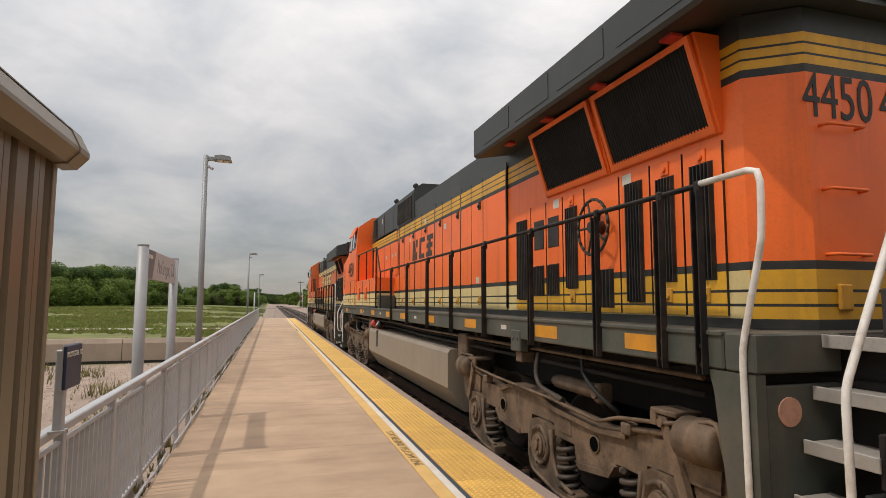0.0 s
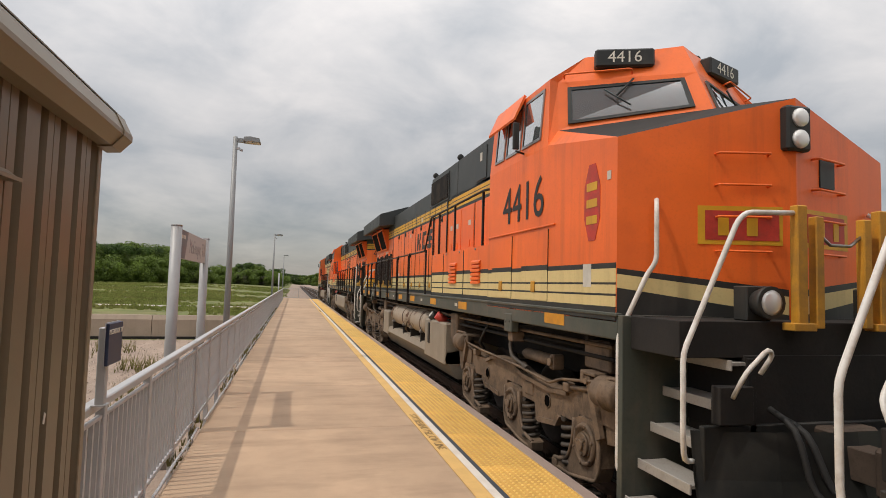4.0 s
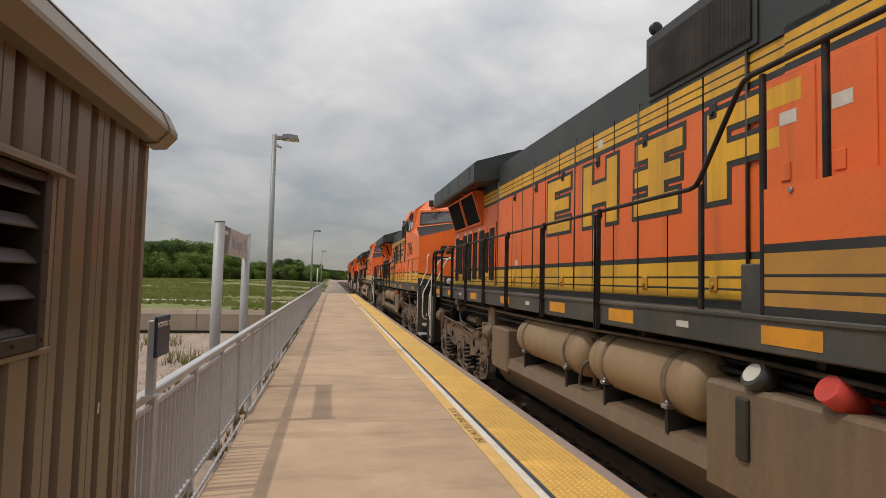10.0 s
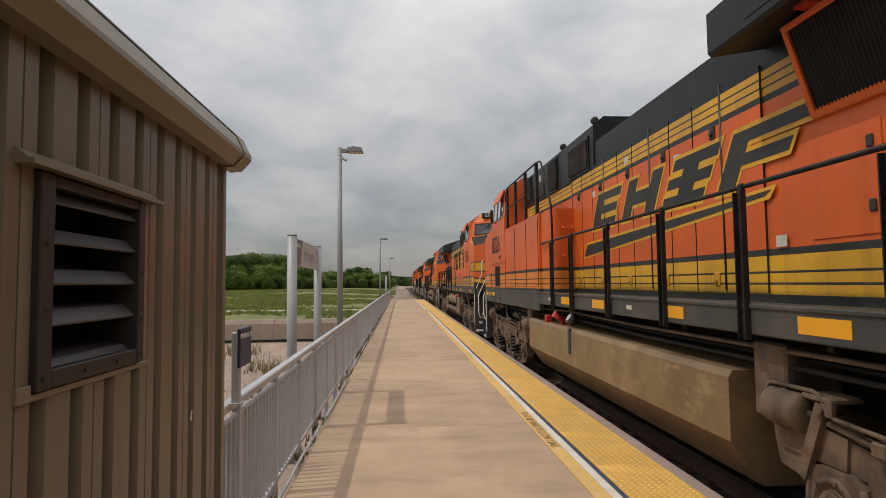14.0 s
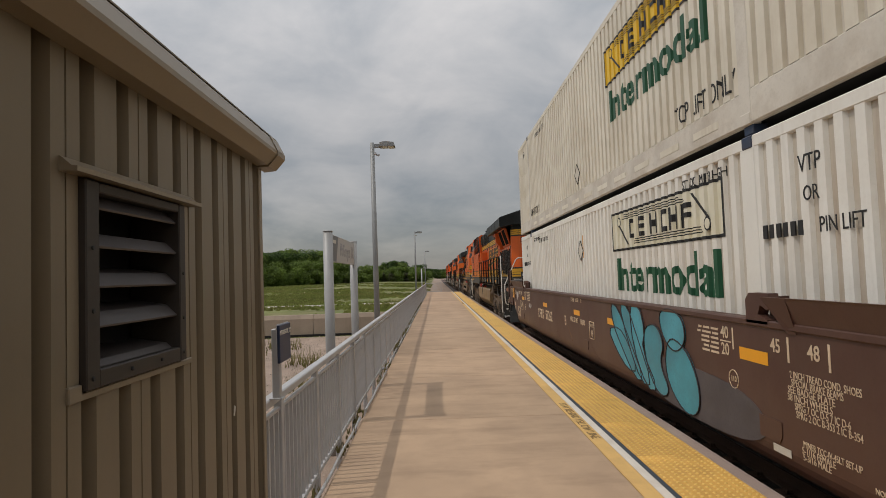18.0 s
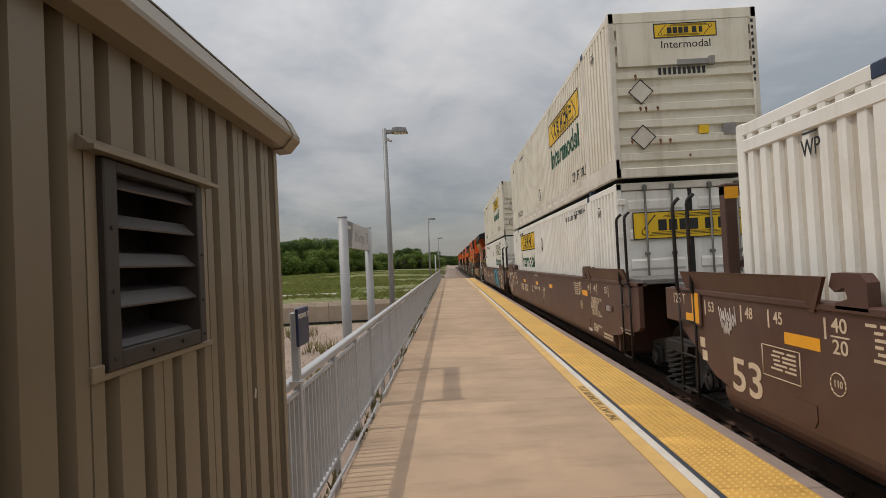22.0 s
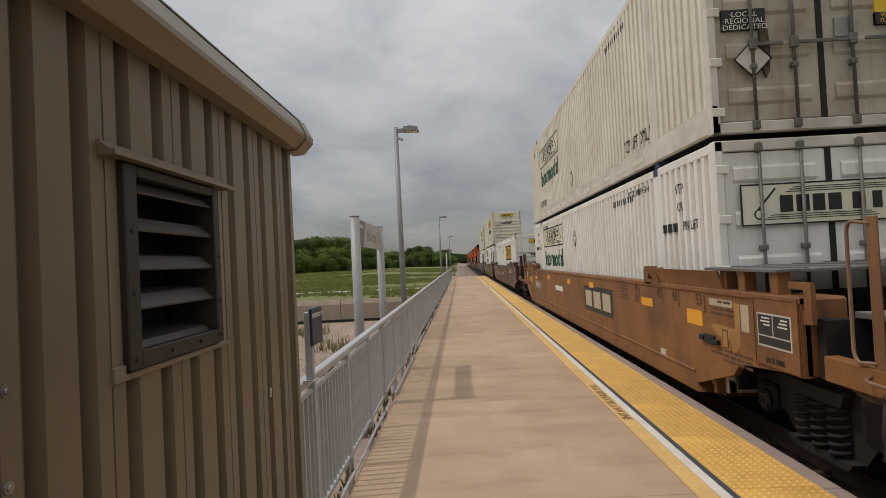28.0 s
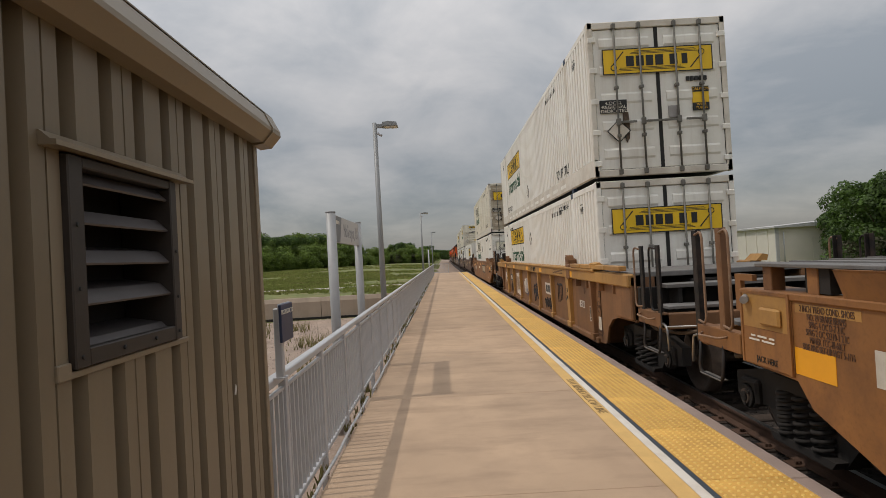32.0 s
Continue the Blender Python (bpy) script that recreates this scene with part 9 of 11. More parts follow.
def car_truck(car, y, tone="truck"):
    """A two-axle freight truck."""
    t = part("truck", Geo().box(-1.0, 1.0, y - 0.22, y + 0.22, 0.34, 0.60, 0, 0.03), "under", car, "dark two-axle truck")
    for k in (-0.9, 0.9):
        wheelset(t, y + k, 0.46, 1.10)
    for s in (-1, 1):
        o = [(-1.22, 0.34), (-1.22, 0.58), (-0.85, 0.66), (-0.42, 0.74), (0.42, 0.74), (0.85, 0.66), (1.22, 0.58), (1.22, 0.34), (0.98, 0.30), (0.62, 0.34), (0.42, 0.10), (-0.42, 0.10), (-0.62, 0.34), (-0.98, 0.30)]
        def mk(ss=s):
            g = Geo().prism(o, "x", 0.98, 1.10)
            g.prism([(-0.40, 0.10), (0.40, 0.10), (0.46, 0.17), (-0.46, 0.17)], "x", 0.92, 1.20).prism([(-0.34, 0.60), (0.34, 0.60), (0.40, 0.72), (-0.40, 0.72)], "x", 0.92, 1.20)
            for k in (-0.9, 0.9):
                g.box(0.98, 1.16, k - 0.16, k + 0.16, 0.30, 0.56, 0, 0.03)
            return g if ss > 0 else g.flipped()
        fr = part("side_frame", shared("car_truck_frame" + str(s), mk, tone), None, t)
        fr.location.y = y
        for dy in (-0.24, 0.0, 0.24):
            def ck(ss=s):
                return coil(Geo(), (ss * 1.14, 0, 0), 0.085, 0.17, 0.60, 6, 0.02)
            sp = part("spring", shared("car_spring" + str(s), ck, tone), None, t)
            sp.location.y = y + dy


def end_platform(car, y, e, tone, a1, a2, wheel=False, top=2.12):
    """Walkways, uprights, grab irons, stirrups and coupler at a car's end. y: the side sheets' end, e: the way it faces; a1, a2: how far out the two uprights stand."""
    def bx(g, x0, x1, a, b, z0, z1, c=0.008):
        return g.box(x0, x1, *sorted((y + e * a, y + e * b)), z0, z1, 0, c)
    end = a2 + 0.9
    part("draft_sill", bx(Geo(), -0.36, 0.36, -1.2, a2 + 0.25, 0.60, 1.02, 0.02), "under", car)
    part("end_sill", bx(Geo(), -1.40, 1.40, a2 - 0.16, a2 + 0.02, 0.86, 1.06), tone, car)
    part("walkway", bx(Geo(), -1.22, 1.22, a1 + 0.02, a2 - 0.18, 1.10, 1.14, 0.004), "deck_grey", car, "grey grating walkway")
    part("middle_deck", bx(Geo(), -1.10, 1.10, 0.10, a1 + 0.10, 1.36, 1.41, 0.004), "deck_grey", car, "grey grating deck")
    for xx in (-0.9, 0.0, 0.9):
        part("deck_bracket", bx(Geo(), xx - 0.03, xx + 0.03, 0.1, a1 + 0.05, 1.04, 1.36, 0.004), "under", car)
    part("cross_bearer", bx(Geo(), -1.36, 1.36, 0.02, 0.12, 0.86, 1.36, 0.01), "under", car)
    part("brake_cylinder", Geo().lathe([(0, 0.04), (0.02, 0.15), (0.30, 0.16), (0.34, 0.10), (0.42, 0.05)], (-0.62, y + e * 0.2, 1.20), "y", 14), "under", car)
    part("brake_pipe", Geo().tube([(-1.28, y + e * 0.1, 0.94), (-1.30, y + e * 0.5, 0.80), (-1.10, y + e * 0.9, 0.78), (-0.9, y + e * (a2 + 0.1), 0.84), (-0.5, y + e * (a2 + 0.35), 0.74)], 0.026, 6, 0, 0.1), "truck", car, "dusty bent pipe")
    for s in (-1, 1):
        x = s * 1.40
        part("side_beam", bx(Geo(), *sorted((s * 1.30, s * 1.42)), 0.18, a2 + 0.02, 0.88, 1.08), tone, car)
        for k, (a, mt) in enumerate(((a1, tone if e > 0 and tone == "well_orange" else "black_rail"), (a2, "black_rail" if e < 0 or tone != "well_brown" else tone))):
            g = bx(Geo(), *sorted((x - s * 0.05, x + s * 0.015)), a - 0.055, a - 0.035, 0.90, top, 0.003)
            bx(g, *sorted((x + s * 0.003, x + s * 0.015)), a - 0.035, a + 0.055, 0.90, top, 0.003)
            part("upright", g, mt if tone != "well_orange" else ("well_rust" if k == 0 else "black_rail"), car, "angle-iron upright")
            g = Geo().tube([(x + s * 0.01, y + e * (a - 0.02), top - 0.05), (x + s * 0.03, y + e * (a - 0.20), top - 0.02), (x + s * 0.03, y + e * (a - 0.24), top - 0.08), (x + s * 0.03, y + e * (a - 0.24), 1.16), (x + s * 0.03, y + e * (a - 0.20), 1.10), (x + s * 0.01, y + e * (a - 0.02), 1.12)], 0.014, 6, 0, 0.05)
            part("grab_iron", g, "rusty_rail" if k == 0 or tone == "well_orange" else "black_rail", car, "rusty bent grab iron")
        st = Geo().tube([(x, y + e * (a1 + 0.02), 0.95), (x + s * 0.03, y + e * (a1 + 0.02), 0.60), (x + s * 0.03, y + e * (a1 + 0.06), 0.55), (x + s * 0.03, y + e * (a2 - 0.06), 0.55), (x + s * 0.03, y + e * (a2 - 0.02), 0.60), (x, y + e * (a2 - 0.02), 0.95)], 0.019, 6, 0, 0.03)
        part("stirrup", st, "black_rail", car, "bent steel foot stirrup")
        part("step_tread", bx(Geo(), *sorted((x - s * 0.03, x + s * 0.05)), a1 + 0.05, a2 - 0.05, 0.545, 0.56, 0.003), "deck_grey", car)
        part("sill_grab", Geo().tube([(x, y + e * (a1 - 0.1), 1.02), (x + s * 0.09, y + e * (a1 - 0.06), 1.0), (x + s * 0.09, y + e * (a1 + 0.42), 0.98), (x, y + e * (a1 + 0.46), 1.0)], 0.013, 6, 0, 0.04), "rusty_rail", car, "rusty sill grab iron")
        part("uncoupling_lever", Geo().tube([(x, y + e * (a2 + 0.04), 0.95), (x, y + e * (a2 + 0.18), 0.92), (x, y + e * (a2 + 0.22), 0.62)], 0.016, 6, 0, 0.05).tube([(x, y + e * (a2 + 0.18), 0.92), (0.1 * s, y + e * (a2 + 0.30), 0.90)], 0.014, 6), "steel", car, "bent uncoupling lever")
    g = Geo().cyl((0, y + e * (a2 + 0.2), 0.76), (0, y + e * (a2 + 0.75), 0.76), 0.10, 0.12, 10)
    bx(g, -0.15, 0.15, a2 + 0.62, a2 + 0.92, 0.58, 0.94, 0.03)
    part("coupler", g, "wheel", car, "rusty steel coupler")
    part("air_hose", Geo().tube([(0.4, y + e * (a2 + 0.1), 0.8), (0.42, y + e * (a2 + 0.4), 0.6), (0.3, y + e * end, 0.45)], 0.026, 6, 0, 0.1), "rubber", car)
    if wheel:
        g = Geo()
        c = Vector((-1.0, y + e * (a2 - 0.10), 1.80))
        for k in range(20):
            a, b = k * math.pi / 10, (k + 1) * math.pi / 10
            g.cyl(c + Vector((0.28 * math.cos(a), 0, 0.28 * math.sin(a))), c + Vector((0.28 * math.cos(b), 0, 0.28 * math.sin(b))), 0.016, 0.016, 6)
        for k in range(5):
            a = k * 2 * math.pi / 5
            g.cyl(c, c + Vector((0.28 * math.cos(a), 0, 0.28 * math.sin(a))), 0.012, 0.012, 6)
        part("brake_wheel", g, "black_rail", car, "dark spoked hand brake wheel")
        part("brake_housing", bx(Geo(), -1.14, -0.86, a2 - 0.30, a2 - 0.14, 1.55, 2.0, 0.03), "black_rail", car)
        part("brake_mast", bx(Geo(), -1.06, -0.94, a2 - 0.28, a2 - 0.16, 0.95, 1.56), "black_rail", car)


def end_panels(car, e, r, tone, ribbed_):
    """The boxed ends of the side sheets, with their jack pads, plates and raised deck."""
    for s in (-1, 1):
        x = s * 1.475
        part("end_box", Geo().box(*sorted((s * 1.08, s * 1.46)), *sorted((e * (r - 0.78), e * r)), 0.86, 1.53, 0, 0.02), tone, car)
        if ribbed_:
            continue
        part("side_panel", Geo().box(*sorted((s * 1.46, s * 1.492)), *sorted((e * (r - 0.76), e * (r - 0.01))), 0.86, 1.53, 0, 0.015), tone, car, "framed jacking panel")
        part("panel_rim", Geo().box(*sorted((s * 1.49, s * 1.50)), *sorted((e * (r - 0.76), e * (r - 0.73))), 0.87, 1.52).box(*sorted((s * 1.49, s * 1.50)), *sorted((e * (r - 0.73), e * (r - 0.04))), 1.495, 1.52).box(*sorted((s * 1.49, s * 1.50)), *sorted((e * (r - 0.04), e * (r - 0.01))), 0.87, 1.52), tone, car)
        lettering("stencil", "JACK HERE", 0.075, "ink", car, on_side(s * 1.495, e * (r - 0.40), 0.93, s), "small dark words", 0.85)
        tab = Geo().prism([(e * (r - 0.05), 1.30), (e * (r + 0.13), 1.32), (e * (r + 0.13), 1.66), (e * (r - 0.18), 1.66), (e * (r - 0.18), 1.60), (e * (r + 0.03), 1.60), (e * (r + 0.03), 1.42), (e * (r - 0.05), 1.42)], "x", *sorted((s * 1.42, s * 1.46)))
        part("lift_tab", tab, tone, car, "plate with a lifting slot")
        # raised deck on short legs
        for a in (0.35, 0.95, 1.35):
            part("deck_leg", Geo().box(*sorted((s * 1.34, s * 1.46)), *sorted((e * (r - a), e * (r - a - 0.13))), 1.36, 1.74, 0, 0.006), tone, car)
        part("deck_lip", Geo().box(*sorted((s * 1.28, s * 1.50)), *sorted((e * 8.5, e * (r - 0.30))), 1.735, 1.765, 0, 0.005), "deck_grey", car, "pale steel deck lip")
    if not ribbed_:
        part("end_deck", Geo().box(-1.27, 1.27, *sorted((e * 8.5, e * (r - 0.30))), 1.73, 1.76, 0, 0.004), "deck_grey", car, "grey grating deck")
        for k in range(8):
            part("deck_bar", Geo().box(-1.22 + 0.34 * k, -1.18 + 0.34 * k, *sorted((e * 8.55, e * (r - 0.34))), 1.758, 1.772), "deck_grey", car)


def portal(car, y, tone):
    g = Geo()
    for x in (-0.95, -0.28):
        g.box(x - 0.07, x + 0.07, y - 0.07, y + 0.07, 1.5, 2.72, 0, 0.01)
    g.box(-1.02, -0.21, y - 0.07, y + 0.07, 2.60, 2.74, 0, 0.01)
    g.prism([(-0.90, 1.75), (-0.80, 1.75), (-0.30, 2.45), (-0.40, 2.45)], "y", y - 0.03, y + 0.03)
    part("portal_frame", g, tone, car, "brown portal frame for pipes")
    part("reflector", Geo().box(-1.02, -0.86, y - 0.076, y - 0.07, 2.56, 2.70), "reflector", car)
    part("reflector", Geo().box(-0.68, -0.50, y - 0.076, y - 0.07, 2.60, 2.72), "reflector", car)


def side_marks(car, s, x, tone_dark, marks):
    for words, size, y, z, mt, wide in marks:
        lettering("stencil", words, size, mt, car, on_side(s * (x + 0.003), y, z, s), "stencilled lettering", wide, bold=0.012 * size)


def text_block(car, s, x, y, z, rows, width, h, mt):
    """Lines too small to read, as plain bars."""
    rr = random.Random(int(abs(y) * 100) + rows)
    g = Geo()
    for k in range(rows):
        w = width * rr.uniform(0.7, 1.0)
        zz = z - k * h * 1.55
        yy = y
        while yy < y + w - 0.05:
            b = min(y + w, yy + rr.uniform(0.07, 0.2))
            g.box(*sorted((s * x, s * (x + 0.003))), yy, b, zz, zz + h * 0.72)
            yy = b + 0.035
    part("stencil_lines", g, mt, car, kind="stuff")


def well_car(label, tone, ends, text, lead_kind, rear_kind, ribbed_=False, uprights=((0.5, 1.1, 2.12), (0.5, 1.1, 2.12))):
    """One well of a double-stack car, its middle under its containers. ends: reach of the frame towards the lead and rear; kinds: 'car' end or 'joint'."""
    car = thing("well_car", label, "well car", "well cars of the train")
    a, b = ends
    ink = "ink_white" if tone == "well_brown" else "ink"
    for s in (-1, 1):
        if not ribbed_:
            o = [(a, 1.53), (a, 0.86), (a - 0.78, 0.84), (a - 0.95, 0.66), (8.45, 0.36), (-8.05, 0.36), (-9.0, 0.64), (-9.15, 0.78), (-b + 0.25, 0.86), (-b, 0.86), (-b, 1.53)]
            if tone == "well_brown":
                o = [(a, 1.52), (a, 1.12), (9.57, 1.10), (8.62, 0.62), (8.3, 0.56), (-8.2, 0.56), (-8.50, 0.60), (-9.65, 0.80), (-b, 0.86), (-b, 1.52)]
            part("side_sheet", Geo().prism(o, "x", *sorted((s * 1.40, s * 1.47))), tone, car)
            part("top_chord", Geo().box(*sorted((s * 1.33, s * 1.49)), -b, a, 1.47, 1.535, 0, 0.012), tone, car)
            if tone == "well_brown":
                bend = [(1.47, 0.56), (1.468, 0.50), (1.455, 0.44), (1.43, 0.38), (1.39, 0.325), (1.33, 0.275), (1.25, 0.235), (1.12, 0.20)]
                part("belly", Geo().prism([(s * p, q) for p, q in bend] + [(s * 1.12, 0.26), (s * 1.30, 0.34), (s * 1.40, 0.56)], "y", -8.3, 8.42), tone, car)
            else:
                part("bottom_chord", Geo().prism([(8.1, 0.26), (8.0, 0.38), (-8.0, 0.38), (-8.1, 0.26)], "x", *sorted((s * 1.20, s * 1.485))), tone, car)
                part("belly", Geo().prism([(s * 1.47, 0.52), (s * 1.485, 0.50), (s * 1.36, 0.22), (s * 1.10, 0.18), (s * 1.10, 0.26)], "y", -8.0, 8.0), tone, car)
            for e in (-1, 1):
                # flared container guide, its end cut on the slant
                g = Geo().prism([(s * 1.36, 1.50), (s * 1.475, 1.52), (s * 1.545, 1.72), (s * 1.555, 1.735), (s * 1.52, 1.735), (s * 1.44, 1.56)], "y", *sorted((e * 6.95, e * (9.25 if tone == "well_brown" else 8.9))))
                part("guide_flare", g, tone, car)
                tip = [(s * 1.475, e * 6.95, 1.45), (s * 1.55, e * 6.95, 1.735), (s * 1.56, e * 6.62, 1.735), (s * 1.485, e * 6.86, 1.45)]
                back = [(x - s * 0.03, y, z) for x, y, z in tip]
                part("flare_tip", Geo().mesh_of(tip + back, [(0, 1, 2, 3), (7, 6, 5, 4), (0, 4, 5, 1), (1, 5, 6, 2), (2, 6, 7, 3), (3, 7, 4, 0)]), tone, car)
                dk = tone if tone != "well_orange" else "well_rust"
                part("lock_bracket", Geo().prism([(e * 6.27, 1.50), (e * 6.27, 1.70), (e * 6.33, 1.76), (e * 6.62, 1.76), (e * 6.66, 1.66), (e * 6.60, 1.62), (e * 6.50, 1.66), (e * 6.46, 1.58), (e * 6.60, 1.54), (e * 6.60, 1.50)], "x", *sorted((s * 1.40, s * 1.49))), dk, car)
                part("lock_bracket", Geo().prism([(e * 6.42, 1.52), (e * 6.42, 1.72), (e * 6.66, 1.74), (e * 6.66, 1.52)], "x", *sorted((s * 1.33, s * 1.36))), dk, car)
            for k in range(4):
                y = -4.5 + 3 * k
                part("weld_seam", Geo().prism([(y, 0.42), (y + 0.5, 0.62), (y + 0.49, 0.63), (y - 0.01, 0.43)], "x", *sorted((s * 1.47, s * 1.474))), tone, car)
        else:
            part("side_sheet", Geo().prism([(a, 1.40), (a, 0.84), (9.35, 0.82), (9.05, 0.76), (8.78, 0.60), (8.62, 0.30), (8.5, 0.26), (-8.5, 0.26), (-8.62, 0.30), (-8.78, 0.60), (-9.05, 0.76), (-9.35, 0.82), (-b, 0.84), (-b, 1.40)], "x", *sorted((s * 1.36, s * 1.40))), tone, car)
            part("top_chord", Geo().box(*sorted((s * 1.28, s * 1.50)), -b + 0.0, a - 0.0, 1.36, 1.56, 0, 0.02), "chord_yellow", car, "worn yellow top chord")
            part("chord_cap", Geo().box(*sorted((s * 1.24, s * 1.53)), -8.4, 8.4, 1.55, 1.60, 0, 0.012), "chord_yellow", car)
            part("bottom_chord", Geo().box(*sorted((s * 1.25, s * 1.46)), -8.2, 8.2, 0.22, 0.34, 0, 0.02), tone, car)
            for k in range(9):
                y = -8.0 + 2.0 * k
                rib = [(s * 1.39, 0.30), (s * 1.47, 0.34), (s * 1.50, 1.36), (s * 1.39, 1.36)]
                wd = 0.13 if k in (1, 7) else 0.065
                part("rib", Geo().prism(rib, "y", y - wd, y + wd).box(*sorted((s * 1.39, s * 1.50)), y - wd - 0.03, y + wd + 0.03, 0.28, 0.40, 0, 0.01), "chord_yellow" if k not in (0, 8) else tone, car)
            for e in (-1, 1):
                part("lock_bracket", Geo().box(*sorted((s * 1.30, s * 1.50)), e * 6.1 - 0.14, e * 6.1 + 0.14, 1.58, 1.78, 0, 0.03).prism([(e * 6.1 - 0.14, 1.74), (e * 6.1 - 0.10, 1.84), (e * 6.1 + 0.05, 1.86), (e * 6.1 + 0.14, 1.78), (e * 6.1 + 0.08, 1.72), (e * 6.1, 1.78), (e * 6.1 - 0.06, 1.72)], "x", *sorted((s * 1.36, s * 1.50))).box(*sorted((s * 1.44, s * 1.52)), e * 6.1 - 0.28, e * 6.1 + 0.05, 1.34, 1.66, 0, 0.02), "well_rust", car)
                part("guide_flare", Geo().prism([(s * 1.32, 1.60), (s * 1.52, 1.60), (s * 1.54, 1.70), (s * 1.44, 1.72)], "y", *sorted((e * 8.2, e * 8.6))), "chord_yellow", car)
        for y, z, w in () if tone == "well_brown" else ((6.45, 1.22, 0.26), (3.45, 1.32, 0.23), (0.0, 1.30, 0.2), (-2.6, 1.32, 0.2), (-6.3, 1.22, 0.26)):
            zz = z if not ribbed_ else 1.46
            xx = 1.474 if not ribbed_ else 1.50
            part("reflector", Geo().box(*sorted((s * xx, s * (xx + 0.003))), y - w, y + w, zz - 0.06, zz + 0.06), "reflector", car, "amber reflector strip")
        text(car, s)
    # ends and floor
    part("well_floor", Geo().box(-1.25, 1.25, -8.3, -7.6, 0.24, 0.32).box(-1.25, 1.25, 7.6, 8.3, 0.24, 0.32).box(-1.25, 1.25, -1.0, 1.0, 0.24, 0.30), tone, car)
    for e, r in ((1, a), (-1, b)):
        part("bulkhead", Geo().box(-1.40, 1.40, *sorted((e * 8.32, e * 8.40)), 0.30, 1.55, 0, 0.01), tone, car)
        kind = lead_kind if e > 0 else rear_kind
        if kind != "car" or ribbed_:
            part("end_deck", Geo().box(-1.40, 1.40, *sorted((e * 8.40, e * r)), 1.50, 1.58, 0, 0.01), "deck_grey", car, "grey grating deck")
        part("draft_box", Geo().box(-0.55, 0.55, *sorted((e * 8.40, e * r)), 0.72, 1.45, 0, 0.02), "under", car)
        if kind == "car":
            end_panels(car, e, r, tone, ribbed_)
            a1, a2, top = uprights[0 if e > 0 else 1]
            end_platform(car, e * r, e, tone, a1, a2, ribbed_ and e > 0, top)
        else:
            for s in (-1, 1):
                for dy in (0.0, 0.42):
                    g = Geo().tube([(s * 1.46, e * (r - 0.75 + dy), 1.45), (s * 1.52, e * (r - 0.75 + dy), 1.50), (s * 1.52, e * (r - 0.75 + dy), 2.55), (s * 1.44, e * (r - 0.75 + dy), 2.62)], 0.022, 6, 0, 0.05)
                    part("ladder_upright", g, "black_rail", car)
                g = Geo()
                for z in (0.35, 0.75, 1.15, 1.5):
                    g.tube([(s * 1.50, e * (r - 0.75), z), (s * 1.50, e * (r - 0.33), z)], 0.015, 6)
                g.tube([(s * 1.50, e * (r - 0.75), 0.3), (s * 1.50, e * (r - 0.75), 1.5)], 0.016, 6).tube([(s * 1.50, e * (r - 0.33), 0.3), (s * 1.50, e * (r - 0.33), 1.5)], 0.016, 6)
                part("side_ladder", g, "black_rail", car)
    return car


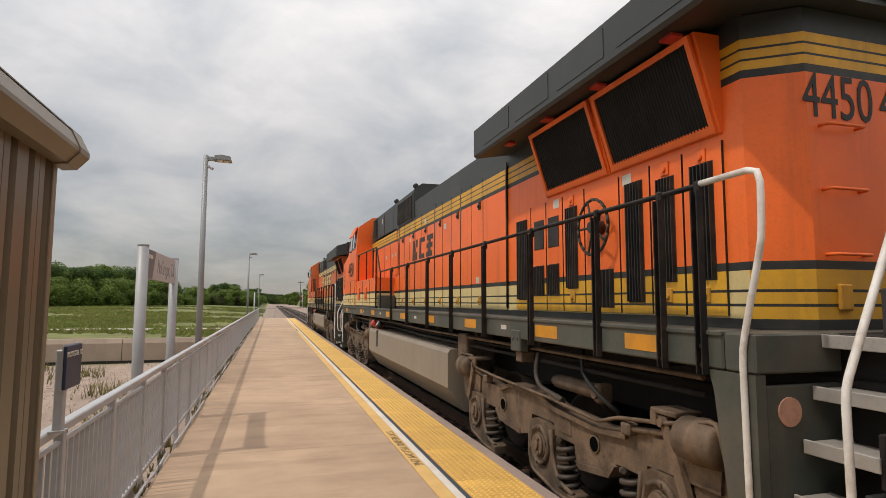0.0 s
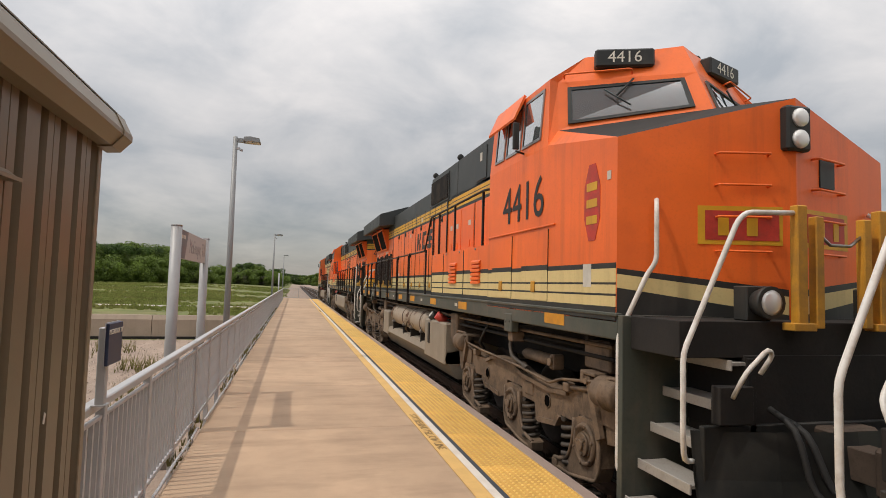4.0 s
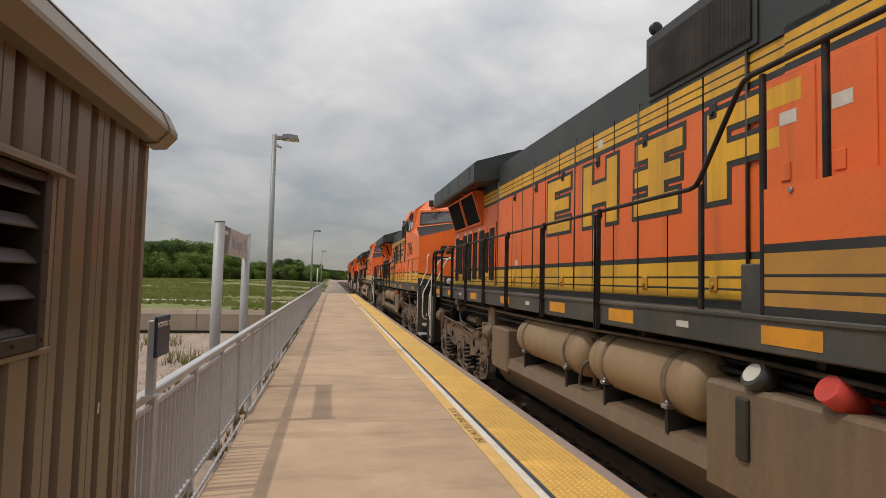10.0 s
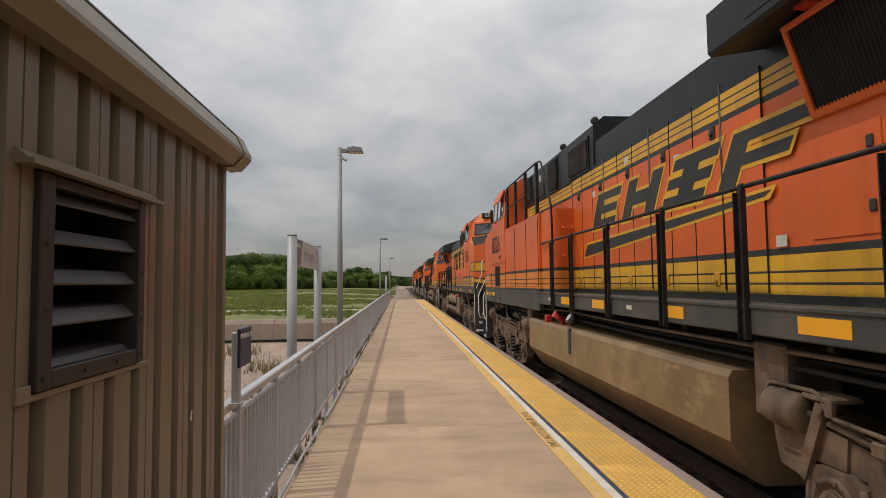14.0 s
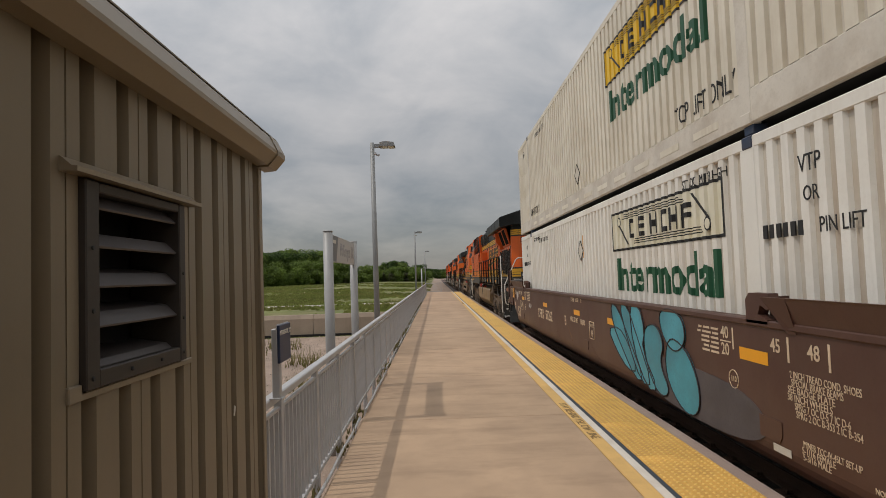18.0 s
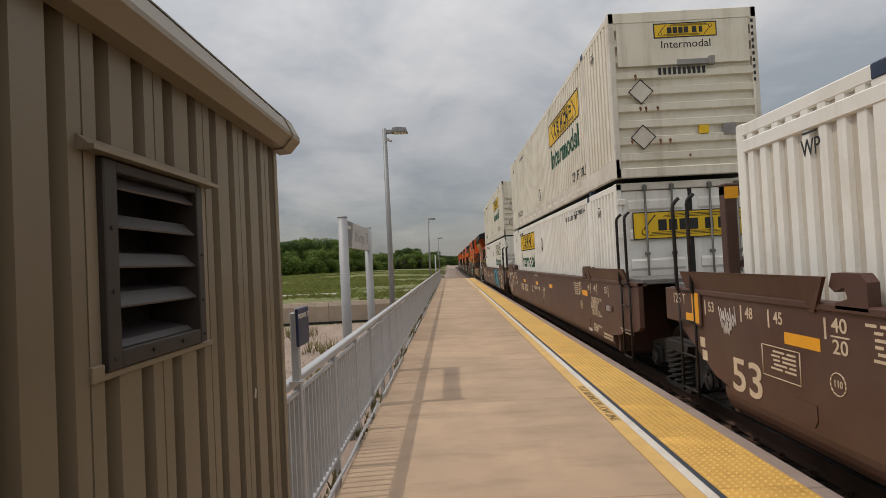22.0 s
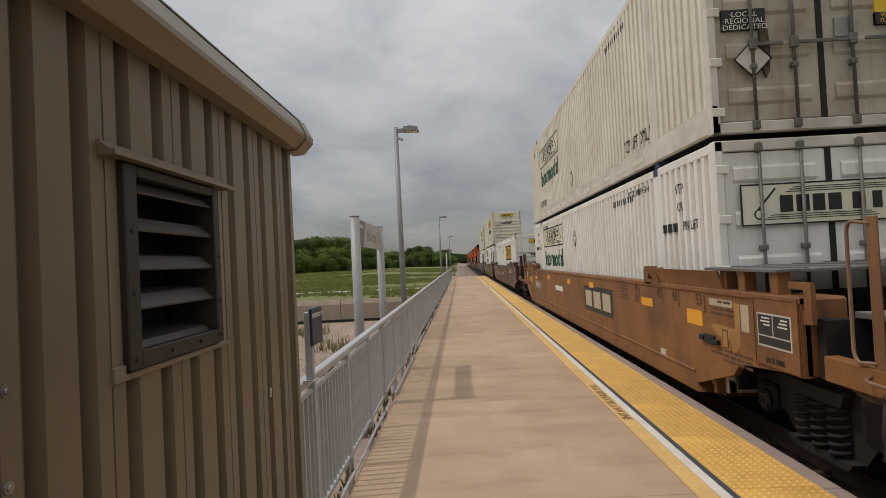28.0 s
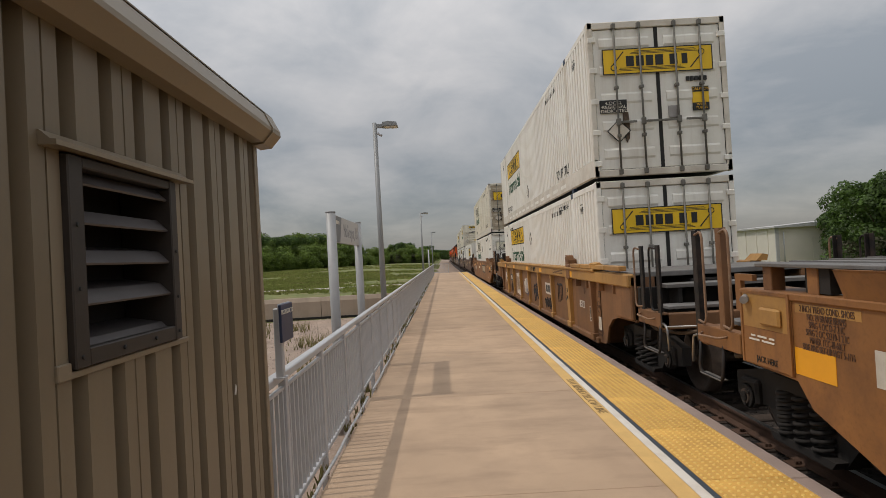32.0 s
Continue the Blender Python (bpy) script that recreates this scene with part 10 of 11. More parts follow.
def brown_text(letter, load):
    def put(car, s):
        x = 1.47
        W = "ink_cream"
        dm = 0.0 if letter == "B" else 0.25
        side_marks(car, s, x, None, [("53", 0.46, 7.96, 0.71, W, 1.32), ("57262", 0.33, 2.91, 0.91, W, 1.02), (letter, 0.30, 1.08 + dm, 0.94, W, 0.92), (letter, 0.115, -0.33 + dm, 1.43, W, 0.9),
                                     ("57262", 0.115, dm, 1.43, W, 0.9), ("WELL LD LMT", 0.14, 0.29 + dm, 1.02, W, 0.74), (load, 0.14, -0.38 + dm, 1.02, W, 0.74), ("40", 0.15, 6.60, 1.37, W, 1.15), ("20", 0.15, 6.60, 1.21, W, 1.15),
                                     ("45", 0.15, 7.38, 1.35, W, 0.95), ("48", 0.15, 7.86, 1.35, W, 0.95), ("53", 0.15, 8.64, 1.35, W, 0.95), ("40", 0.16, -5.83, 1.36, W, 0.95), ("20", 0.16, -5.83, 1.20, W, 0.95),
                                     ("45", 0.16, -6.66, 1.33, W, 0.9), ("48", 0.16, -7.14, 1.33, W, 0.9), ("53", 0.17, -7.93, 1.33, W, 0.95), ("110", 0.075, 6.65, 0.94, W, 0.9), ("110", 0.075, -5.96, 0.94, W, 0.9),
                                     ("NON-INTERCHANGE CAR", 0.055, -7.96, 0.53, W, 0.9), ("SEE EQUIPMENT REGISTER", 0.055, -7.96, 0.47, W, 0.9), ("S-2054-11 REEFER CLEARANCE", 0.10, -7.35, 1.66, W, 1.0)])
        def bar(name, y0, y1, z0, z1, mt, off=0.003, label=""):
            part(name, Geo().box(*sorted((s * x, s * (x + off))), y0, y1, z0, z1), mt, car, label)
        if s > 0:
            return
        if letter == "A":
            lines = (("2 INCH TREAD COND. SHOES", 0.075, -8.98, 1.41), ("SPECIAL BRAKE BEAMS", 0.075, -8.86, 1.34), ("SEE BADGE PLATE", 0.075, -8.78, 1.27), ("MINER TCC-IV-60", 0.075, -8.74, 1.08), ("L 201-1", 0.13, -8.66, 0.93), ("EMPTY LOAD", 0.075, -8.66, 0.82))
        else:
            lines = (("2 INCH TREAD COND. SHOES", 0.080, -7.22, 1.13), ("SPECIAL BRAKE BEAMS", 0.080, -7.14, 1.07), ("SEE BADGE PLATE", 0.080, -7.07, 1.01), ("38 INCH WHEELS", 0.080, -7.05, 0.95), ("SPRG 7 OC D-5 7 IC D-6", 0.080, -7.18, 0.89), ("SPRG 2 OC B-353 2 IC B-354", 0.080, -7.24, 0.83), ("MINER TCC-IV-45LT SET-UP", 0.070, -7.26, 0.62), ("5-1/16 FEMALE", 0.070, -7.12, 0.57), ("5-3/16 MALE", 0.070, -7.10, 0.52))
        for w_, sz, y_, z_ in lines:
            lettering("stencil", w_, sz, W, car, on_side(s * (x + 0.003), y_, z_, s), "stencilled lettering", 0.72 if len(w_) > 18 else 0.85)
        for k in range(4):
            stroke_mark("owner_mark", car, s, x, 4.36 - 0.205 * k, 0.80, 0.145, 0.235, (5, 3, 0, 4)[k], W, 0.003)
            stroke_mark("owner_mark", car, s, x, 0.50 + dm - 0.075 * k, 1.39, 0.052, 0.085, (5, 3, 0, 4)[k], W, 0.003)
        for y in (7.53, 8.01, 8.79, 6.76):
            bar("mark_tick", y - 0.012, y + 0.012, 1.26, 1.42, W)
        for y in (-6.83, -7.31, -8.10, -5.98):
            bar("mark_tick", y - 0.012, y + 0.012, 1.22, 1.42, W)
        bar("mark_line", 6.50, 6.70, 1.285, 1.297, W)
        bar("mark_line", -5.94, -5.74, 1.275, 1.287, W)
        # plate with an angled amber patch
        part("class_plate", Geo().box(*sorted((s * x, s * (x + 0.03))), 8.86, 9.86, 1.12, 1.52, 0, 0.008), "well_brown", car)
        lettering("stencil", "125 T", 0.17, W, car, on_side(s * (x + 0.033), 9.42, 1.40, s), "stencilled lettering", 0.95)
        part("reflector", Geo().box(*sorted((s * (x + 0.03), s * (x + 0.034))), 8.89, 9.06, 1.15, 1.49).box(*sorted((s * (x + 0.03), s * (x + 0.034))), 9.06, 9.24, 1.15, 1.25), "reflector", car, "angled amber reflector")
        for y0, y1, z0, z1 in ((3.11, 3.62, 1.12, 1.22), (-0.18 + dm, 0.29 + dm, 1.13, 1.23), (6.83, 7.30, 1.15, 1.25), (-6.54, -6.09, 1.15, 1.26), (-2.5, -2.0, 1.13, 1.23)):
            bar("reflector", y0, y1, z0, z1, "reflector", 0.003, "amber reflector strip")
        text_block(car, s, x, 5.72, 1.40, 6, 0.66, 0.03, W)
        text_block(car, s, x, -5.70, 1.37, 6, 0.46, 0.03, W)
        text_block(car, s, x, 7.16, 1.05, 5, 0.46, 0.024, W)
        text_block(car, s, x, -9.4, 0.74, 2, 0.7, 0.03, W)
        for y, z in ((8.90, 0.94), (8.86, 0.80)):
            bar("notice", y - 0.06, y + 0.06, z - 0.05, z + 0.06, W)
        bar("notice", -6.79, -6.55, 0.46, 0.52, "sticker")
        part("hinged_flap", Geo().box(*sorted((s * x, s * (x + 0.03))), -8.24, -8.00, 0.98, 1.07, 0, 0.008), "blade", car, "grey hinged plate")
        for y in (-7.92, -8.32):
            part("flap_lug", Geo().box(*sorted((s * x, s * (x + 0.03))), y - 0.04, y + 0.04, 0.98, 1.07, 0, 0.01), "well_brown", car)
        g = Geo()
        for y0 in (6.65, -5.96):
            for k in range(14):
                p, q = k * math.pi / 7, (k + 1) * math.pi / 7
                g.tube([(s * (x + 0.002), y0 + 0.085 * math.cos(p), 0.94 + 0.085 * math.sin(p)), (s * (x + 0.002), y0 + 0.085 * math.cos(q), 0.94 + 0.085 * math.sin(q))], 0.006, 4)
        part("ring_mark", g, W, car)
        for nm, y0, y1, z0, z1, r in (("plate_frame", -1.18, -0.88, 0.78, 1.08, 0.009), ("notice_frame", 7.10, 7.66, 0.83, 1.10, 0.006)):
            g = Geo()
            for p, q in (((y0, z0), (y1, z0)), ((y1, z0), (y1, z1)), ((y1, z1), (y0, z1)), ((y0, z1), (y0, z0))):
                g.tube([(s * (x + 0.002), p[0], p[1]), (s * (x + 0.002), q[0], q[1])], r, 4)
            part(nm, g, W, car)
        lettering("stencil", "PLATE", 0.085, W, car, on_side(s * (x + 0.004), -1.03, 1.01, s), "", 0.9)
        lettering("stencil", "H", 0.16, W, car, on_side(s * (x + 0.004), -1.03, 0.87, s), "", 0.9)
        # scratched plates and weld lines low on the sheet
        for y in (-0.62, 7.05, -6.55):
            part("jack_plate", Geo().prism([(y - 0.14, 0.60), (y - 0.10, 0.54), (y + 0.18, 0.54), (y + 0.18, 0.72), (y - 0.14, 0.72)], "x", *sorted((s * x, s * (x + 0.008)))), "well_brown", car)
        for y in (0.55, -4.4, 4.2):
            part("scratch", Geo().tube([(s * x, y + 0.35, 0.86), (s * x, y, 0.62), (s * x, y - 0.05, 0.58)], 0.005, 4), "well_rust", car)
        if s < 0:
            for k, (y, z, w, h) in enumerate(((8.28, 1.27, 0.34, 0.26), (8.3, 1.16, 0.14, 0.14), (5.7, 1.02, 0.4, 0.14))):
                scribble(car, s, x + 0.003, y, z, w, h, "graffiti_white", 70 + k, 24, 0.006)
    return put


def scrawl(car, s, x, pts, r, mt, label="sprayed scrawl"):
    part("graffiti", Geo().tube([(s * x, y, z) for y, z in pts], r, 4), mt, car, label)


def teal_graffiti(car, s):
    """Overlapping sprayed bubble shapes with a grey shadow and dark outlines."""
    if s > 0:
        return
    x, cy = 1.474, -4.45
    def soft(pts, rounds=2):
        for _ in range(rounds):
            pts = [q for (a, b), (c, d) in zip(pts, pts[1:] + pts[:1]) for q in ((0.75 * a + 0.25 * c, 0.75 * b + 0.25 * d), (0.25 * a + 0.75 * c, 0.25 * b + 0.75 * d))]
        return pts
    def blob(pts, mt, off, label):
        pts = soft(pts)
        part("graffiti", Geo().prism([(cy - a, z) for a, z in pts], "x", -(x + off), -x + 0.004), mt, car, label)
    blob([(-1.9, 0.78), (-1.2, 0.50), (0.2, 0.36), (1.6, 0.38), (2.1, 0.56), (1.9, 0.80), (1.2, 0.92), (-1.0, 0.90)], "graffiti_grey", 0.002, "grey sprayed shadow")
    petals = [soft(q, r) for r, q in ((1, [(-2.4, 1.06), (-1.85, 1.14), (-1.45, 0.95), (-1.1, 0.58), (-1.5, 0.54), (-2.0, 0.76)]),
                                      (1, [(-2.2, 1.49), (-1.85, 1.42), (-1.4, 1.02), (-0.85, 0.50), (-1.2, 0.46), (-1.75, 0.85), (-2.12, 1.15)]),
                                      (1, [(-1.78, 1.51), (-1.38, 1.46), (-1.08, 1.10), (-0.55, 0.50), (-0.95, 0.44), (-1.45, 0.95)]),
                                      (1, [(-1.32, 1.50), (-0.92, 1.51), (-0.74, 1.18), (-0.88, 0.92), (-0.35, 0.46), (-0.75, 0.41), (-1.22, 0.90)]),
                                      (2, [(-0.80, 1.22), (-0.35, 1.32), (-0.10, 1.08), (-0.28, 0.82), (0.05, 0.50), (-0.35, 0.39), (-0.75, 0.75)]),
                                      (2, [(0.0, 1.20), (0.50, 1.12), (0.82, 0.75), (0.76, 0.40), (0.35, 0.36), (-0.12, 0.70)]),
                                      (2, [(-0.25, 1.45), (0.10, 1.54), (0.48, 1.43), (0.52, 1.15), (0.20, 1.00), (-0.12, 1.15)]))]
    for k, q in enumerate(petals):
        part("graffiti", Geo().prism([(cy - a, z) for a, z in q], "x", -(x + 0.004 + 0.001 * k), -x + 0.004), "graffiti_teal" if k % 3 else "graffiti_cyan", car, "teal sprayed graffiti")
        ring = [(cy - a, z) for a, z in q]
        scrawl(car, -1, x + 0.005 + 0.001 * k, ring + ring[:1], 0.010, "graffiti_black", "dark graffiti outline")


def text_b(car, s):
    brown_text("B", "118,000")(car, s)
    teal_graffiti(car, s)


def scribble(car, s, x, y, z, w, h, mt, seed, n=26, r=0.011):
    rr = random.Random(seed)
    pts = []
    loops, wild, ph = n / 3.4, rr.uniform(1.6, 2.3), rr.uniform(0, 6)
    for k in range(n * 3):
        f = k / (n * 3 - 1)
        a = 2 * math.pi * loops * f
        tall = 0.62 + 0.38 * math.sin(a / wild + ph)
        pts.append((y - s * w * (f - 0.5 + 0.07 * math.sin(a + ph)), z + h * 0.5 * tall * math.cos(a) + 0.06 * h * math.sin(a * 0.37)))
    scrawl(car, s, x, pts, r, mt)


def block_mark(car, s, x, y, z, w, h, ground, fg):
    """An owner's mark as a plate with three plain blocks."""
    part("owner_mark", Geo().box(*sorted((s * x, s * (x + 0.003))), y - w / 2, y + w / 2, z - h / 2, z + h / 2), ground, car, "plate with three worn blocks")
    for k in range(3):
        c = y - w * 0.31 + w * 0.31 * k
        part("owner_mark", Geo().box(*sorted((s * x, s * (x + 0.005))), c - w * 0.12, c + w * 0.12, z - h * 0.32, z + h * 0.32), fg, car)


def orange_text(late):
    """Marks of the faded cars; late: the one whose lead end has the large amber patch."""
    def put(car, s):
        x = 1.47
        K = "ink_brown"
        side_marks(car, s, x, None, [("53", 0.24, 8.26, 1.33, K, 0.95), ("48", 0.20, 7.25, 1.33, K, 0.9), ("45", 0.20, 6.75, 1.33, K, 0.9), ("40", 0.18, 5.7, 1.38, K, 0.9), ("20", 0.18, 5.7, 1.2, K, 0.9), ("53", 0.44, 7.6, 0.74, K, 1.1),
                                     ("53", 0.20, -8.22, 1.37, K, 0.9), ("48", 0.20, -7.45, 1.37, K, 0.9), ("45", 0.20, -6.85, 1.37, K, 0.9), ("40", 0.18, -5.8, 1.4, K, 0.9), ("20", 0.18, -5.8, 1.24, K, 0.9), ("110", 0.09, 5.7, 0.92, K, 0.8)])
        def bar(name, y0, y1, z0, z1, mt, off=0.003, label=""):
            part(name, Geo().box(*sorted((s * x, s * (x + off))), y0, y1, z0, z1), mt, car, label)
        if s > 0:
            return
        for y in (8.42, 7.39, 6.89, 5.84, -8.38, -7.59, -6.99, -5.94):
            bar("mark_tick", y - 0.016, y + 0.016, 1.24, 1.44, K)
        y0 = 9.12 if late else 8.86
        for k, w_ in enumerate(("2 INCH TREAD COND. SHOES", "NO. 24 BRAKE BEAMS", "SPRG 4 OC D-7 2 IC", "SPRG 2 OC 52310-1 2 IC", "MINER TCC-III-60LT", "SIDE BRG SET-UP HGT 5-1/16") if late else ("2 INCH TREAD COND. SHOES", "NO. 24 BRAKE BEAMS", "SPRG 7 OC D-5 6 IC D-5")):
            lettering("stencil", w_, 0.072, K, car, on_side(s * (x + 0.005), y0, 1.42 - 0.058 * k if late else 1.38 - 0.085 * k, s), "stencilled lettering", 0.62)
        bar("stencil_patch", y0 - 0.36, y0 + 0.36, 1.385 if late else 1.34, 1.455 if late else 1.42, "chord_yellow", 0.002, "pale tan paint patch")
        if late:
            bar("reflector", 9.04, 9.51, 0.90, 1.11, "reflector", 0.004, "large amber reflector")
            part("reflector", Geo().box(*sorted((s * 1.492, s * 1.53)), 9.62, 9.92, 1.24, 1.39, 0, 0.02), "chord_yellow", car, "dented yellow reflector plate")
            part("panel_paint", Geo().box(*sorted((s * 1.492, s * 1.4945)), 9.56, 10.22, 1.20, 1.50), "chord_yellow", car, "worn yellow paint on the panel")
            part("pipe_stub", Geo().cyl((s * 1.44, 10.24, 1.46), (s * 1.56, 10.08, 1.44), 0.035, 0.035, 10), "blade", car, "grey pipe stub")
            bar("notice", 8.55, 8.66, 0.98, 1.22, "sticker")
            text_block(car, s, 1.495, 9.75, 1.12, 2, 0.4, 0.022, "ink_white")
            # solid dark box puts the opening's shade into the colour
            part("hole_box", Geo().box(*sorted((s * 1.30, s * 1.45)), 9.08, 9.36, 1.545, 1.735), "under", car, "dark box for the shaded opening under the deck")
            for k in range(3):
                part("hose", Geo().tube([(s * 0.9, 8.9 - 0.3 * k, 1.76), (s * 1.1, 8.75 - 0.3 * k, 2.05), (s * 1.15, 8.3 - 0.3 * k, 2.12), (s * 1.2, 7.9 - 0.3 * k, 1.9)], 0.024, 7, 0, 0.2), "rubber", car, "black curved hose")
        else:
            bar("notice", 9.25, 9.47, 1.17, 1.40, "sticker")
            bar("reflector", 7.75, 8.30, 1.02, 1.20, "reflector", 0.004, "amber reflector strip")
            for k, w_ in enumerate(("MINER TCC-IV-60LT", "SIDE BRG SET-UP HGT 5-1/16")):
                lettering("stencil", w_, 0.075, K, car, on_side(s * (x + 0.004), 8.72, 0.99 - 0.08 * k, s), "stencilled lettering", 0.68)
            part("panel_slot", Geo().box(*sorted((s * 1.492, s * 1.51)), 9.62, 9.90, 1.32, 1.46, 0, 0.008), "well_rust", car)
            part("panel_window", Geo().box(*sorted((s * 1.505, s * 1.513)), 9.65, 9.75, 1.345, 1.435), "under", car)
            part("panel_window", Geo().box(*sorted((s * 1.505, s * 1.513)), 9.77, 9.87, 1.345, 1.435), "under", car)
            part("pipe_stub", Geo().cyl((s * 1.48, 10.22, 1.44), (s * 1.54, 10.02, 1.42), 0.03, 0.03, 10), "well_orange", car)
        # dark data table and amber strip at the rear end
        part("data_panel", Geo().box(*sorted((s * 1.492, s * 1.499)), -10.17, -9.61, 1.05, 1.36), "sticker", car, "white-edged dark data table")
        for k in range(3):
            part("data_cell", Geo().box(*sorted((s * 1.492, s * 1.502)), -9.87 if k == 0 else -10.15, -9.63 if k < 2 else -9.63, 1.16 if k < 2 else 1.07, 1.345 if k < 2 else 1.145) if k != 1 else Geo().box(*sorted((s * 1.492, s * 1.502)), -10.15, -9.89, 1.16, 1.345), "data_black", car)
        text_block(car, s, 1.503, -10.12, 1.31, 3, 0.2, 0.02, "ink_white")
        text_block(car, s, 1.503, -9.84, 1.31, 3, 0.18, 0.02, "ink_white")
        bar("reflector", -8.30, -7.84, 1.07, 1.25, "reflector", 0.004, "amber reflector strip")
        part("hinged_flap", Geo().box(*sorted((s * x, s * (x + 0.03))), -8.62, -8.36, 0.90, 1.00, 0, 0.008).box(*sorted((s * x, s * (x + 0.05))), -8.38, -8.28, 0.925, 0.985, 0, 0.006).box(*sorted((s * x, s * (x + 0.05))), -8.74, -8.60, 0.915, 0.965, 0, 0.006), "under", car)
        block_mark(car, s, x, -3.05, 1.02, 2.5, 0.54, "data_black", "mark_cream")
        text_block(car, s, x, 4.9, 1.40, 5, 0.6, 0.034, K)
        text_block(car, s, x, -5.3, 1.40, 5, 0.5, 0.034, K)
        # worn tan patches, notices and stencilled lines before the jacking panel
        bar("stencil_patch", -9.06, -8.50, 1.345, 1.42, "mark_cream", 0.002, "pale stencil strip")
        text_block(car, s, x + 0.002, -9.02, 1.38, 1, 0.5, 0.036, K)
        text_block(car, s, x, -9.10, 1.30, 2, 0.62, 0.034, K)
        part("stencil_patch", Geo().prism([(-9.22, 1.40), (-9.09, 1.41), (-9.10, 1.13), (-8.60, 1.14), (-8.52, 1.10), (-8.66, 1.02), (-8.98, 1.00), (-9.04, 0.86), (-9.20, 0.97)], "x", *sorted((s * x, s * (x + 0.002)))), "chord_yellow", car, "worn tan paint patch")
        bar("notice", -9.40, -9.24, 1.13, 1.40, "mark_cream")
        # added dark sheet stands in for shade under the side sheet's notch
        part("well_end", Geo().box(-1.25, 1.25, -8.66, -8.60, 0.40, 1.30), "under", car, "dark sheet added for the shade at the well's end")
        bar("notice", -8.93, -8.80, 0.90, 1.10, K, 0.004)
        bar("notice_face", -8.915, -8.815, 0.915, 1.085, "chord_yellow", 0.006)
        text_block(car, s, x, -9.42, 0.86, 3, 0.95, 0.034, K)
        bar("mark_bar", 1.0, 2.2, 0.98, 1.12, "ink_white")
        bar("notice", -7.0, -6.8, 0.50, 0.60, "sticker")
        if s < 0:
            for k in range(4):
                scribble(car, s, x + 0.003, 6.6 - 0.4 * k, 0.95, 0.4, 0.3, "graffiti_white", 40 + k, 16, 0.006)
    return put


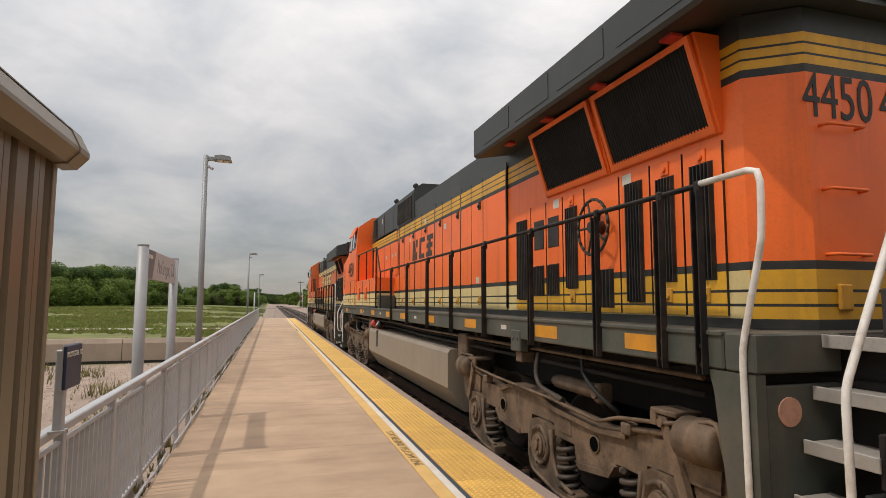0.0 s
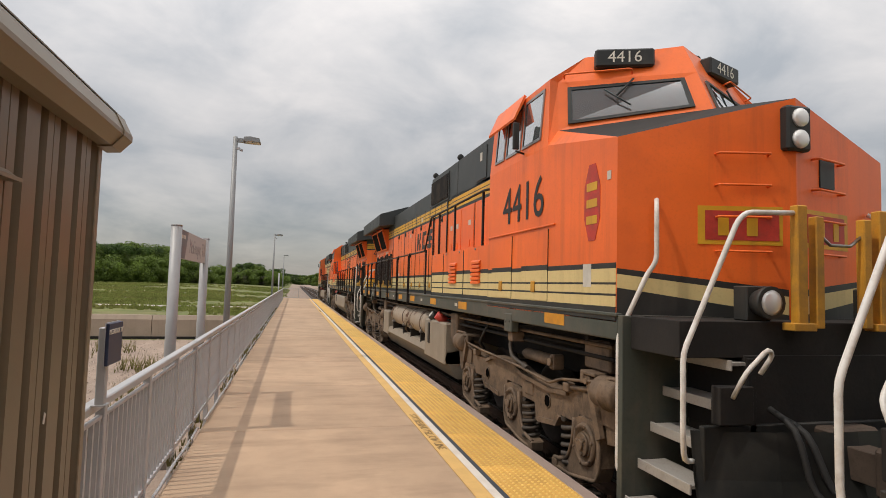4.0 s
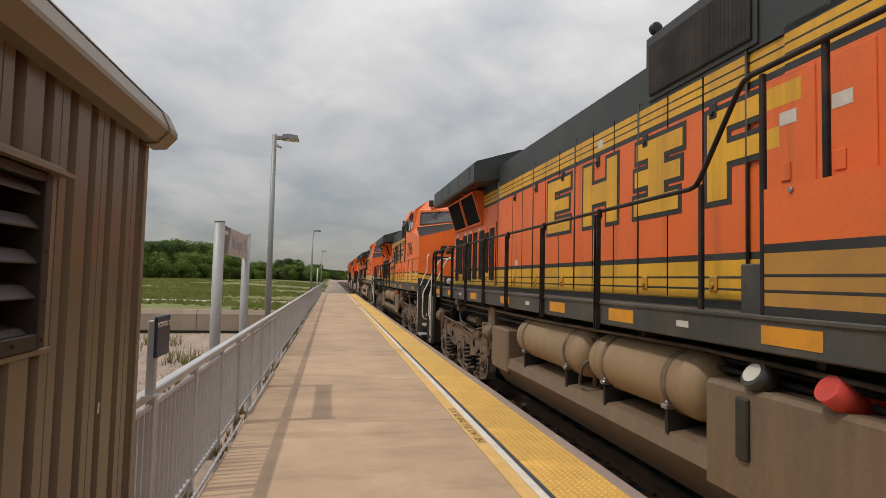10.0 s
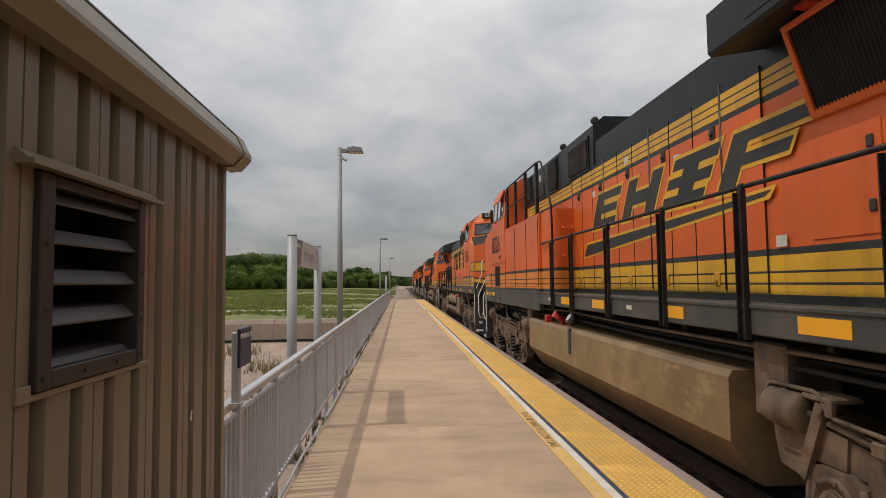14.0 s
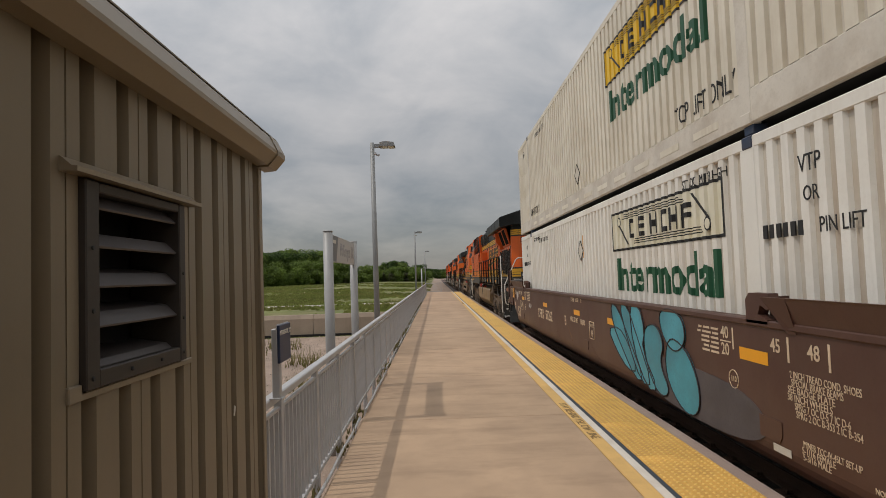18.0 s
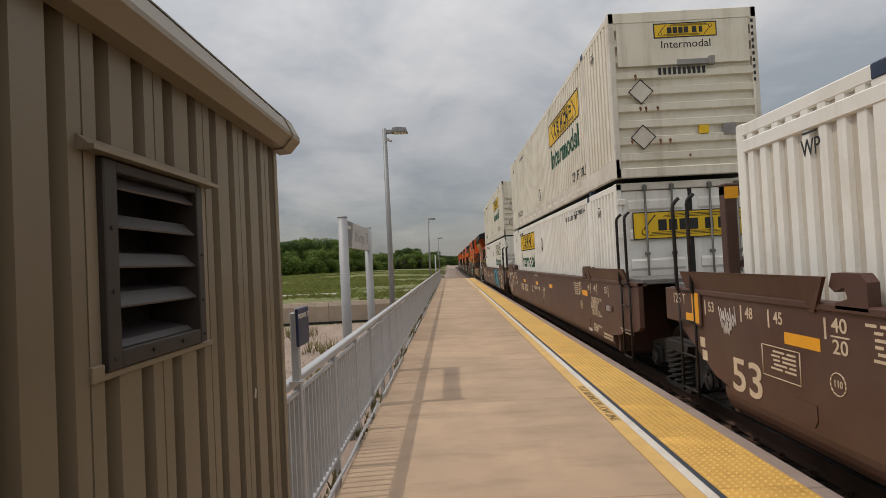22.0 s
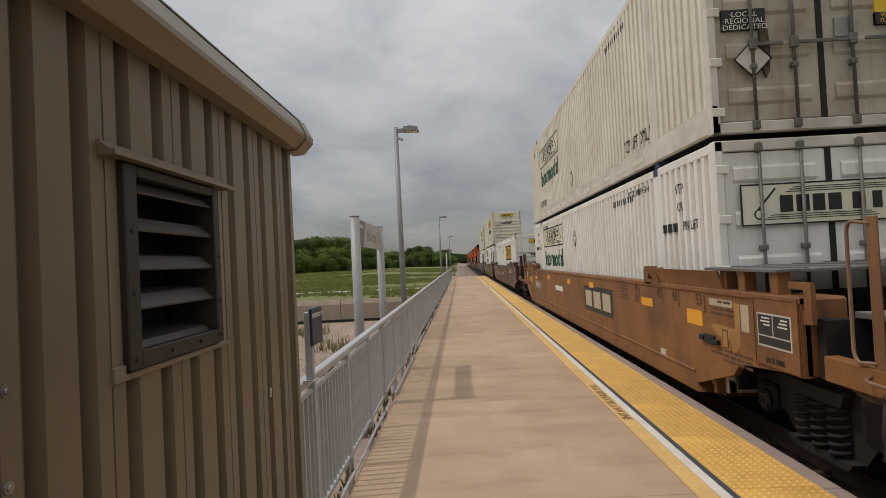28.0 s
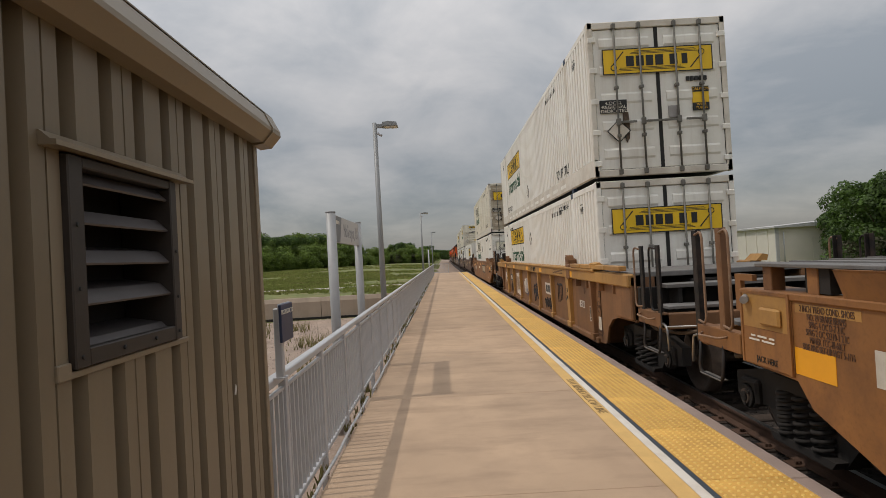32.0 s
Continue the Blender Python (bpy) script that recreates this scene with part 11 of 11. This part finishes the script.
def husky_text(car, s):
    x = 1.40
    K = "ink_brown"
    side_marks(car, s, x, None, [("680793", 0.24, 4.55, 0.98, "ink_white", 0.85), ("LD LMT 169200", 0.12, 4.75, 0.76, K, 0.85), ("53", 0.44, -5.55, 0.95, "ink", 0.85), ("45", 0.17, -7.20, 1.13, K, 0.9), ("48", 0.17, -7.72, 1.13, K, 0.9), ("53", 0.17, -8.28, 1.13, K, 0.9),
                                 ("45", 0.17, 7.0, 1.10, K, 0.9), ("110", 0.09, -8.22, 0.90, K, 0.8), ("SPRG 7 OC D5 3 IC D5", 0.07, -8.15, 0.46, K, 0.8), ("2 B-433 2 B-432", 0.07, -8.2, 0.39, K, 0.8)])
    if s > 0:
        return
    for y, z, w_ in ((6.0, 1.08, "20"), (6.0, 0.92, "40"), (-6.0, 1.08, "20"), (-6.0, 0.92, "40")):
        lettering("stencil", w_, 0.13, "ink", car, on_side(-1.497, y, z, -1), "stencilled lettering", 0.85)
    def bar(name, y0, y1, z0, z1, mt, off=0.003, label="", xx=1.40):
        part(name, Geo().box(*sorted((s * xx, s * (xx + off))), y0, y1, z0, z1), mt, car, label)
    bar("mark_plate", 4.02, 5.46, 0.86, 1.12, "data_black", 0.002)
    for k in range(4):
        bar("mark_bar", 5.02 + 0.10 * k, 5.09 + 0.10 * k, 0.91, 1.06, "ink_white")
    for k in range(4):
        stroke_mark("owner_mark", car, s, 1.50, -0.62 - 0.13 * k, 1.395, 0.09, 0.125, (5, 3, 3, 4)[k], "ink", 0.003)
    lettering("stencil", "680793", 0.18, "ink", car, on_side(-1.504, -1.50, 1.455, -1), "black stencilled number", 0.95)
    block_mark(car, s, x, -3.25, 0.96, 1.05, 0.30, "graffiti_white", "data_black")
    # data table, notices and round plate
    bar("data_panel", -7.98, -7.54, 0.57, 0.86, "sticker")
    bar("data_cell", -7.80, -7.57, 0.65, 0.84, "data_black", 0.005)
    bar("data_cell", -7.95, -7.83, 0.65, 0.84, "data_black", 0.005)
    bar("data_cell", -7.95, -7.57, 0.59, 0.63, "data_black", 0.005)
    text_block(car, s, x + 0.004, -7.74, 0.80, 2, 0.14, 0.02, "ink_white")
    bar("notice", -7.15, -6.73, 0.78, 0.92, "graffiti_white")
    text_block(car, s, x + 0.003, -7.12, 0.89, 5, 0.36, 0.014, K)
    bar("notice", -8.34, -8.16, 0.48, 0.72, "sticker")
    bar("notice", 7.2, 7.38, 0.78, 0.98, "sticker")
    part("round_plate", Geo().cyl((s * x, -7.80, 0.97), (s * (x + 0.006), -7.80, 0.97), 0.09, 0.09, 18), "graffiti_white", car)
    for y, z in ((-8.22, 0.90), (6.9, 0.62)):
        g = Geo()
        for k in range(14):
            p, q = k * math.pi / 7, (k + 1) * math.pi / 7
            g.tube([(s * (x + 0.002), y + 0.10 * math.cos(p), z + 0.10 * math.sin(p)), (s * (x + 0.002), y + 0.10 * math.cos(q), z + 0.10 * math.sin(q))], 0.006, 4)
        part("ring_mark", g, K, car)
    for y, z, w, h, mt, sd, r in ((4.75, 0.62, 1.1, 0.40, "graffiti_black", 1, 0.014), (4.4, 0.55, 0.7, 0.3, "graffiti_black", 11, 0.012), (0.75, 0.85, 1.1, 0.6, "graffiti_white", 3, 0.016), (0.7, 0.75, 1.0, 0.5, "graffiti_blue", 13, 0.012),
                               (-1.2, 0.75, 1.2, 0.6, "graffiti_black", 4, 0.010), (-3.2, 0.62, 1.1, 0.22, "graffiti_black", 5, 0.014), (-3.1, 0.55, 0.9, 0.28, "graffiti_black", 15, 0.011), (6.9, 0.95, 0.8, 0.45, "graffiti_white", 7, 0.008)):
        scribble(car, s, x + 0.004, y, z, w, h, mt, sd, 30, r)
    # four tall strokes
    for k in range(4):
        y = -4.50 - 0.16 * k
        scrawl(car, s, x + 0.004, [(y + 0.06, 1.12), (y - 0.04, 1.18), (y - 0.07, 1.08), (y - 0.03, 0.95), (y - 0.05, 0.70 + 0.03 * k)], 0.012, "graffiti_black")
    # white sprayed panel with brown strokes
    part("graffiti", Geo().prism([(3.55, 0.44), (2.2, 0.36), (2.12, 1.14), (2.6, 1.24), (3.52, 1.20)], "x", -(x + 0.003), -x), "graffiti_white", car, "white sprayed panel")
    for k in range(5):
        y = 3.38 - 0.26 * k
        part("graffiti", Geo().prism([(y, 0.60 + 0.02 * k), (y - 0.10, 0.56), (y - 0.20, 1.05), (y - 0.12, 1.12), (y + 0.04, 1.06)], "x", -(x + 0.006), -x), "well_rust", car, "brown bare strokes")
        scrawl(car, s, x + 0.006, [(y, 0.60), (y - 0.10, 0.56), (y - 0.20, 1.05), (y - 0.12, 1.12), (y + 0.04, 1.06), (y, 0.60)], 0.010, "graffiti_white")
    for k in range(4):
        part("chord_block", Geo().box(*sorted((s * 1.42, s * 1.535)), -6.62 - 0.86 * k - 0.80, -6.62 - 0.86 * k, 1.60, 1.68, 0, 0.012), "chord_yellow", car)
        part("chord_stiffener", Geo().box(*sorted((s * 1.40, s * 1.505)), -6.9 - 0.86 * k - 0.02, -6.9 - 0.86 * k + 0.02, 1.22, 1.36, 0, 0.006), "well_rust", car)
    text_block(car, s, 1.50, -5.6, 1.50, 3, 1.2, 0.022, K)
    text_block(car, s, 1.50, 5.1, 1.50, 2, 1.0, 0.026, K)


LOW, HIGH = 0.31, 3.29
cars = [
    ("brown painted steel well car with white stencils and teal graffiti", "well_brown", (10.15, 9.75), text_b, "car", "joint", False, -99.20),
    ("brown painted steel well car, the middle of three", "well_brown", (9.75, 9.75), brown_text("C", "117,900"), "joint", "joint", False, -119.50),
    ("brown painted steel well car with a single container", "well_brown", (9.75, 9.97), brown_text("A", "117,800"), "joint", "car", False, -140.28),
    ("sun-faded orange-brown steel well car with rust streaks", "well_orange", (10.28, 10.28), orange_text(False), "car", "car", False, -164.215),
    ("ribbed rusty well car with yellow top chord and graffiti", "well_rust", (10.14, 10.24), husky_text, "car", "car", True, -188.15),
    ("sun-faded orange-brown steel well car, empty end in view", "well_orange", (10.28, 10.28), orange_text(True), "car", "car", False, -211.90)]
UPRIGHTS = [((0.4, 1.0, 2.12), (0.5, 1.1, 2.1)), ((0.5, 1.1, 2.1), (0.5, 1.1, 2.1)), ((0.5, 1.1, 2.1), (1.34, 1.90, 2.08)), ((0.30, 0.92, 2.14), (0.80, 1.39, 2.15)), ((0.55, 1.25, 2.0), (0.39, 1.01, 1.97)), ((0.52, 1.08, 2.11), (0.8, 1.39, 2.14))]
for k, (label, tone, ends, text, lk, rk, rb, y) in enumerate(cars):
    car = well_car(label, tone, ends, text, lk, rk, rb, UPRIGHTS[k])
    if lk == "car":
        car_truck(car, ends[0] - (1.05 if tone == "well_brown" else 0.30), "under")
    if rk == "car":
        car_truck(car, -ends[1] + (-0.55 if tone == "well_brown" else 0.35), "under")
    if k in (0, 1):
        car_truck(car, -10.15 if k == 0 else -10.39, "under")
    if k in (0, 1, 2):
        portal(car, ends[0] - 0.55, tone)
    if k == 2:
        yp = -ends[1] - 1.15
        g = Geo().box(-0.40, -0.29, yp - 0.06, yp + 0.06, 1.12, 2.82, 0, 0.01).box(-0.07, 0.05, yp - 0.06, yp + 0.06, 1.12, 2.82, 0, 0.01).box(-0.42, 0.07, yp - 0.07, yp + 0.07, 2.78, 2.90, 0, 0.01)
        part("pipe_portal", g, "black_rail", car, "black pipe portal")
        part("pipe_hoop", Geo().tube([(-0.40, yp - 0.10, 2.86), (-0.10, yp - 0.25, 2.92), (0.10, yp - 0.45, 2.78), (0.16, yp - 0.55, 2.55), (0.16, yp - 0.58, 1.12)], 0.032, 8, 0, 0.14), "rusty_rail", car, "bent steel pipe hoop")
    if k == 0:
        part("brake_reservoir", Geo().lathe([(0, 0.05), (0.05, 0.20), (0.15, 0.24), (1.15, 0.24), (1.25, 0.20), (1.3, 0.05)], (-0.75, ends[0] - 1.45, 1.83), "y", 18), tone, car, "brown air reservoir")
    add_to_train(car, y)

boxes = [
    ("white corrugated container with white company panel on the well car", LOW, "c_white", "wall", -3.75, "white", "wall", False, -99.20, None),
    ("aged white container stacked on top, rust runs on its end", HIGH, "c_cream", "wall", -3.75, "yellow", "wall", True, -99.20, 1.75),
    ("white corrugated container with yellow company panel on the well car", LOW, "c_white", "doors", 3.65, "yellow", "wall", False, -119.72, None),
    ("aged cream-white container stacked on top of another", HIGH, "c_cream", "wall", -3.75, "yellow", "wall", True, -119.80, 1.75),
    ("clean white container with black-bordered yellow panel", LOW - 0.0, "c_white", "wall", -3.3, "framed", "wall", False, -140.10, 1.66),
    ("white corrugated container with pale company panel on its doors", LOW, "c_white", "doors", 3.8, "white", "wall", False, -164.60, None),
    ("aged cream-white container with rust-stained doors stacked on top", HIGH, "c_cream", "doors", 3.8, "white", "wall", True, -164.60, 1.75),
    ("white corrugated container with yellow company panel and doors", LOW, "c_white", "doors", 3.65, "yellow", "wall", False, -188.15, None),
    ("white container with locking-bar doors stacked on top", HIGH, "c_white", "doors", 3.65, "yellow", "wall", True, -188.15, 1.75)]
for label, z, skin, rear, ly, style, lead, heavy, y, lz in boxes:
    add_to_train(container(label, z, skin, rear, ly, style, lead, 1, heavy, lz), y)


def motions():
    times = [i * 1.0 for i in range(33)]
    for ob, y, back in TRAIN:
        walk(ob, [(t, pose(TRACK_X, y + run_at(t), RAIL_Z - RAIL_LOCAL, 0, 0, 180 if back else 0)) for t in times])
    turned = {ob: back for ob, _, back in TRAIN}
    fine = [i * 0.1 for i in range(321)]
    for w, r in ROLLERS:
        top_ = w
        while top_.parent:
            top_ = top_.parent
        sign_ = 1 if turned.get(top_) else -1
        x, y, z = w.location
        walk(w, [(t, Matrix.Translation((x, y, z)) @ Matrix.Rotation(sign_ * run_at(t) / r, 4, "X")) for t in fine])


motions()
